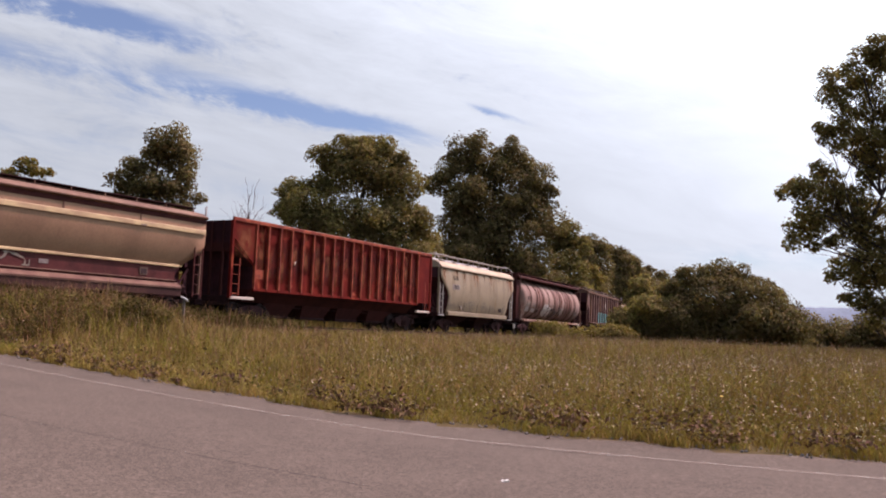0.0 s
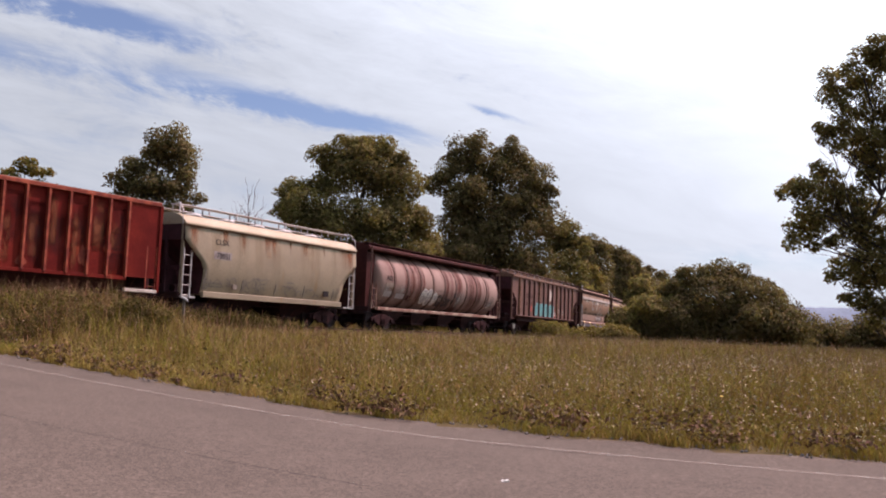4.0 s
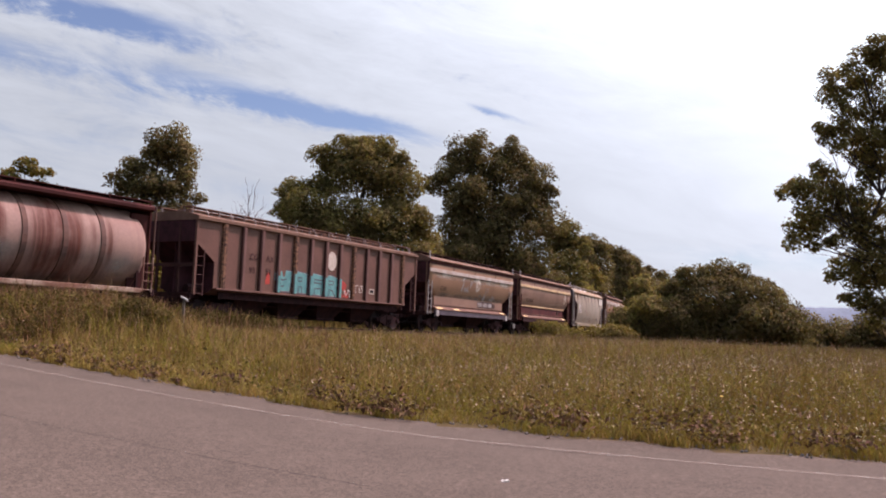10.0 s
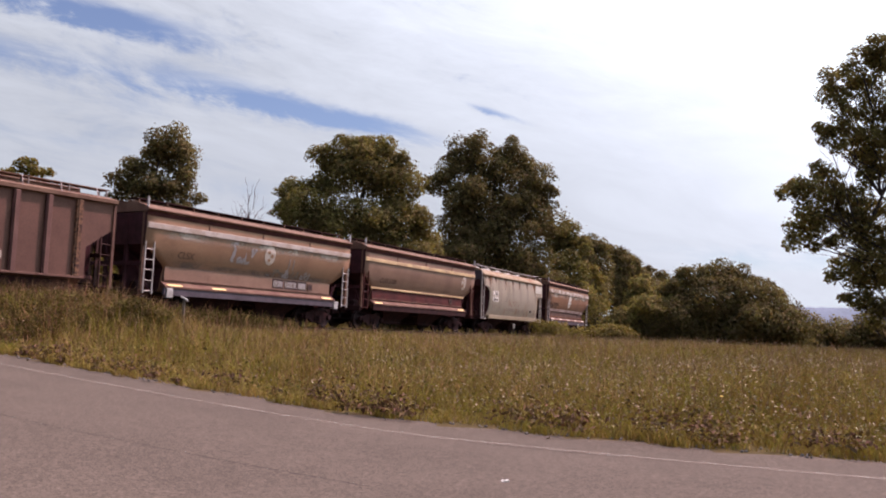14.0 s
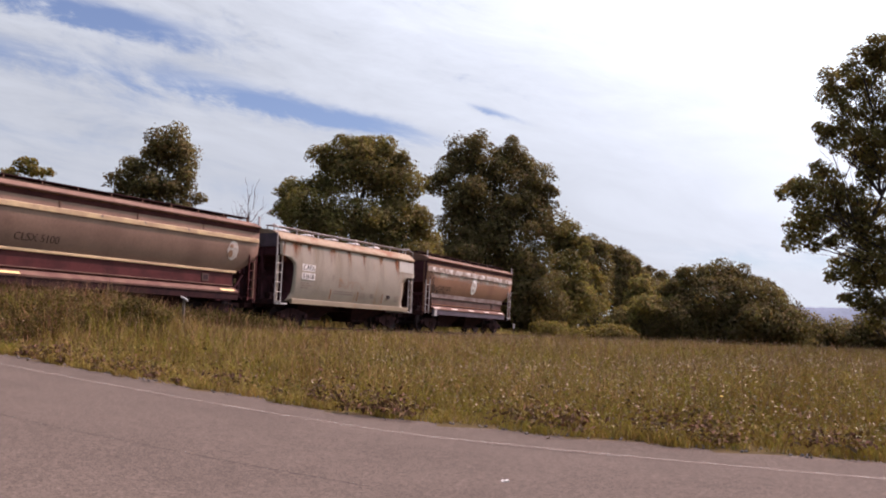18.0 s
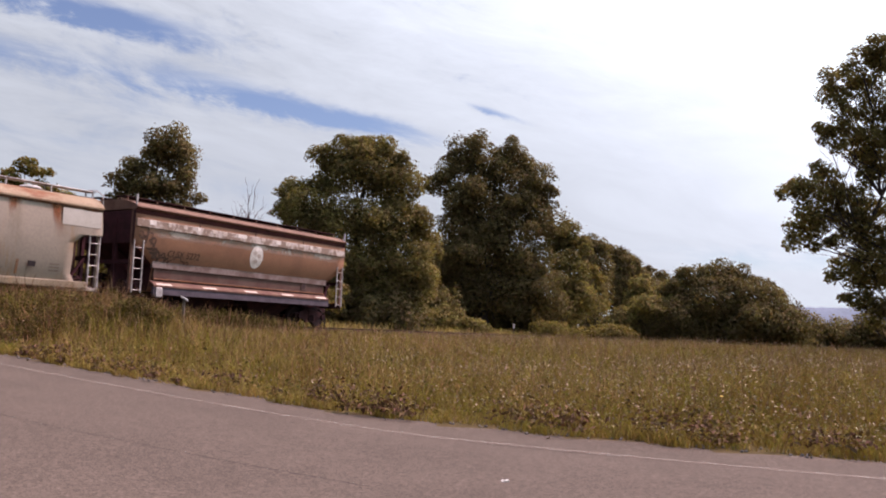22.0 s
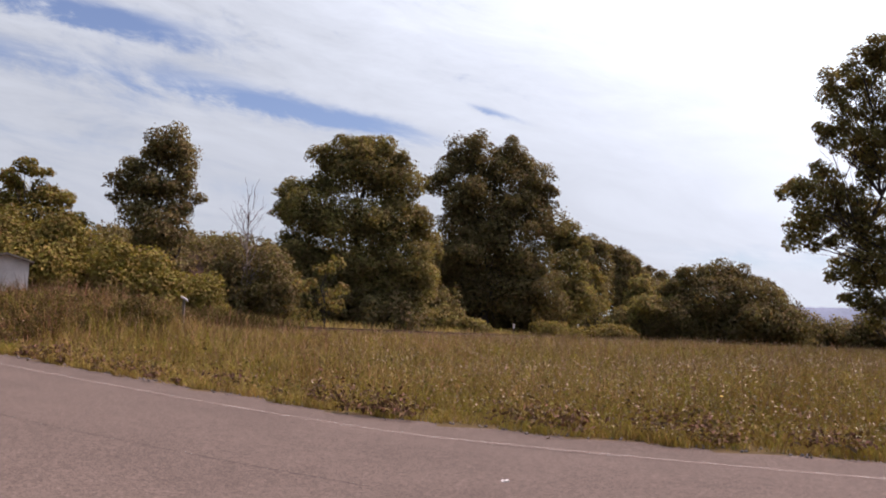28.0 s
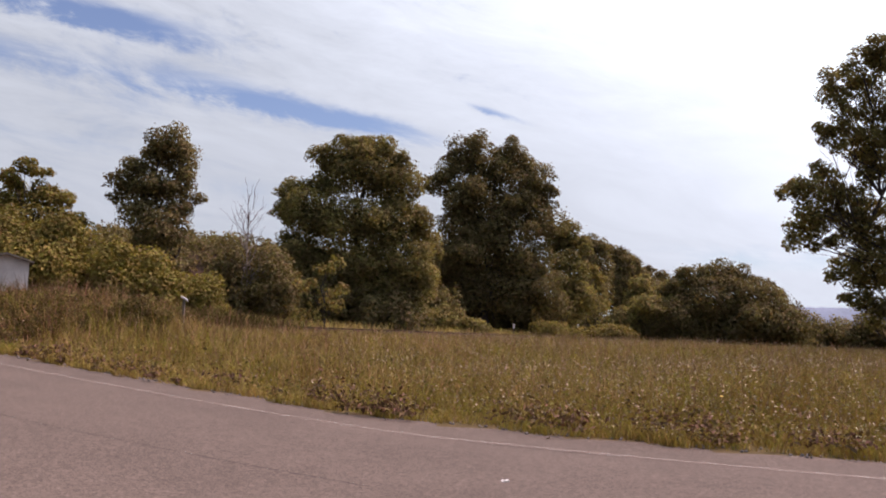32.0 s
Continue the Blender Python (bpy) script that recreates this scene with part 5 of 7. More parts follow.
def cylinder_hopper(s0, s1):
    car, L = start_car("cylindrical_hopper_car", "beige cylindrical covered hopper car streaked with rust, dark maroon ends", s0, s1)
    c, R = 2.64, 1.55
    half = L / 2 - 0.85
    far = half + 0.50
    bm = bmesh.new()
    rings = []
    stations = [(-half, 0.80), (-half + 0.08, 0.93), (-half + 0.28, 1.0)] + [(x, 1.0) for x in np.linspace(-half + 1.2, half - 1.2, 9)] + [(far - 0.28, 1.0), (far - 0.08, 0.93), (far, 0.80)]
    for x, f in stations:
        rings.append([bm.verts.new((x, R * f * math.sin(a), c + R * f * math.cos(a))) for a in np.linspace(0, math.tau, 41)[:-1]])
    for r0, r1 in zip(rings, rings[1:]):
        for k in range(40):
            bm.faces.new((r0[k], r0[(k + 1) % 40], r1[(k + 1) % 40], r1[k]))
    bm.faces.new(rings[0]), bm.faces.new(rings[-1][::-1])
    bmesh.ops.recalc_face_normals(bm, faces=bm.faces[:])
    t = part("tank", bm, TANK, car, "beige barrel with rust streaks")
    for p in t.data.polygons:
        p.use_smooth = True
    for k in range(1, 10):
        x = -half + 2 * half * k / 10
        bm = bmesh.new()
        rr = [[bm.verts.new((x + dx, r * math.sin(a), c + r * math.cos(a))) for a in np.linspace(0, math.tau, 41)[:-1]] for dx, r in ((-0.105, R), (-0.095, R + 0.03), (0.095, R + 0.03), (0.105, R))]
        for r0, r1 in zip(rr, rr[1:]):
            for j in range(40):
                bm.faces.new((r0[j], r0[(j + 1) % 40], r1[(j + 1) % 40], r1[j]))
        bmesh.ops.recalc_face_normals(bm, faces=bm.faces[:])
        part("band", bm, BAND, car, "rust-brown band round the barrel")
    # fascia and roof
    part("roof", loft_body([(1.15, 4.10), (1.34, 4.14), (1.34, 4.25), (1.1, 4.36), (0, 4.42)], L, lambda z: (0.0, 0.0), 10), MAROON, car, "dark maroon roof fascia")
    hatches(car, L, 4.42, MAROON, 4)
    running_board(car, L, 4.45, MAROON, MAROON, y=0.95, gap=1.8)
    for sg in (-1, 1):
        part("side_sill", box(-L / 2 + 0.6, L / 2 - 0.6, sg * 1.5 - 0.09, sg * 1.5 + 0.09, 1.0, 1.17, 0.02), BEIGE_RUST, car, "rust-blotched side sill")
    for sgn in (-1, 1):
        x = sgn * (L / 2 - 0.06)
        part("end_bulkhead", prism([(x - 0.04, 1.1), (x + 0.04, 1.1), (x + 0.04, 4.2), (x - 0.04, 4.2)], -1.15, 1.15), MAROON, car)
        part("end_web", box(min(x, x - sgn * 0.85), max(x, x - sgn * 0.85), -1.1, -1.02, 1.1, 3.95), MAROON, car)
        part("end_web", box(min(x, x - sgn * 0.85), max(x, x - sgn * 0.85), 1.02, 1.1, 1.1, 3.95), MAROON, car)
        part("corner_post", rod((x, -1.42, 1.1), (x, -1.42, 4.3), 0.04), BAND, car)
        part("corner_post", rod((x, 1.42, 1.1), (x, 1.42, 4.3), 0.04), BAND, car)
        ladder(car, sgn * (L / 2 - 0.32), -1.50, 1.05, 2.35, 0.42, 4, BEIGE_RUST)
        ladder(car, -sgn * (L / 2 - 0.32), 1.50, 1.05, 2.35, 0.42, 4, BEIGE_RUST)
        part("brake_stand", box(sgn * (L / 2 - 0.62) - 0.05, sgn * (L / 2 - 0.62) + 0.05, -1.3, -1.2, 1.1, 2.1), UNDER, car)
    for x in (-4.9, -1.65, 1.65, 4.9):
        chute(car, x, 1.4, 1.0, 1.2, UNDER)
    curve = lambda z: math.sqrt(max(0.01, R * R - (z - c) ** 2))
    lettering("stencil", "AEX", 0.36, INK, car, -half + 0.62, 0.0, 2.62, surface=curve)
    for x, z, w, h, m in ((-half + 0.6, 2.25, 0.95, 0.22, FADED_INK), (-half + 0.6, 1.75, 0.8, 0.3, SPRAY_SILVER), (-half + 1.9, 1.72, 0.9, 0.26, SPRAY_SILVER), (-half + 2.9, 1.65, 0.5, 0.3, MAROON),
                          (1.3, 2.05, 0.34, 0.30, INK), (1.2, 1.68, 0.34, 0.30, INK), (half - 0.9, 1.55, 0.5, 0.12, FADED_INK)):
        part("stencil_panel", decal(rect(x, x + w, z, z + h), curve), m, car)
    # rust runs between the bands, chalky lower side
    seg = lambda k: -half + 2 * half * k / 10
    for k, w in ((2, 1.0), (2, 0.6), (5, 0.35), (6, 0.5), (7, 0.75), (8, 0.55), (3, 0.3), (9, 0.3)):
        x = seg(k) + 0.12 + (0.3 if w == 0.6 else 0.0)
        stain(car, x, x + (seg(1) - seg(0) - 0.24) * w, 1.42, 3.9, curve, RUST_BAND, 0.004 + 0.003 * (w == 0.6), "rust_run")
    for k in (0, 1, 3, 4, 6, 9):
        stain(car, seg(k) + 0.12, seg(k + 1) - 0.12, 1.42, 2.5, curve, CHALK, 0.005, "chalky_fade")
    # pale bubble letters with white rims, then dark block letters
    for x, z, r in ((-2.42, 1.98, 0.40), (-1.78, 1.95, 0.44), (-1.12, 1.88, 0.34)):
        e = part("sprayed_rim", blob(x, z, r, r * 1.1, curve, 0.012, 0.06, int(r * 100)), WHITE, car, "white sprayed rim")
        part("sprayed_fill", blob(x, z, r * 0.88, r * 0.98, curve, 0.018, 0.06, int(r * 100)), SPRAY_SILVER, e)
        part("sprayed_line", scribble(x - r * 0.6, x + r * 0.6, z - r * 0.6, z + r * 0.7, curve, int(r * 100), 7, 0.045, 0.026, 0.8), WHITE, e)
    for k, (xa, xb, za, zb) in enumerate(((-0.72, -0.30, 1.50, 2.16), (-0.31, 0.05, 1.48, 2.05), (0.04, 0.42, 1.48, 2.12), (0.41, 0.75, 1.48, 2.00), (0.74, 1.02, 1.50, 1.95))):
        part("sprayed_block", decal(rect(xa, xb, za, zb, 7), curve, 0.010 + 0.002 * (k % 2)), DARK_SPRAY, car, "dark sprayed block lettering")
    part("scrawl", scribble(-0.7, 1.0, 1.55, 2.05, curve, 141, 8, 0.03, 0.018), FADED_INK, car)
    return car


def brown_hopper(s0, s1):
    car, L = start_car("covered_hopper_car", "brown rib-sided covered hopper car with teal graffiti", s0, s1)
    part("body", loft_body(with_rows([(1.0, 1.15), (1.46, 1.38), (1.48, 1.4), (1.48, 4.08)], (2.45, 3.2)), L, cut(3.2, 2.45, 1.10), 16), BROWN, car).data.materials.append(END_DARK)
    part("roof", loft_body([(1.52, 4.06), (1.60, 4.10), (1.60, 4.22), (0.9, 4.40), (0, 4.45)], L, lambda z: (0.0, 0.0), 10), TAN_ROOF, car, "brown roof with walkway brackets")
    hatches(car, L, 4.47, TAN_ROOF, 5)
    running_board(car, L, 4.60, TAN_ROOF, DULL, y=0.85, gap=1.5)
    n = 13
    for sg in (-1, 1):
        for k in range(n):
            x = -L / 2 + 1.55 + (L - 3.1) * k / (n - 1)
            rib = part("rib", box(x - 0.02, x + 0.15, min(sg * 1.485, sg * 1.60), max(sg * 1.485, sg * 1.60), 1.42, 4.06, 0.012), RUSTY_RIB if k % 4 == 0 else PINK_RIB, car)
            # the rib's shaded left flank, put in as a dark strip
            part("rib_flank", box(x - 0.075, x - 0.022, min(sg * 1.485, sg * 1.57), max(sg * 1.485, sg * 1.57), 1.42, 4.06), RUSTY_RIB if k % 4 == 0 else DARK_RIB, rib, "dark strip painted as the rib's shaded flank")
            if sg < 0 and 3 <= k <= 7:
                part("graffiti_on_rib", box(x - 0.015, x + 0.145, -1.608, -1.598, 1.46, 2.36 if k > 3 else 2.2), TEAL, rib, "teal spray across the rib")
                part("graffiti_on_flank", box(x - 0.078, x - 0.02, -1.576, -1.566, 1.46, 2.36), SLATE, rib)
        part("side_sill", box(-L / 2 + 1.2, L / 2 - 1.2, sg * 1.5 - 0.1, sg * 1.5 + 0.1, 1.34, 1.42, 0.015), BROWN, car)
        part("lower_panel", box(-L / 2 + 1.6, L / 2 - 1.6, sg * 1.3 - 0.02, sg * 1.3 + 0.02, 1.0, 1.28), UNDER, car)
        for k in range(12):
            x = -L / 2 + 0.7 + (L - 1.4) * k / 11
            part("roof_hoop", tube([(x - 0.12, sg * 1.55, 4.22), (x - 0.05, sg * 1.35, 4.52), (x + 0.10, sg * 1.1, 4.62)], (0.018,) * 3, 6), DULL, car)
    for e in (-1, 1):
        x = e * (L / 2 - 0.06)
        part("end_slope_web", prism([(x - e * 0.05, 1.0), (x - e * 1.5, 1.0), (x - e * 1.5, 2.4), (x - e * 0.05, 3.2)], -0.32, -0.28), END_DARK, car)
        part("air_reservoir", rod((x - e * 1.1, -0.75, 1.35), (x - e * 0.3, -0.75, 1.35), 0.18), UNDER, car)
        for yy in (-1.48, 1.48):
            part("corner_post", box(x - 0.05, x + 0.05, yy - 0.05, yy + 0.05, 1.1, 4.08), BROWN, car)
            ladder(car, x - e * 0.26, yy, 1.05, 2.9, 0.42, 5, DARK_RIB)
        for yy in (-0.6, 0.6):
            part("end_strut", box(x - 0.05, x + 0.05, yy - 0.05, yy + 0.05, 1.1, 4.0), DARK_RIB, car)
        part("end_beam", box(x - 0.05, x + 0.05, -1.45, 1.45, 2.2, 2.34), DARK_RIB, car)
    for x in (-4.3, -1.45, 1.45, 4.3):
        chute(car, x, 1.38, 1.1, 1.3, UNDER)
    part("emblem", disc(0.56, -1.492, 3.18, 0.36, 0.46), FADED_WHITE, car, "round white disc")
    # ribs are bays of equal width; the lettering fills five of them
    bay = (L - 3.1) / (n - 1)
    x0 = -L / 2 + 1.55
    for text, k, z in (("CG", 1.42, 2.75), ("AX", 2.34, 2.75), ("93", 1.42, 2.18), ("51", 2.34, 2.18)):
        lettering("stencil", text, 0.38, DARK_RIB, car, x0 + bay * k, -1.496, z)
    # four block letters, in bays along the side and metres of height: outline, then the dark lines inside
    letters = [([(2.98, 2.30), (3.36, 2.40), (3.42, 2.14), (3.56, 2.16), (3.60, 2.44), (3.98, 2.42), (3.92, 1.90), (3.84, 1.48), (3.02, 1.50), (3.00, 1.78), (3.40, 1.84), (2.96, 1.96)], [[(3.10, 2.10), (3.42, 1.98), (3.60, 2.04)], [(3.48, 1.72), (3.12, 1.66)]]),
               ([(4.02, 1.47), (4.04, 2.38), (4.30, 2.46), (4.92, 2.40), (4.96, 1.46)], [[(4.36, 2.18), (4.62, 2.18), (4.62, 2.02), (4.36, 2.02), (4.36, 2.18)], [(4.40, 1.48), (4.42, 1.76), (4.60, 1.76), (4.62, 1.48)]]),
               ([(5.00, 1.45), (5.00, 2.42), (5.40, 2.46), (6.02, 2.38), (6.06, 2.14), (5.98, 1.44)], [[(5.98, 2.16), (5.42, 2.18), (5.40, 2.02), (5.90, 2.00)], [(5.44, 1.46), (5.44, 1.74), (5.86, 1.76), (5.90, 1.46)]]),
               ([(6.04, 1.43), (6.10, 2.40), (6.50, 2.46), (7.00, 2.36), (7.06, 2.02), (6.92, 1.90), (7.32, 1.44)], [[(6.40, 2.18), (6.72, 2.18), (6.72, 2.02), (6.40, 2.02), (6.40, 2.18)], [(6.42, 1.44), (6.44, 1.76), (6.66, 1.72), (6.86, 1.44)]])]
    for k, (shape, lines) in enumerate(letters):
        pts = [(x0 + bay * (a - 0.06), 1.50 + (b - 1.45) * 0.98) for a, b in shape]
        cx, cz = sum(q[0] for q in pts) / len(pts), sum(q[1] for q in pts) / len(pts)
        grow = lambda f: [(cx + (x - cx) * f, cz + (z - cz) * f) for x, z in pts]
        edge = part("graffiti_edge", prism(grow(1.10), -1.4855 - 0.0004 * k, -1.482), SLATE, car, "dark outline of a sprayed letter")
        part("graffiti_rim", prism(grow(1.02), -1.4885 - 0.0004 * k, -1.484), SPRAY_SILVER, edge, "pale rim of a sprayed letter")
        part("graffiti_letter", prism(grow(0.97), -1.4925 - 0.0004 * k, -1.486), TEAL, edge, "teal sprayed letter")
        for ln in lines:
            part("graffiti_line", stroke([(x0 + bay * (a - 0.06), 1.50 + (b - 1.45) * 0.98) for a, b in ln], 0.055, -1.4935, 0.003), SLATE, edge)
    part("graffiti_burst", prism([(x0 + bay * a, b) for a, b in ((6.95, 2.02), (7.05, 2.30), (7.25, 2.34), (7.48, 2.22), (7.62, 2.12), (7.56, 1.92), (7.40, 1.80), (7.2, 1.92), (7.05, 1.86))], -1.490, -1.482), SPRAY_RED, car, "red sprayed burst")
    part("graffiti_burst", prism([(x0 + bay * a, b) for a, b in ((2.35, 1.75), (2.42, 2.25), (2.60, 2.3), (2.62, 1.8))], -1.4845, -1.482), SPRAY_RED, car)
    part("scrawl", scribble(x0 + bay * 7.25, x0 + bay * 7.75, 1.5, 1.9, lambda z: 1.482, 132, 8, 0.07), SPRAY_RED, car)
    part("scrawl", scribble(x0 + bay * 7.45, x0 + bay * 7.85, 1.55, 1.85, lambda z: 1.494, 133, 6, 0.05), WHITE, car)
    part("scrawl", scribble(x0 + bay * 8.15, x0 + bay * 8.85, 1.8, 2.15, lambda z: 1.482, 134, 14, 0.032), FADED_WHITE, car)
    part("stencil_panel", box(x0 + bay * 9.35, x0 + bay * 9.75, -1.494, -1.485, 1.78, 2.05), FADED_WHITE, car)
    part("stencil_panel", box(x0 + bay * 9.41, x0 + bay * 9.69, -1.499, -1.492, 1.83, 2.0), INK, car)
    return car


BAND = material("rust-brown band", (0.11, 0.046, 0.03), (0.07, 0.03, 0.021), scale=2, rough=0.85)
GREY_PALE = material("pale grey patch", (0.46, 0.43, 0.37), (0.40, 0.37, 0.31), scale=1.5, rough=0.6)
BEIGE_RUST = material("rust-blotched beige paint", (0.33, 0.235, 0.17), (0.17, 0.068, 0.042), scale=1.5, rough=0.8, mix=0.6)


def build_train():
    tan_hopper("tan covered hopper car with dark roof walkway and pale belts", -50.7, -37.8, logo_a, "", TAN_PALE)
    red_gondola(-36.4, -19.85)
    cream_hopper(-18.7, -7.2)
    cylinder_hopper(-5.9, 10.75)
    brown_hopper(12.55, 29.5)
    tan_hopper("tan covered hopper car with a round emblem and pale scrawls", 30.72, 43.55, logo_c, "CLSX", CHALKY, strips=((0, REFLECT), (1, REFLECT), (4, REFLECT)))
    tan_hopper("tan covered hopper car with a faded round emblem", 44.70, 57.65, logo_d, "CLSX 5100", TAN_PALE, paint=TAN_DULL, strips=((0, REFLECT), (4, REFLECT)))
    grey_hopper(58.95, 70.62)
    tan_hopper("tan covered hopper car with peeling belts and white emblem", 71.85, 84.72, logo_f, "CLSX 5272", FLAKY, bright=True, strips=tuple((k, FADED_WHITE) for k in range(5)))


# ---- plants ----
def leaf_mesh(name, centres, normals, size, mat, rng, slim=0.55, fold=0.18):
    """Many small folded leaves, two triangles each."""
    n = len(centres)
    t = rng.normal(size=(n, 3))
    t -= normals * np.sum(t * normals, 1, keepdims=True)
    t /= np.linalg.norm(t, axis=1, keepdims=True) + 1e-9
    b = np.cross(normals, t)
    L = (size * rng.uniform(0.6, 1.4, n))[:, None]
    lift = normals * L * fold
    v = np.stack((centres - t * L / 2, centres + b * L * slim / 2 + lift, centres + t * L / 2, centres - b * L * slim / 2 + lift), 1).reshape(-1, 3)
    i = np.arange(n)[:, None] * 4
    f = np.concatenate((i + np.array([[0, 1, 2]]), i + np.array([[0, 2, 3]])), 0)
    return fast_mesh(name, v, f, mat)


def unit(v):
    return v / (np.linalg.norm(v, axis=1, keepdims=True) + 1e-9)


def crown_points(lobes, count, rng, clumps=11, clump_r=0.46, inner=0.14, stray=0.05):
    """Leaf places: each lobe (x, y, z, rx, ry, rz) carries rounded sprays on its surface; leaves lie in the sprays' upper and outer shells."""
    lobes = np.asarray(lobes, float)
    vol = lobes[:, 3] * lobes[:, 4] + lobes[:, 3] * lobes[:, 5] + lobes[:, 4] * lobes[:, 5]
    C, Nn = [], []
    for lobe, w in zip(lobes, vol / vol.sum()):
        c, r = lobe[:3], lobe[3:]
        k = clumps
        d = rng.normal(size=(k, 3))
        d[:, 2] += 0.08
        d = unit(d)
        cc = c + d * r * rng.uniform(0.45, 0.88, (k, 1))
        cr = clump_r * r.mean() * rng.uniform(0.6, 1.35, k)
        m = max(8, int(count * w))
        pick = rng.choice(k, m, p=cr ** 2 / (cr ** 2).sum())
        q = unit(unit(rng.normal(size=(m, 3))) + d[pick] * 0.30 + np.array([0, 0, 0.15]))
        bent = rng.uniform(0.65, 1.4, (k, 3))
        rad = cr[pick] * rng.uniform(0.35, 1.1, m) ** 0.6
        far = rng.uniform(0, 1, m) < stray           # single leaves and twig ends beyond the spray
        rad[far] *= rng.uniform(1.1, 1.45, far.sum())
        at = cc[pick] + q * rad[:, None] * np.array([1.12, 1.12, 0.86]) * bent[pick]
        core = rng.uniform(0, 1, m) < inner
        at[core] = (c + q * r * 0.85 * rng.uniform(0, 1, (m, 1)) ** 0.4)[core]
        C.append(at)
        Nn.append(unit(q * 0.8 + rng.normal(size=(m, 3)) * 0.42 + np.array([0, 0, 0.3])))
    return np.concatenate(C), np.concatenate(Nn)


def leaf_count(lobes, size, density):
    return int(density * sum(math.pi * l[3] * l[5] for l in lobes) / (0.31 * size * size))


def limb(bm, a, b, r0, r1, rnd, steps=5, wander=0.06):
    a, b = Vector(a), Vector(b)
    L = (b - a).length
    pts = [a.lerp(b, k / steps) + Vector((rnd.gauss(0, 1), rnd.gauss(0, 1), rnd.gauss(0, 0.5))) * wander * L * (0 < k < steps) * 0.5 for k in range(steps + 1)]
    add_tube(bm, pts, [r0 + (r1 - r0) * k / steps for k in range(steps + 1)], 7)
    return pts


def tree(name, label, base, lobes, density, size, mat, seed, trunk_r=0.25, fork=0.35, clumps=11, clump_r=0.46, category="tree", bark=None, inner=0.14, stray=0.05, full=1.08):
    """lobes: (dx, dy, z above the ground, rx, ry, rz); density: layers of leaves over the lobes' outline."""
    rnd, rng = random.Random(seed), np.random.default_rng(seed)
    lobes = [(*l[:3], l[3] * full, l[4] * full, l[5] * full) for l in lobes]
    x, y = base
    gz = float(ground_z(x, y))
    t = tagged(new(name), label, category)
    t.location = (x, y, gz)
    top = max(l[2] for l in lobes)
    cx = sum(l[0] for l in lobes) / len(lobes)
    cy = sum(l[1] for l in lobes) / len(lobes)
    bm = bmesh.new()
    pts = limb(bm, (0, 0, -0.2), (cx * 0.8, cy * 0.8, top * 0.9), trunk_r, trunk_r * 0.25, rnd, 7, 0.05)
    bmesh.ops.recalc_face_normals(bm, faces=bm.faces[:])
    part("trunk", bm, bark or BARK, t)
    for l in lobes:
        bm = bmesh.new()
        z0 = min(l[2] * fork + 0.3, top * 0.8)
        k = min(int(z0 / (top * 0.9) * 7), 6)
        tip = Vector(l[:3])
        ps = limb(bm, pts[k], tip, trunk_r * 0.34, trunk_r * 0.10, rnd, 5, 0.08)
        for j in range(5):
            q = rnd.choice(ps[2:])
            d = Vector((rnd.gauss(0, 1), rnd.gauss(0, 1), rnd.gauss(0.3, 0.8))).normalized()
            limb(bm, q, tip + Vector((d.x * l[3], d.y * l[4], d.z * l[5])) * 0.75, trunk_r * 0.09, trunk_r * 0.025, rnd, 4, 0.1)
        bmesh.ops.recalc_face_normals(bm, faces=bm.faces[:])
        part("limb", bm, bark or BARK, t)
    c, n = crown_points(lobes, leaf_count(lobes, size, density), rng, clumps, clump_r, inner, stray)
    part("crown", leaf_mesh("crown", c, n, size, mat, rng, 0.62), None, t)
    return t


def shrub(label, base, lobes, leaves, size, mat, seed, category="shrub", name="shrub"):
    rnd, rng = random.Random(seed), np.random.default_rng(seed)
    x, y = base
    s = tagged(new(name), label, category)
    s.location = (x, y, float(ground_z(x, y)))
    bm = bmesh.new()
    for l in lobes:
        limb(bm, (l[0] * 0.3, l[1] * 0.3, -0.1), l[:3], 0.06, 0.02, rnd, 4, 0.1)
    bmesh.ops.recalc_face_normals(bm, faces=bm.faces[:])
    part("stems", bm, BARK, s)
    c, n = crown_points(lobes, int(leaves * 2.5), rng, 13, 0.44, 0.28)
    keep = c[:, 2] > 0.0
    part("foliage", leaf_mesh("foliage", c[keep], n[keep], size * 0.72, mat, rng, 0.62), None, s)
    return s


def lobe_row(x0, x1, z_of, r, n, seed, depth=1.2):
    rnd = random.Random(seed)
    out = []
    for k in range(n):
        f = (k + 0.5) / n
        z = z_of(f)
        rz = z * rnd.uniform(0.42, 0.55)
        out.append((x0 + (x1 - x0) * f + rnd.uniform(-0.3, 0.3), rnd.uniform(-depth, depth), z - rz, r * rnd.uniform(0.8, 1.2), r * rnd.uniform(0.8, 1.2), rz))
        out.append((x0 + (x1 - x0) * f + rnd.uniform(-0.5, 0.5), rnd.uniform(-depth, depth), z * 0.4, r * 1.1, r, z * 0.4))
    return out


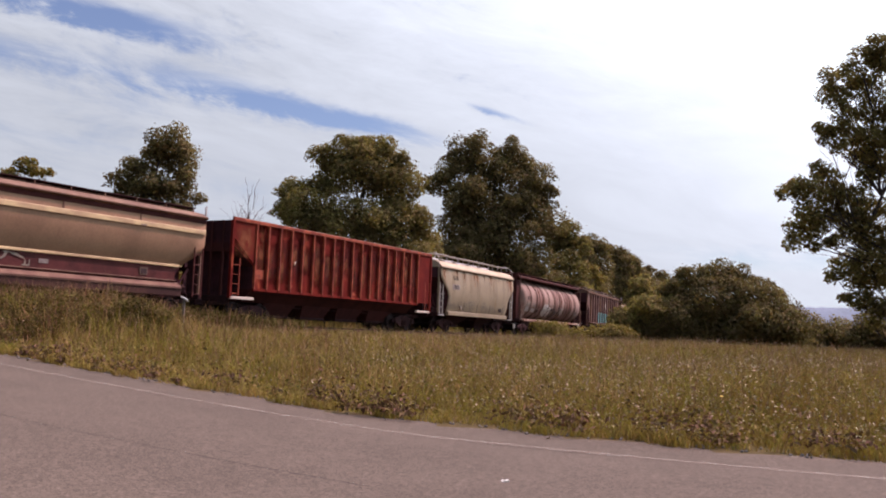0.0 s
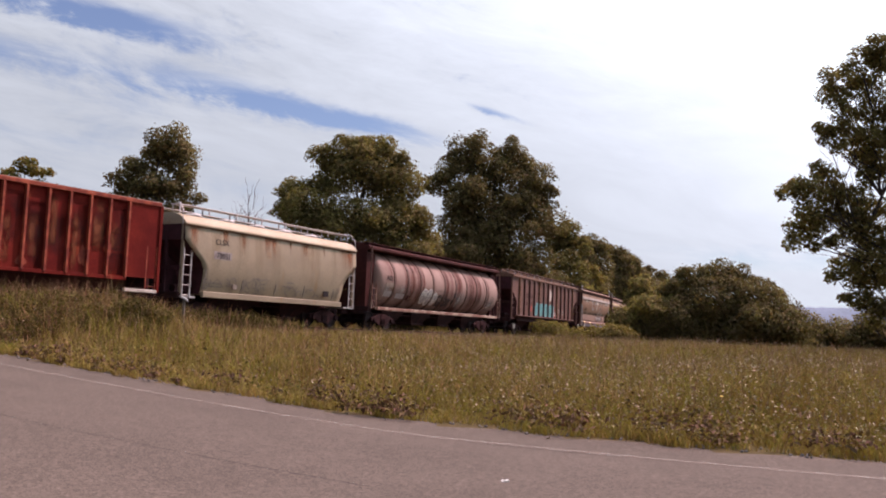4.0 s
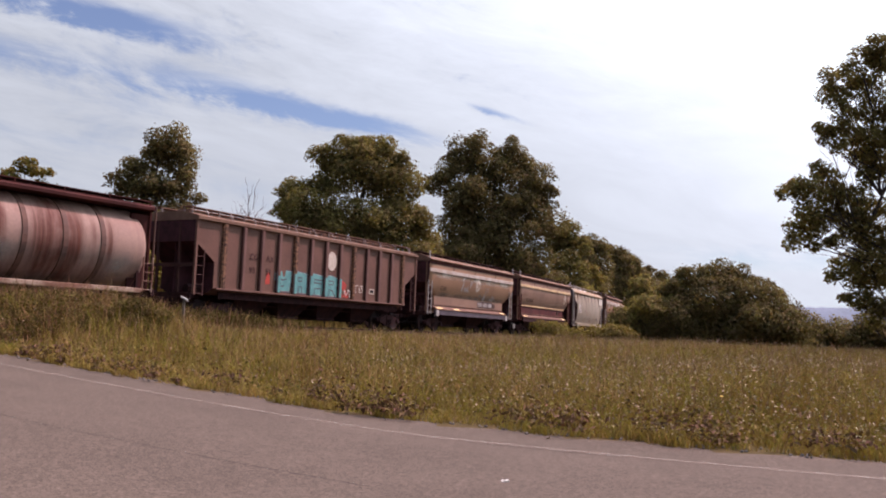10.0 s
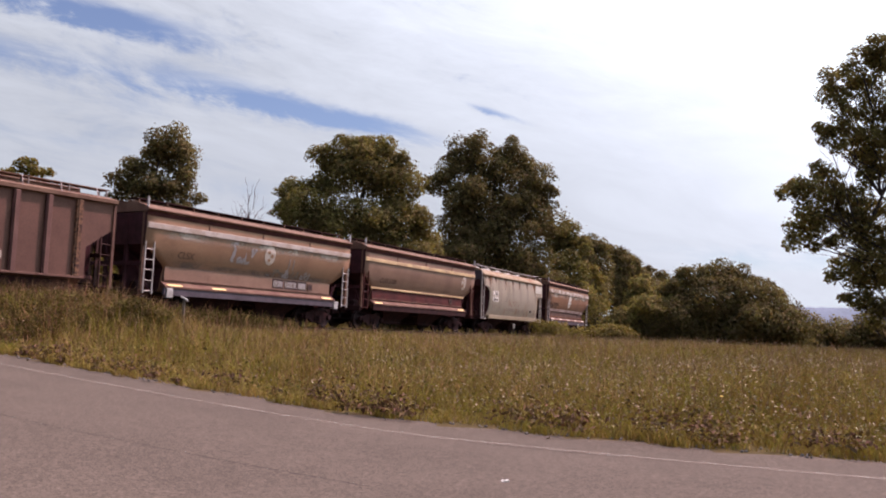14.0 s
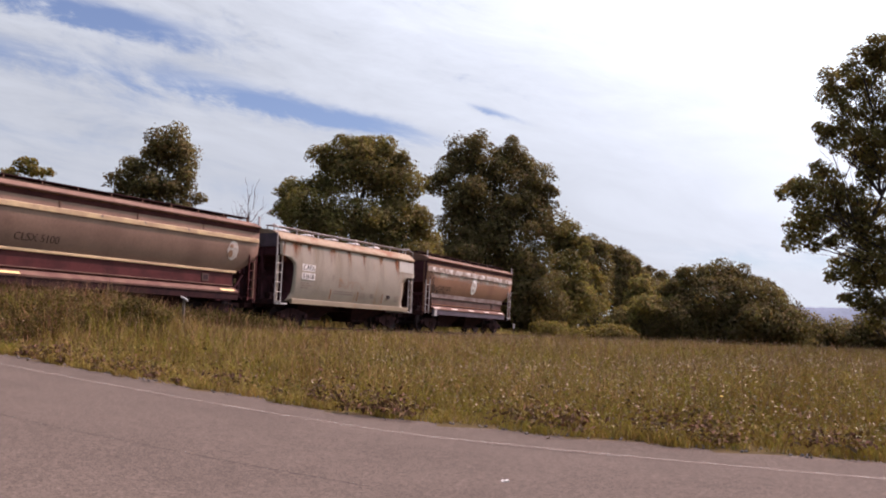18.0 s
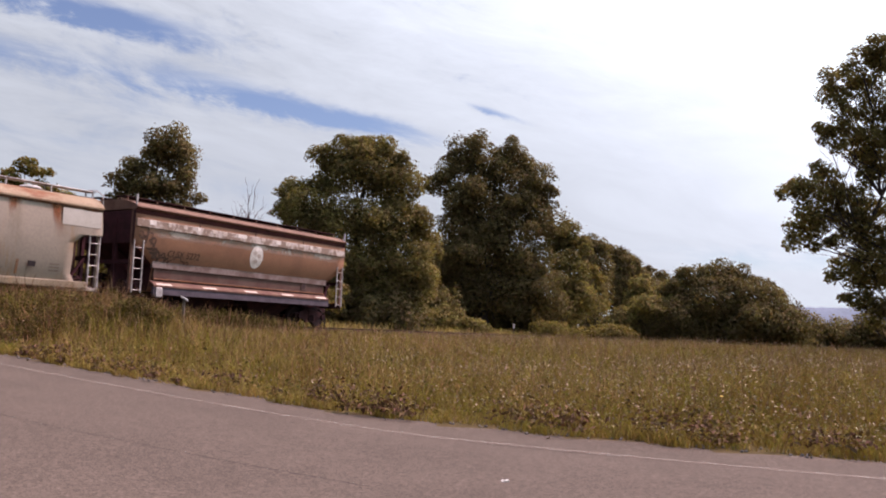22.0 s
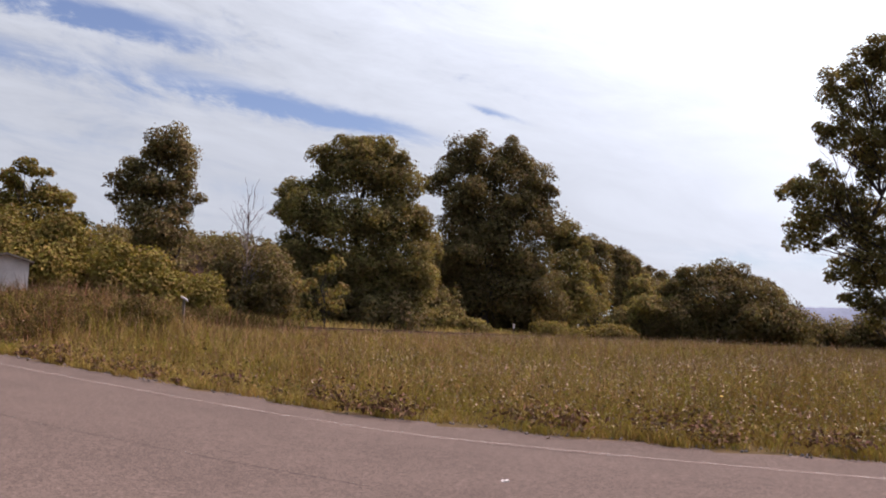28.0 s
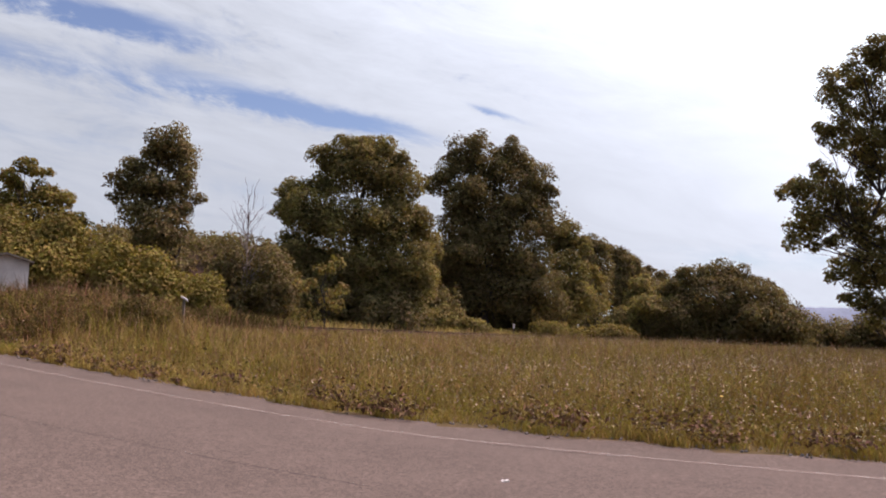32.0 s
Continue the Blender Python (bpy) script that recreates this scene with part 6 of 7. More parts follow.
def build_trees():
    # lobes of every crown: place, height and half sizes in metres
    tree("tree", "tall slender dark-leaved tree rising over shrubs", (-14.9, 46.0), [(0.3, -0.2, 9.8, 1.18, 1.09, 1.0), (0.9, 0.3, 8.8, 0.95, 0.92, 0.89), (-0.4, 0.6, 8.9, 0.84, 0.81, 0.78), (-1.3, -0.4, 8.4, 0.64, 0.59, 0.53), (-2.2, 0.1, 7.7, 0.77, 0.68, 0.59), (-1.3, -0.0, 7.0, 0.94, 0.85, 0.77), (0.3, -0.3, 7.3, 1.17, 1.06, 0.94), (1.3, 0.1, 7.7, 0.65, 0.68, 0.71), (1.9, 0.3, 7.0, 0.45, 0.36, 0.27), (-2.5, 0.2, 6.9, 0.35, 0.31, 0.27), (-0.3, -0.8, 5.8, 1.33, 1.1, 0.87), (1.1, -0.1, 6.2, 0.77, 0.71, 0.65), (0.4, -0.9, 4.8, 1.39, 1.1, 0.81), (-1.1, -0.1, 8.4, 0.59, 0.5, 0.41)],
         4.6, 0.17, LEAF_DARK, 11, 0.20, clumps=13, inner=0.28, stray=0.07)
    tree("tree", "young broad-leaved tree with a pointed top beside a shed", (-20.6, 44.0), [(-0.3, -0.4, 8.0, 0.47, 0.45, 0.42), (0.1, 0.1, 7.7, 0.62, 0.44, 0.25), (-1.0, -0.2, 7.3, 0.62, 0.55, 0.48), (-1.4, 0.3, 6.4, 0.91, 0.85, 0.8), (0.4, 0.4, 6.5, 0.91, 0.77, 0.63), (1.4, 0.1, 6.3, 0.62, 0.59, 0.56), (0.4, -0.6, 5.2, 1.61, 1.28, 0.95), (2.2, -0.3, 5.2, 0.73, 0.64, 0.56), (-2.1, -0.1, 5.5, 0.84, 0.98, 1.12), (-0.8, -0.2, 4.1, 1.12, 1.12, 1.12)],
         5.0, 0.20, LEAF_OLIVE, 12, 0.14, clumps=12, inner=0.3, stray=0.07)
    # broad maple and twin-topped maple behind the track
    tree("tree", "broad rounded maple with olive leaves behind the track", (-5.4, 58.5), [(-1.1, -0.1, 12.5, 1.42, 1.16, 0.9), (0.6, 0.0, 12.2, 1.35, 1.13, 0.9), (2.3, -0.5, 11.5, 0.82, 0.76, 0.71), (-2.2, 0.3, 11.5, 1.21, 1.13, 1.05), (-0.2, -0.6, 10.6, 2.08, 1.78, 1.49), (2.1, -0.4, 9.8, 1.71, 1.53, 1.34), (-3.2, 0.4, 9.8, 1.06, 0.98, 0.91), (-4.9, 0.5, 9.3, 0.98, 1.06, 1.13), (-5.2, 0.1, 8.2, 0.9, 0.9, 0.9), (-3.5, -1.1, 7.4, 1.77, 1.58, 1.4), (-0.7, -1.0, 7.5, 2.43, 2.06, 1.7), (2.4, -0.7, 7.5, 1.7, 1.63, 1.56), (3.9, -0.6, 7.6, 0.82, 0.93, 1.04), (4.3, 0.1, 6.0, 1.13, 1.09, 1.05), (2.3, -0.9, 5.0, 2.07, 1.81, 1.55), (-0.6, -1.1, 4.6, 2.43, 2.1, 1.76), (-3.6, -0.6, 4.8, 1.78, 1.71, 1.63), (-4.9, -0.3, 5.6, 0.82, 0.93, 1.05), (3.2, -0.5, 3.2, 2.08, 1.78, 1.49), (0.2, -0.6, 2.7, 2.45, 2.0, 1.56), (-3.0, -1.1, 2.6, 1.99, 1.77, 1.55)],
         6.0, 0.18, LEAF, 13, 0.34, clumps=14, clump_r=0.42, inner=0.30, stray=0.04, full=1.12)
    tree("tree", "tall twin-topped dark maple behind the track", (4.67, 80.0), [(-2.3, -0.1, 16.9, 1.84, 1.59, 1.33), (1.3, 0.3, 16.9, 1.85, 1.62, 1.39), (-4.1, 0.2, 15.6, 1.75, 1.49, 1.23), (-0.5, -0.2, 15.2, 1.94, 1.74, 1.53), (-5.2, -0.0, 13.9, 1.54, 1.28, 1.03), (3.1, -0.2, 15.0, 1.74, 1.69, 1.64), (4.2, 0.5, 13.3, 1.24, 1.34, 1.44), (-2.5, -1.0, 12.8, 2.33, 2.08, 1.82), (1.2, -0.6, 12.5, 2.34, 2.14, 1.93), (-3.0, -0.8, 10.3, 2.23, 2.08, 1.93), (0.6, -1.1, 9.6, 2.93, 2.58, 2.22), (4.0, -0.1, 10.3, 1.54, 1.74, 1.95), (-1.8, -0.6, 7.5, 2.95, 2.6, 2.24), (2.8, -0.9, 6.8, 2.43, 2.28, 2.13), (-3.8, 0.1, 6.4, 1.74, 2.1, 2.46), (0.3, -0.5, 4.5, 3.36, 2.9, 2.45), (4.4, -0.2, 4.4, 1.94, 2.1, 2.25), (-2.9, 0.2, 3.9, 1.95, 2.06, 2.16)],
         5.8, 0.23, LEAF_DARK, 14, 0.40, clumps=14, clump_r=0.42, inner=0.30, stray=0.05, full=1.10)
    # wooded edge that runs away beside the track
    tree("tree", "dark tree of the wood's edge along the track", (12.9, 93), [(0.0, -0.1, 11.4, 1.31, 1.25, 1.19), (-1.0, -0.1, 10.6, 0.95, 1.07, 1.19), (1.1, 0.3, 10.0, 1.56, 1.5, 1.44), (-0.0, -0.3, 7.4, 1.9, 2.02, 2.14), (0.9, 0.3, 4.4, 2.15, 2.27, 2.39)],
         6.0, 0.3, LEAF, 30, 0.26, clumps=13, inner=0.35, full=1.15)
    tree("tree", "dark tree of the wood's edge along the track", (21.4, 125), [(-0.9, -0.5, 13.7, 1.6, 1.36, 1.12), (0.8, -0.1, 13.0, 1.44, 1.28, 1.12), (-0.0, 0.2, 10.7, 2.57, 2.41, 2.25), (0.2, -0.1, 6.7, 2.88, 2.96, 3.04)],
         6.0, 0.36, LEAF_DARK, 31, 0.26, clumps=13, inner=0.35, full=1.15)
    tree("tree", "dark tree of the wood's edge along the track", (47.0, 235), [(-2.0, 0.5, 23.4, 2.72, 2.34, 1.96), (0.3, 0.1, 21.1, 2.56, 2.41, 2.26), (-0.3, -0.5, 16.0, 3.91, 3.91, 3.91), (0.0, 0.3, 10.1, 4.52, 4.68, 4.83)],
         6.0, 0.6, LEAF_DARK, 32, 0.26, clumps=13, inner=0.35, full=1.15)
    tree("tree", "dark tree of the wood's edge along the track", (52.5, 238), [(-1.1, 0.3, 20.3, 2.29, 2.06, 1.83), (0.0, -0.4, 15.7, 3.35, 3.5, 3.65), (-0.1, -0.0, 10.4, 3.97, 3.97, 3.97)],
         6.0, 0.6, LEAF_DARK, 33, 0.26, clumps=13, inner=0.35, full=1.15)
    tree("tree", "dark tree of the wood's edge along the track", (57.2, 242), [(-0.8, 0.6, 18.9, 2.02, 1.79, 1.55), (0.1, 0.4, 14.6, 2.95, 3.18, 3.42), (0.2, 0.1, 9.2, 3.41, 3.41, 3.41)],
         6.0, 0.6, LEAF_DARK, 34, 0.26, clumps=13, inner=0.35, full=1.15)
    tree("tree", "dark tree of the wood's edge along the track", (62.2, 246), [(-1.1, 0.4, 17.8, 2.05, 1.82, 1.58), (0.0, -0.2, 13.7, 2.68, 2.91, 3.15), (0.3, 0.5, 8.7, 3.16, 3.16, 3.16)],
         6.0, 0.6, LEAF_DARK, 35, 0.26, clumps=13, inner=0.35, full=1.15)
    tree("tree", "dark tree of the wood's edge along the track", (49.8, 236), [(-0.7, 0.2, 21.8, 2.27, 2.04, 1.82), (0.3, 0.3, 17.6, 3.03, 3.18, 3.33), (0.1, 0.3, 11.7, 3.63, 4.09, 4.54)],
         6.0, 0.6, LEAF_DARK, 37, 0.26, clumps=13, inner=0.35, full=1.15)
    tree("tree", "young tree hung with pale vines beside the track", (20.1, 115), [(-0.3, 0.1, 9.1, 1.11, 1.0, 0.89), (0.4, 0.3, 7.3, 0.96, 1.07, 1.18), (-0.6, -0.5, 5.3, 1.17, 1.25, 1.32), (-1.9, -0.5, 4.1, 1.32, 1.25, 1.17), (0.8, -0.3, 4.8, 1.03, 1.25, 1.47)],
         5.0, 0.30, LEAF_PALE, 36, 0.12, clumps=8)
    rnd = random.Random(21)
    for k, (x, y, top) in enumerate(((17.6, 77, 6.3), (18.8, 80, 6.2), (19.6, 78, 5.6), (21.6, 80, 5.2), (23.6, 81, 4.6))):
        lob = []
        for j in range(5):
            lob.append((rnd.uniform(-0.9, 0.9) * (0.5 + 0.2 * j), rnd.uniform(-0.7, 0.7), top * (0.86 - 0.16 * j), 1.1 + 0.2 * j, 1.1 + 0.2 * j, 0.9 + 0.1 * j))
        tree("tree", "low dark tree of the thicket along the track", (x, y), lob, 5.5, 0.28, LEAF_DARK if k % 2 else LEAF, 50 + k, 0.16, clumps=8)
    # tall tree standing in the field
    tree("tree", "tall open-crowned tree standing alone in the field", (22.0, 42.0), [(-1.2, -0.1, 15.5, 0.43, 0.4, 0.38), (-1.7, 0.2, 14.8, 0.59, 0.54, 0.49), (-0.9, 0.4, 14.5, 0.65, 0.68, 0.71), (-3.8, -0.4, 13.5, 0.45, 0.41, 0.37), (-2.6, 0.1, 13.9, 0.65, 0.57, 0.49), (-3.2, 0.1, 12.8, 0.65, 0.62, 0.59), (-1.8, 0.5, 13.4, 0.71, 0.68, 0.65), (-3.2, -0.5, 11.8, 0.53, 0.53, 0.53), (-1.4, 0.1, 12.2, 0.81, 0.78, 0.76), (-3.6, -0.0, 11.1, 0.54, 0.46, 0.38), (-4.2, -0.2, 11.1, 0.27, 0.25, 0.24), (-3.9, -0.0, 10.6, 0.27, 0.24, 0.22), (-2.8, -0.3, 10.9, 0.69, 0.61, 0.53), (-1.8, -0.5, 10.7, 0.75, 0.75, 0.75), (-3.4, -0.6, 10.1, 0.4, 0.35, 0.29), (-1.7, 0.5, 9.8, 0.65, 0.57, 0.49), (-1.1, -0.1, 9.9, 0.7, 0.73, 0.75), (-1.5, -0.0, 8.8, 0.59, 0.59, 0.59), (-5.9, 0.1, 7.9, 0.27, 0.26, 0.24), (-5.5, -0.1, 8.1, 0.43, 0.39, 0.35), (-4.9, -0.1, 8.3, 0.54, 0.48, 0.43), (-4.2, -0.3, 9.0, 0.48, 0.43, 0.37), (-3.4, 0.5, 8.8, 0.54, 0.49, 0.44), (-4.4, -0.2, 7.8, 0.75, 0.67, 0.59), (-3.3, 0.2, 8.0, 0.76, 0.68, 0.6), (-2.4, 0.3, 7.9, 0.6, 0.54, 0.49), (-4.7, -0.4, 6.9, 0.64, 0.59, 0.53), (-5.4, 0.1, 6.3, 0.27, 0.26, 0.24), (-5.3, 0.1, 5.6, 0.38, 0.4, 0.43), (-4.5, 0.5, 6.2, 0.65, 0.6, 0.54), (-3.7, 0.2, 6.8, 0.7, 0.62, 0.54), (-2.7, 0.5, 7.0, 0.71, 0.63, 0.54), (-2.1, 0.1, 6.8, 0.54, 0.51, 0.49), (-4.2, 0.4, 5.5, 0.38, 0.33, 0.27), (-3.4, -0.1, 5.7, 0.48, 0.4, 0.32), (-2.5, 0.3, 6.1, 0.65, 0.6, 0.54), (-1.3, 0.6, 7.4, 0.66, 0.63, 0.6), (-1.6, 0.1, 6.1, 0.81, 0.76, 0.7), (-3.1, 0.5, 4.1, 0.44, 0.37, 0.3), (-2.5, 0.6, 4.7, 0.65, 0.57, 0.49), (-1.7, 0.1, 5.0, 0.81, 0.73, 0.65), (-2.3, 0.4, 3.9, 0.65, 0.54, 0.43), (-1.2, 0.4, 4.0, 0.76, 0.71, 0.65), (-2.8, 0.1, 3.0, 0.38, 0.3, 0.22), (-2.0, -0.0, 3.0, 0.59, 0.48, 0.38), (-1.2, 0.3, 2.6, 0.6, 0.57, 0.54), (-1.3, 0.5, 1.8, 0.38, 0.35, 0.33), (-0.3, -0.6, 14.3, 1.17, 1.17, 1.17), (-0.2, -1.0, 11.7, 1.42, 1.37, 1.32), (0.1, -1.0, 9.3, 1.31, 1.29, 1.26), (-0.1, -0.6, 6.9, 1.43, 1.33, 1.22), (-0.6, -1.0, 4.6, 1.31, 1.21, 1.1), (1.3, -0.3, 10.8, 1.07, 1.12, 1.18), (1.0, -1.1, 7.7, 1.15, 1.18, 1.2), (-0.1, -0.4, 2.7, 1.07, 0.93, 0.8)],
         4.2, 0.155, LEAF, 15, 0.14, fork=0.72, clumps=14, clump_r=0.46, inner=0.18, stray=0.15, full=1.14)
    # sapling and dead tree
    tree("sapling", "young pale-leaved sapling at the edge of the trees", (-6.05, 46.8), [(0.5, 0, 4.0, 0.5, 0.5, 0.30), (-0.3, 0, 3.6, 0.6, 0.5, 0.3), (-0.9, 0, 2.7, 0.8, 0.5, 0.3), (0.7, 0, 2.5, 0.7, 0.5, 0.3), (-0.2, 0, 1.8, 1.1, 0.6, 0.4), (-0.9, 0, 1.2, 0.8, 0.6, 0.35)], 1.7, 0.20, LEAF_PALE, 16, 0.06, clumps=5, clump_r=0.55, stray=0.15)
    dead_tree((-10.9, 48.5))
    # thicket between the sheds and the maple
    z1 = lambda f: 5.6 - 2.0 * f + 0.4 * math.sin(f * 9)
    shrub("dense leafy thicket of sumac and vines beyond the track", (-16.0, 40.5), lobe_row(-4.5, 3.4, z1, 1.2, 6, 41), 15000, 0.24, LEAF_OLIVE, 42)
    shrub("leafy shrubs beside a weathered shed", (-19.2, 39.5), lobe_row(-3.0, 2.0, lambda f: 5.6 + 0.5 * math.sin(f * 7), 1.2, 5, 43), 11000, 0.24, LEAF_OLIVE, 44)
    shrub("pale sumac bushes beyond the track", (-11.6, 42.0), lobe_row(-2.2, 1.4, lambda f: 3.8 - 1.2 * f, 1.0, 4, 45), 7000, 0.22, LEAF_OLIVE, 46)
    shrub("shaded brush below the dead tree", (-9.6, 49.5), lobe_row(-2.6, 0.9, lambda f: 5.3 + 0.4 * math.sin(f * 11), 1.1, 5, 47), 8500, 0.26, LEAF_DARK, 48)
    shrub("dark undergrowth below the maples", (-4.0, 57.0), lobe_row(-5.4, 2.0, lambda f: 3.4 + 0.6 * math.sin(f * 8), 1.3, 7, 49), 13000, 0.28, LEAF_DARK, 50)
    shrub("low leafy bush at the foot of the trees", (0.6, 67.5), lobe_row(-2.4, 2.4, lambda f: 2.2 + 0.5 * math.sin(f * 5), 1.0, 5, 51), 6000, 0.27, LEAF, 52)
    shrub("leafy brush filling the gap between the maples", (-1.2, 70.0), lobe_row(-2.5, 1.8, lambda f: 5.0 - 0.8 * f, 1.5, 4, 65), 5000, 0.30, LEAF_DARK, 66)
    shrub("tall shaded brush behind the twin-topped maple", (2.6, 87.0), lobe_row(-5.0, 5.0, lambda f: 10.0 + 0.6 * math.sin(f * 9), 1.9, 6, 67), 11000, 0.40, LEAF_DARK, 68)
    shrub("dark undergrowth along the wood", (5.5, 82.0), lobe_row(-4.0, 3.0, lambda f: 3.6 + 0.5 * math.sin(f * 6), 1.4, 7, 53), 8000, 0.34, LEAF_DARK, 54)
    shrub("dark brush at the foot of the wood", (12.3, 99.0), lobe_row(-3.0, 2.6, lambda f: 5.0 + 0.7 * math.sin(f * 8), 1.5, 5, 71), 5000, 0.40, LEAF_DARK, 72)
    shrub("dark brush at the foot of the wood", (20.4, 126.0), lobe_row(-3.4, 1.8, lambda f: 5.5 + 0.7 * math.sin(f * 7), 1.7, 4, 73), 4000, 0.46, LEAF_DARK, 74)
    shrub("vine-hung bushes beside the track", (17.8, 76.5), lobe_row(-1.6, 4.0, lambda f: 3.8 - 1.0 * f, 1.2, 5, 55), 6000, 0.32, LEAF, 56)
    # big bushes standing in the field before the line
    shrub("large rounded bush at the field's edge", (18.6, 62.0), [(0.8, -0.3, 5.2, 1.5, 1.2, 1.1), (-1.0, -0.1, 4.8, 1.5, 1.1, 1.0), (2.7, 0.5, 4.8, 1.5, 1.1, 1.0), (4.3, -0.6, 4.0, 1.1, 0.9, 0.85), (-2.2, -0.1, 4.2, 1.2, 0.9, 0.8), (0.3, -1.0, 3.4, 2.4, 1.8, 1.5),
        (3.0, -1.0, 3.0, 2.1, 1.6, 1.4), (-1.8, -1.1, 2.7, 2.0, 1.6, 1.4), (5.6, 0.4, 2.6, 1.4, 1.1, 1.1), (-3.4, -0.3, 2.4, 1.6, 1.3, 1.2), (0.0, -0.8, 1.2, 3.0, 1.8, 1.2), (3.4, -0.6, 1.1, 2.6, 1.6, 1.2), (-2.6, -0.4, 1.1, 2.4, 1.5, 1.2), (1.8, -0.9, 1.9, 2.0, 1.3, 1.2), (5.8, 0, 1.0, 1.6, 1.2, 1.1)], 24000, 0.25, LEAF_DARK, 57)
    shrub("pale-tipped bush in front of the larger one", (21.8, 60.0), [(0, 0, 2.5, 1.9, 1.6, 1.3), (1.4, 0, 1.8, 1.8, 1.5, 1.4), (-1.3, 0, 1.6, 1.6, 1.4, 1.3)], 6000, 0.28, LEAF_DARK, 58)
    shrub("sumac bush hiding the bend of the track", (14.0, 61.5), [(0.2, 0, 2.3, 1.6, 1.5, 1.1), (-1.1, 0, 1.5, 1.4, 1.3, 1.1), (1.5, 0.2, 2.6, 1.4, 1.3, 1.2)], 5500, 0.28, LEAF, 59)
    shrub("low hedge along the far edge of the field", (33.0, 74.0), lobe_row(-7.0, 8.0, lambda f: 3.0 + 0.5 * math.sin(f * 13), 1.5, 9, 60), 9000, 0.36, LEAF_DARK, 61)
    shrub("low brush before the track", (9.6, 58.0), lobe_row(-3.2, 3.0, lambda f: 1.35 + 0.3 * math.sin(f * 9), 0.8, 6, 62), 4200, 0.22, LEAF_PALE, 63)
    shrub("low leafy weed bush in tall grass near the marker post", (-7.25, 20.6), [(0.1, 0, 0.66, 0.45, 0.4, 0.28), (0.6, 0, 0.52, 0.40, 0.35, 0.26), (-0.4, 0, 0.52, 0.42, 0.4, 0.26), (-0.9, 0.1, 0.40, 0.40, 0.35, 0.24), (0.1, -0.1, 0.3, 0.8, 0.4, 0.25)], 3600, 0.085, RANK, 64, "bush", "weed_bush")


def dead_tree(base):
    rnd = random.Random(77)
    t = tagged(new("dead_tree"), "bare leafless dead tree with thin upright branches", "tree")
    t.location = (*base, float(ground_z(*base)))
    bm = bmesh.new()
    pts = limb(bm, (0, 0, -0.2), (0.15, 0, 6.7), 0.075, 0.014, rnd, 9, 0.02)
    bmesh.ops.recalc_face_normals(bm, faces=bm.faces[:])
    part("trunk", bm, DEAD, t)
    for k in range(26):
        bm = bmesh.new()
        q = pts[3 + k % 6]
        a = rnd.uniform(0, math.tau)
        up = rnd.uniform(0.7, 2.1)
        tip = q + Vector((math.cos(a) * rnd.uniform(0.5, 1.4), math.sin(a) * 0.7, up))
        ps = limb(bm, q, tip, 0.030, 0.009, rnd, 4, 0.08)
        for j in range(4):
            w = ps[1 + j % 4]
            limb(bm, w, w + Vector((rnd.gauss(0, 0.35), rnd.gauss(0, 0.3), rnd.uniform(0.3, 0.9))), 0.011, 0.005, rnd, 3, 0.1)
        bmesh.ops.recalc_face_normals(bm, faces=bm.faces[:])
        part("branch", bm, DEAD, t)


def blades(name, n, pick, height, width, mat, seed, lean=0.35, label="", category="grass"):
    """Grass: each blade a bent strip of three triangles."""
    rng = np.random.default_rng(seed)
    x, y, scale = pick(rng, n)
    n = len(x)
    z = ground_z(x, y) - 0.02
    a = rng.uniform(0, math.tau, n)
    h = height * rng.uniform(0.45, 1.25, n) * scale
    w = width * rng.uniform(0.6, 1.4, n) * np.clip(np.hypot(x, y) / 16.0, 0.7, 2.2)
    b = rng.uniform(0, math.tau, n)
    bend = h * lean * rng.uniform(0.2, 1.5, n)
    dx, dy = np.cos(a) * w / 2, np.sin(a) * w / 2
    bx, by = np.cos(b) * bend, np.sin(b) * bend
    v = np.empty((n, 5, 3))
    v[:, 0] = np.stack((x - dx, y - dy, z), -1)
    v[:, 1] = np.stack((x + dx, y + dy, z), -1)
    v[:, 2] = np.stack((x + dx * 0.8 + bx * 0.35, y + dy * 0.8 + by * 0.35, z + h * 0.6), -1)
    v[:, 3] = np.stack((x - dx * 0.8 + bx * 0.35, y - dy * 0.8 + by * 0.35, z + h * 0.6), -1)
    v[:, 4] = np.stack((x + bx, y + by, z + h), -1)
    i = np.arange(n)[:, None] * 5
    f = np.concatenate((i + np.array([[0, 1, 2]]), i + np.array([[0, 2, 3]]), i + np.array([[3, 2, 4]])), 0)
    ob = new(name, fast_mesh(name, v.reshape(-1, 3), f, mat))
    return tagged(ob, label, category, kind="stuff")


def bank(x, y):
    """Taller growth on the bank beside the climbing road."""
    return 1 + 1.05 * np.exp(-(((x + 10.8) / 3.5) ** 2 + ((y - 22.0) / 4.5) ** 2))


def patchy(x, y, f=0.35, seed=0.0):
    return 0.5 + 0.25 * (np.sin(x * f * 2.1 + seed) * np.cos(y * f * 1.7 + seed * 2) + np.sin(x * f * 0.9 - y * f * 1.3 + seed * 3) + 0.8 * np.sin(x * f * 3.7 + y * f * 3.1 + seed))


def wave(x):
    """How the grass creeps in and out along the road."""
    return 0.20 * np.sin(1.7 * x + 1) + 0.14 * np.sin(4.1 * x + 0.4) + 0.10 * np.sin(9.7 * x)


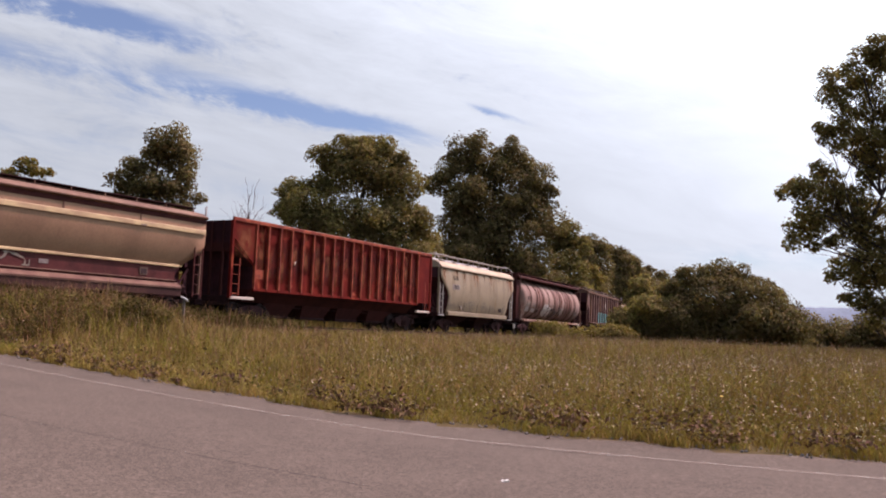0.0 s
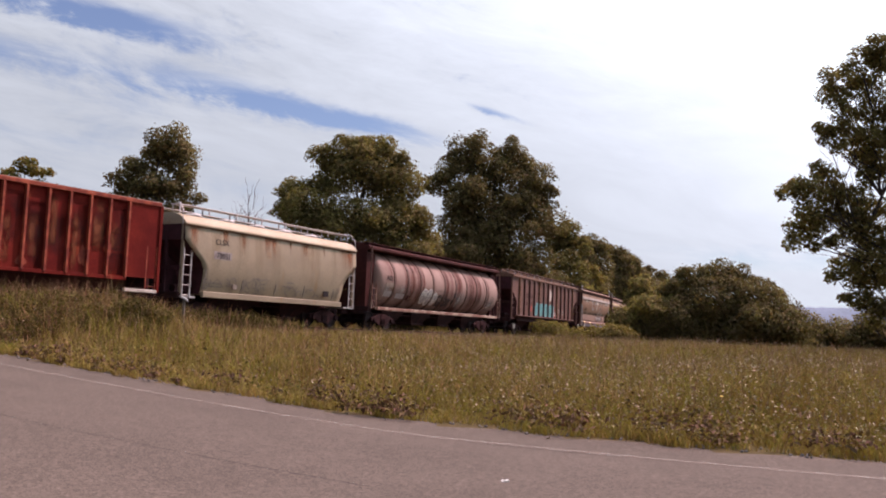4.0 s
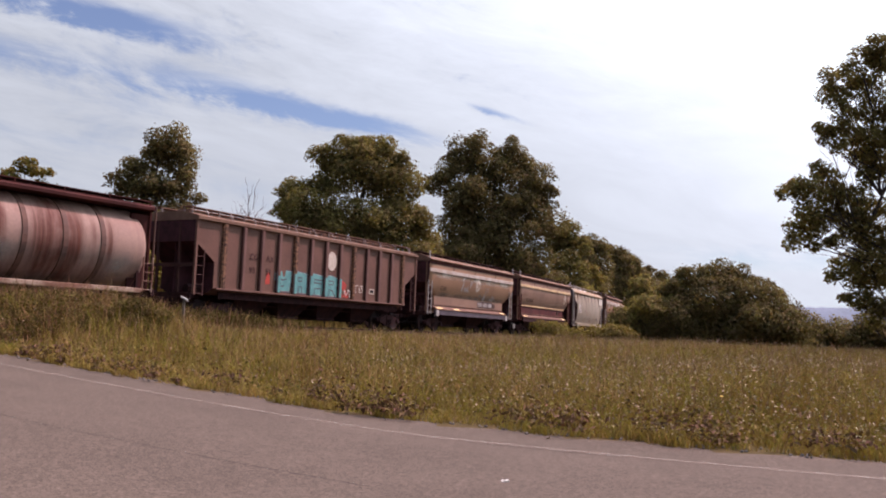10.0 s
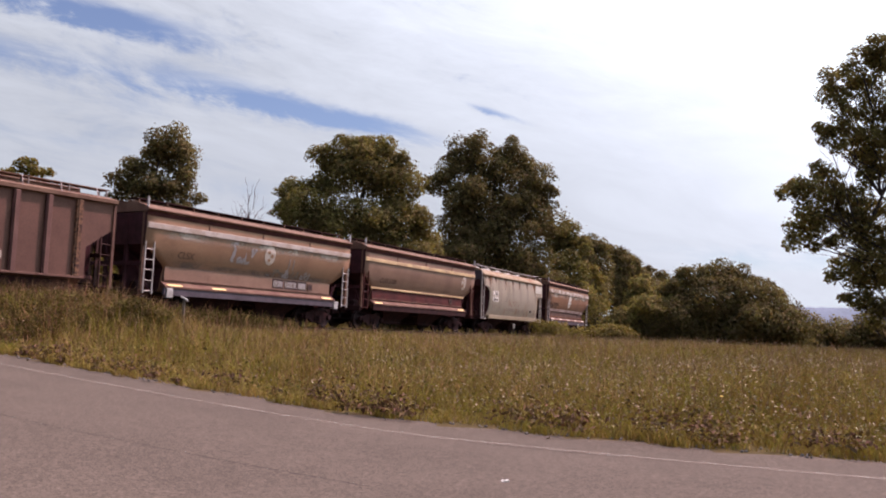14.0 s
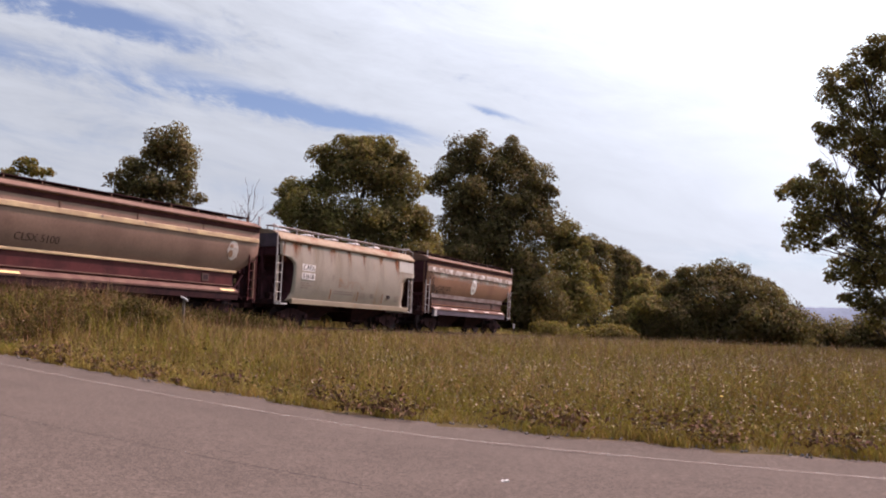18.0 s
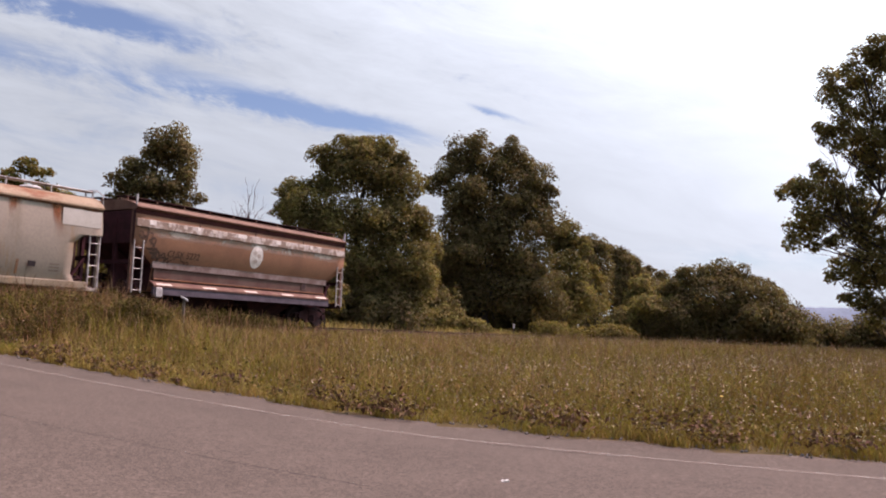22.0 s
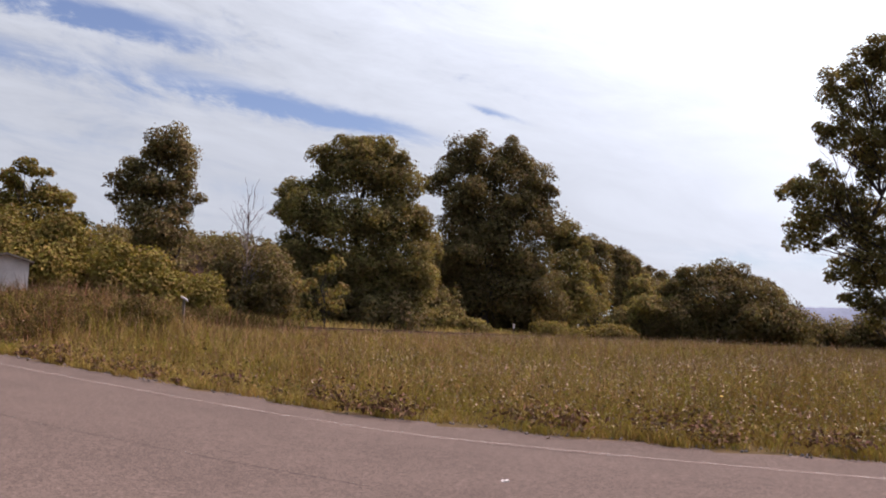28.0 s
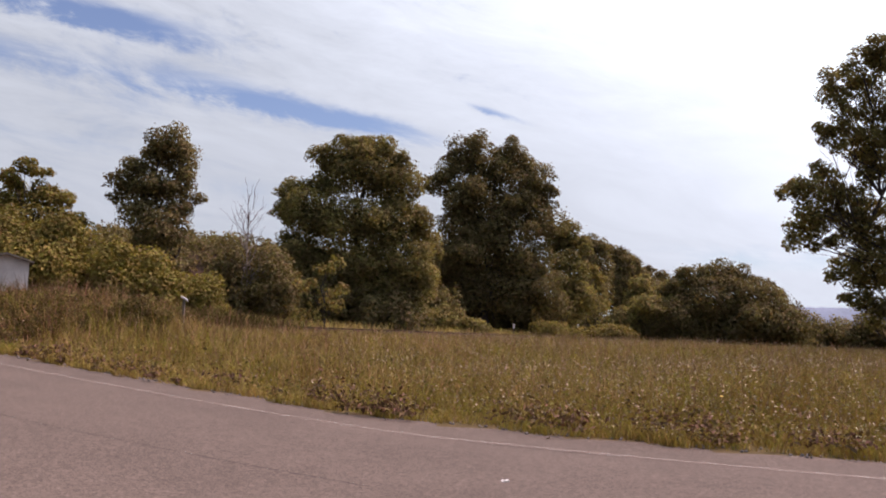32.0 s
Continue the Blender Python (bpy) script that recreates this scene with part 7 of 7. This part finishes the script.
def field(near_power, y_far, lo=1.25, wedge=0.62):
    """Picks places in the meadow between the road's edge and the track, denser close to the road."""
    def pick(rng, n):
        m = int(n * 2.2)
        d = 9.0 + (y_far - 9.0) * rng.uniform(0, 1, m) ** near_power
        x = d * rng.uniform(-wedge, wedge, m)
        y = d
        e, l = beyond_edge(x, y), beyond_track(x, y)
        ok = (e > lo + 0.12 + wave(x) + 0.16 * np.abs(rng.normal(size=m))) & (l < -2.0) & (y > 6)
        x, y, e = x[ok][:n], y[ok][:n], e[ok][:n]
        scale = (0.24 + 0.76 * smooth((e - 1.2) / 3.2)) * (0.8 + 0.5 * patchy(x, y, 1.3, 2.0)) * bank(x, y) * (0.75 + 0.5 * patchy(x, y))
        # lower growth close to the railway's bed
        scale = scale * np.where(x > -9.5, 0.62 + 0.38 * smooth((-beyond_track(x, y) - 2.0) / 9.0), 1.0)
        return x, y, scale
    return pick


def behind(rng, n):
    """Rough grass along the far side of the track, and between the rails' bed and the trees."""
    s = rng.uniform(-5, 130, n)
    off = np.where(rng.uniform(0, 1, n) < 0.68, rng.uniform(1.4, 9.0, n), rng.uniform(-3.0, -1.25, n))
    k = TRACK_K * s
    w = np.sqrt(1 + k * k)
    q = U[None] * (s - off * k / w)[:, None] + N[None] * (TRACK_D + TRACK_K * s * s / 2 + off / w)[:, None]
    return q[:, 0], q[:, 1], np.where(off < 0, 0.30, 1.25)


def beside(rng, n):
    """Tall weeds on the near side of the track where the bank ends."""
    s, off = 10 + 24 * rng.uniform(0, 1, n) ** 1.3, -rng.uniform(2.2, 5.5, n)
    keep = np.sin(s * 2.1) + np.sin(s * 0.83 + 1.0) + 0.5 * (26 - s) / 6 > rng.uniform(-1.2, 0.6, n)
    s, off = s[keep], off[keep]
    k = TRACK_K * s
    w = np.sqrt(1 + k * k)
    q = U[None] * (s - off * k / w)[:, None] + N[None] * (TRACK_D + TRACK_K * s * s / 2 + off / w)[:, None]
    return q[:, 0], q[:, 1], 0.30 + 0.70 * smooth((31 - s) / 11)


def build_meadow():
    blades("meadow_grass", 160000, field(1.55, 75), 0.42, 0.012, GRASS, 101, 0.8, label="tall unmown green and straw-coloured meadow grass")
    blades("dry_grass", 60000, field(1.3, 75), 0.56, 0.008, DRY, 102, 0.25, label="dry straw-coloured seed stalks among the grass")
    tall = lambda rng, n: tuple(a[:n] for a in (lambda q: [a[bank(q[0], q[1]) > 1.35] for a in q])(field(0.8, 32)(rng, n * 10)))
    blades("tall_seed_stalks", 4000, tall, 0.56, 0.009, RED_STALK, 109, 0.5, label="tall reddish-brown seed stalks on the bank")
    verge = lambda rng, n: tuple(a[:n] for a in (lambda q: [q[0][q[3]], q[1][q[3]], 0.6 + 0.6 * patchy(q[0], q[1], 2.0, 1.0)[q[3]]])((lambda x, e: (x, edge_y(x) + e * 1.1, e, (e > 1.12 + 0.45 * wave(x)) & (patchy(x, e * 3, 3.0, 2.0) + 0.4 * (e - 1.2) > 0.5)))(rng.uniform(-9.5, 8.0, n), 1.0 + rng.exponential(0.35, n))))
    blades("verge_grass", 26000, verge, 0.17, 0.011, GRASS, 110, 0.9, label="short grass creeping over the asphalt's edge")
    blades("trackside_grass", 30000, behind, 0.70, 0.030, SUNLIT_GRASS, 103, label="rough straw-coloured grass along the track, sunlight in its pale colour")
    blades("trackside_weeds", 10000, beside, 1.05, 0.028, RANK, 111, 0.5, label="tall green weeds close before the track")
    blades("weed_stalks", 3000, beside, 1.20, 0.020, RED_STALK, 112, 0.3, label="tall reddish weed stalks close before the track")
    rng = np.random.default_rng(113)
    x, y, sc = beside(rng, 16000)
    z = ground_z(x, y) + 0.95 * sc * rng.uniform(0.1, 1.0, len(x))
    nn = unit(rng.normal(size=(len(x), 3)) * 0.6 + np.array([0, 0, 0.7]))
    tagged(new("weed_leaves", leaf_mesh("weed_leaves", np.stack((x, y, z), -1), nn, 0.12, RANK, rng, 0.45)), "leafy weeds close before the track", "weeds", kind="stuff")
    # leafy growth among the tall grass of the bank
    rng = np.random.default_rng(114)
    x, y, sc = (a[:26000] for a in tall(rng, 26000))
    z = ground_z(x, y) + 0.42 * sc * rng.uniform(0.15, 1.0, len(x))
    nn = unit(rng.normal(size=(len(x), 3)) * 0.6 + np.array([0, 0, 0.6]))
    tagged(new("bank_herbs", leaf_mesh("bank_herbs", np.stack((x, y, z), -1), nn, 0.085, RANK, rng, 0.42)), "dark leafy herbs among the tall grass of the bank", "herbs", kind="stuff")
    # seed heads and blossoms
    for nm, n, mat, size, seed, lab in (("seed_heads", 18000, PALE_SEED, 0.036, 104, "pale seed heads over the meadow"), ("blossoms", 11000, PETAL, 0.027, 105, "small pale blossoms in the meadow"), ("yellow_flowers", 260, YELLOW, 0.032, 106, "small yellow flowers in the meadow")):
        rng = np.random.default_rng(seed)
        x, y, sc = field(1.2, 55)(rng, n)
        keep = rng.uniform(0, 1, len(x)) < 0.12 + 0.88 * smooth((x / y + 0.22) / 0.35)      # few of them on the bank
        x, y, sc = x[keep], y[keep], sc[keep]
        z = ground_z(x, y) + 0.52 * sc * rng.uniform(0.6, 1.1, len(x))
        nn = rng.normal(size=(len(x), 3))
        nn /= np.linalg.norm(nn, axis=1, keepdims=True)
        tagged(new(nm, leaf_mesh(nm, np.stack((x, y, z), -1), nn, size, mat, rng, 0.6)), lab, "flowers", kind="stuff")
    # small leafy herbs through the meadow
    rng = np.random.default_rng(108)
    x, y, sc = field(1.3, 60)(rng, 70000)
    keep = rng.uniform(0, 1, len(x)) < 0.35 + 0.65 * smooth((beyond_edge(x, y) - 1.6) / 1.6)      # sparser beside the road
    x, y, sc = x[keep], y[keep], sc[keep]
    z = ground_z(x, y) + 0.40 * sc * rng.uniform(0.15, 1.0, len(x))
    nn = rng.normal(size=(len(x), 3)) * 0.6 + np.array([0, 0, 0.7])
    nn /= np.linalg.norm(nn, axis=1, keepdims=True)
    tagged(new("meadow_herbs", leaf_mesh("meadow_herbs", np.stack((x, y, z), -1), nn, 0.062, HERB, rng, 0.5)), "small leafy herbs mixed through the meadow grass", "herbs", kind="stuff")
    weeds()


def weeds():
    """Broad-leaved weeds along the road's edge."""
    rng = np.random.default_rng(107)
    C, Nn = [], []
    spots = list(zip(rng.uniform(-9, 7.5, 26), rng.exponential(0.4, 26) + 1.0, rng.uniform(0.06, 0.14, 26)))
    spots += [(-1.35, 1.55, 0.42), (0.95, 1.5, 0.40), (1.25, 1.45, 0.35), (2.4, 1.5, 0.42), (2.75, 1.5, 0.4), (3.1, 1.6, 0.36), (3.9, 1.5, 0.3), (-3.0, 1.6, 0.35), (-4.6, 1.5, 0.3), (-0.6, 1.5, 0.3), (-6.5, 1.5, 0.35)]
    spots += list(zip(rng.uniform(-8.5, 7, 9), rng.uniform(1.0, 1.5, 9), rng.uniform(0.16, 0.30, 9)))
    for x, e, r in spots:
        m = int(18 + r * 260)
        q = rng.normal(size=(m, 3)) * r * np.array([0.62, 0.62, 0.42])
        px, py = x + q[:, 0], edge_y(x) + e * 1.12 + q[:, 1]
        C.append(np.stack((px, py, ground_z(px, py) + 0.05 + np.abs(q[:, 2]) + r * 0.1), -1))
        nn = q / (np.linalg.norm(q, axis=1, keepdims=True) + 1e-6) * 0.6 + rng.normal(size=(m, 3)) * 0.4 + np.array([0, 0, 0.6])
        Nn.append(nn / np.linalg.norm(nn, axis=1, keepdims=True))
    c, n = np.concatenate(C), np.concatenate(Nn)
    tagged(new("roadside_weeds", leaf_mesh("roadside_weeds", c, n, 0.072, WEED, rng, 0.45)), "broad-leaved weeds along the road's edge", "weeds", kind="stuff")


# ---- small things and distance ----
def build_shed():
    shed = tagged(new("shed"), "small pale weathered shed with a low brown roof", "shed")
    x, y = -18.35, 37.2
    shed.matrix_basis = pose(x, y, float(ground_z(x, y)), 0, 0, 27)
    H = 2.72
    part("wall", box(-0.86, 0.86, -1.4, 1.4, 0, H), SHED, shed)
    part("gable", prism([(-0.86, H), (0.86, H), (0, H + 0.24)], -1.38, 1.38), SHED, shed)
    for k in range(6):
        xx = -0.86 + 1.72 * (k + 0.5) / 6
        part("board", box(xx - 0.135, xx + 0.135, -1.425, -1.40, 0.05, H), SHED, shed)
    for sg in (-1, 1):
        o = [(0, H + 0.25), (sg * 1.02, H - 0.04), (sg * 1.02, H + 0.03), (0, H + 0.33)]
        part("roof", prism(o, -1.65, 1.65), SHED_ROOF, shed)
    part("door", box(-0.45, 0.45, -1.45, -1.426, 0.05, 2.0), SHED, shed)


def marker_post(x, y, h, label, mat=None):
    p = tagged(new("marker_post"), label, "post")
    h = h - float(ground_z(x, y))
    p.location = (x, y, float(ground_z(x, y)))
    part("post", box(-0.03, 0.03, -0.03, 0.03, -0.2, h, 0.006), mat or POST, p)
    return p


def build_small():
    p = marker_post(-6.36, 22.0, 1.62, "weathered wooden marker post with a small tilted cap")
    h = 1.62 - float(ground_z(-6.36, 22.0))
    part("cap", prism([(-0.07, h + 0.05), (0.09, h - 0.02), (0.09, h + 0.02), (-0.07, h + 0.09)], -0.06, 0.06), SILVER, p, "pale tilted metal cap")
    scrap = tagged(new("paper_scrap"), "small crumpled white scrap lying on the road", "litter")
    scrap.matrix_basis = pose(0.53, 6.74, 0.004, 0, 0, 25)
    part("sheet", prism([(-0.028, 0.0), (-0.012, 0.012), (0.006, 0.004), (0.024, 0.014), (0.030, 0.0), (0.005, -0.002)], -0.018, 0.016), WHITE, scrap)
    for x, y, top in ((5.1, 61.5, 1.80), (11.1, 71.5, 2.10)):
        q = marker_post(x, y, top - 0.3, "short white-topped marker post beside the track")
        h = top - float(ground_z(x, y))
        part("cap", box(-0.06, 0.06, -0.05, 0.05, h - 0.32, h, 0.01), WHITE, q, "white painted top")


def hill(name, label, mat, x0, x1, y, h, seed, rough, ridge=None):
    """A long wooded ridge."""
    n, m = 90, 10
    verts = []
    for i in range(n):
        f = i / (n - 1)
        x = x0 + (x1 - x0) * f
        env = math.sin(math.pi * f) ** 0.5
        for j in range(m):
            g = j / (m - 1)
            z = h * env * math.sin(g * math.pi / 2) * (1 + 0.12 * noise.noise((f * 6, seed, 0))) + rough * noise.noise((x / rough / 3, j * 0.8, seed)) * g
            verts.append((x, y + g * h * 2.2, z - 0.5))
    faces = [(i * m + j, (i + 1) * m + j, (i + 1) * m + j + 1, i * m + j + 1) for i in range(n - 1) for j in range(m - 1)]
    tagged(new(name, fast_mesh(name, verts, faces, mat)), label, "hill", kind="structure")


def far_woods():
    """Belt of woods along the horizon, beyond everything else."""
    rng = np.random.default_rng(200)
    lobes = []
    for k in range(120):
        x = -160 + 420 * k / 119 + rng.uniform(-2, 2)
        y = 245 + rng.uniform(-8, 14)
        h = rng.uniform(6.0, 8.5)
        lobes.append((x, y, h * 0.5 + 0.4, 3.2, 3.0, h * 0.5))
    c, n = crown_points(lobes, 16000, rng, 10, 0.5)
    tagged(new("far_woods", leaf_mesh("far_woods", c, n, 1.3, LEAF_DARK, rng, 0.7)), "dark belt of woods along the horizon", "woods", kind="stuff")


def hill_woods():
    """Tree tops that cover the hill where it shows between the nearer trees."""
    rng = np.random.default_rng(201)
    lobes = []
    for k in range(330):
        x, g = rng.uniform(-150, -25), rng.uniform(0.35, 1.0)
        z = 38 * math.sin(math.pi * (x + 420) / 480) ** 0.5 * math.sin(g * math.pi / 2)
        r = rng.uniform(2.2, 4.2)
        lobes.append((x, 300 + g * 38 * 2.2, z + 1.0, r, r, r * rng.uniform(0.7, 1.1)))
    c, n = crown_points(lobes, 18000, rng, 6, 0.5)
    tagged(new("hill_woods", leaf_mesh("hill_woods", c, n, 1.3, LEAF_DARK, rng, 0.7)), "tree tops covering the far hillside", "woods", kind="stuff")


def build_distance():
    far_woods()
    hill("hill", "dark wooded hillside far behind the trees", FAR_WOOD, -420, 60, 300, 38, 2.0, 2.0)
    hill_woods()
    hill("far_hill", "hazy blue hill on the horizon", BLUE_HILL, 500, 1700, 2000, 105, 5.0, 4.0)


# ---- movement ----
def train_s(t):
    """How far the train lies along the track, in metres, against its place at 12 s."""
    q = t - 12.0
    return -(5.16199 * q + 0.0084253 * q * q / 2 - 0.0000551 * q ** 3)


def motions():
    times = [k * 0.8 for k in range(41)]
    for car, s in CARS:
        walk(car, [(t, track_pose(s + train_s(t))) for t in times])
    spin = [k * 4 / 30 for k in range(241)]
    for ws, x in WHEELSETS:
        rows = [(t, pose(x, 0, 0.46, 0, math.degrees((train_s(t) - train_s(0)) / 0.46), 0)) for t in spin]
        walk(ws, rows)


build_ground()
build_road()
build_distance()
build_trees()
build_meadow()
build_shed()
build_small()
build_train()
build_track()
motions()
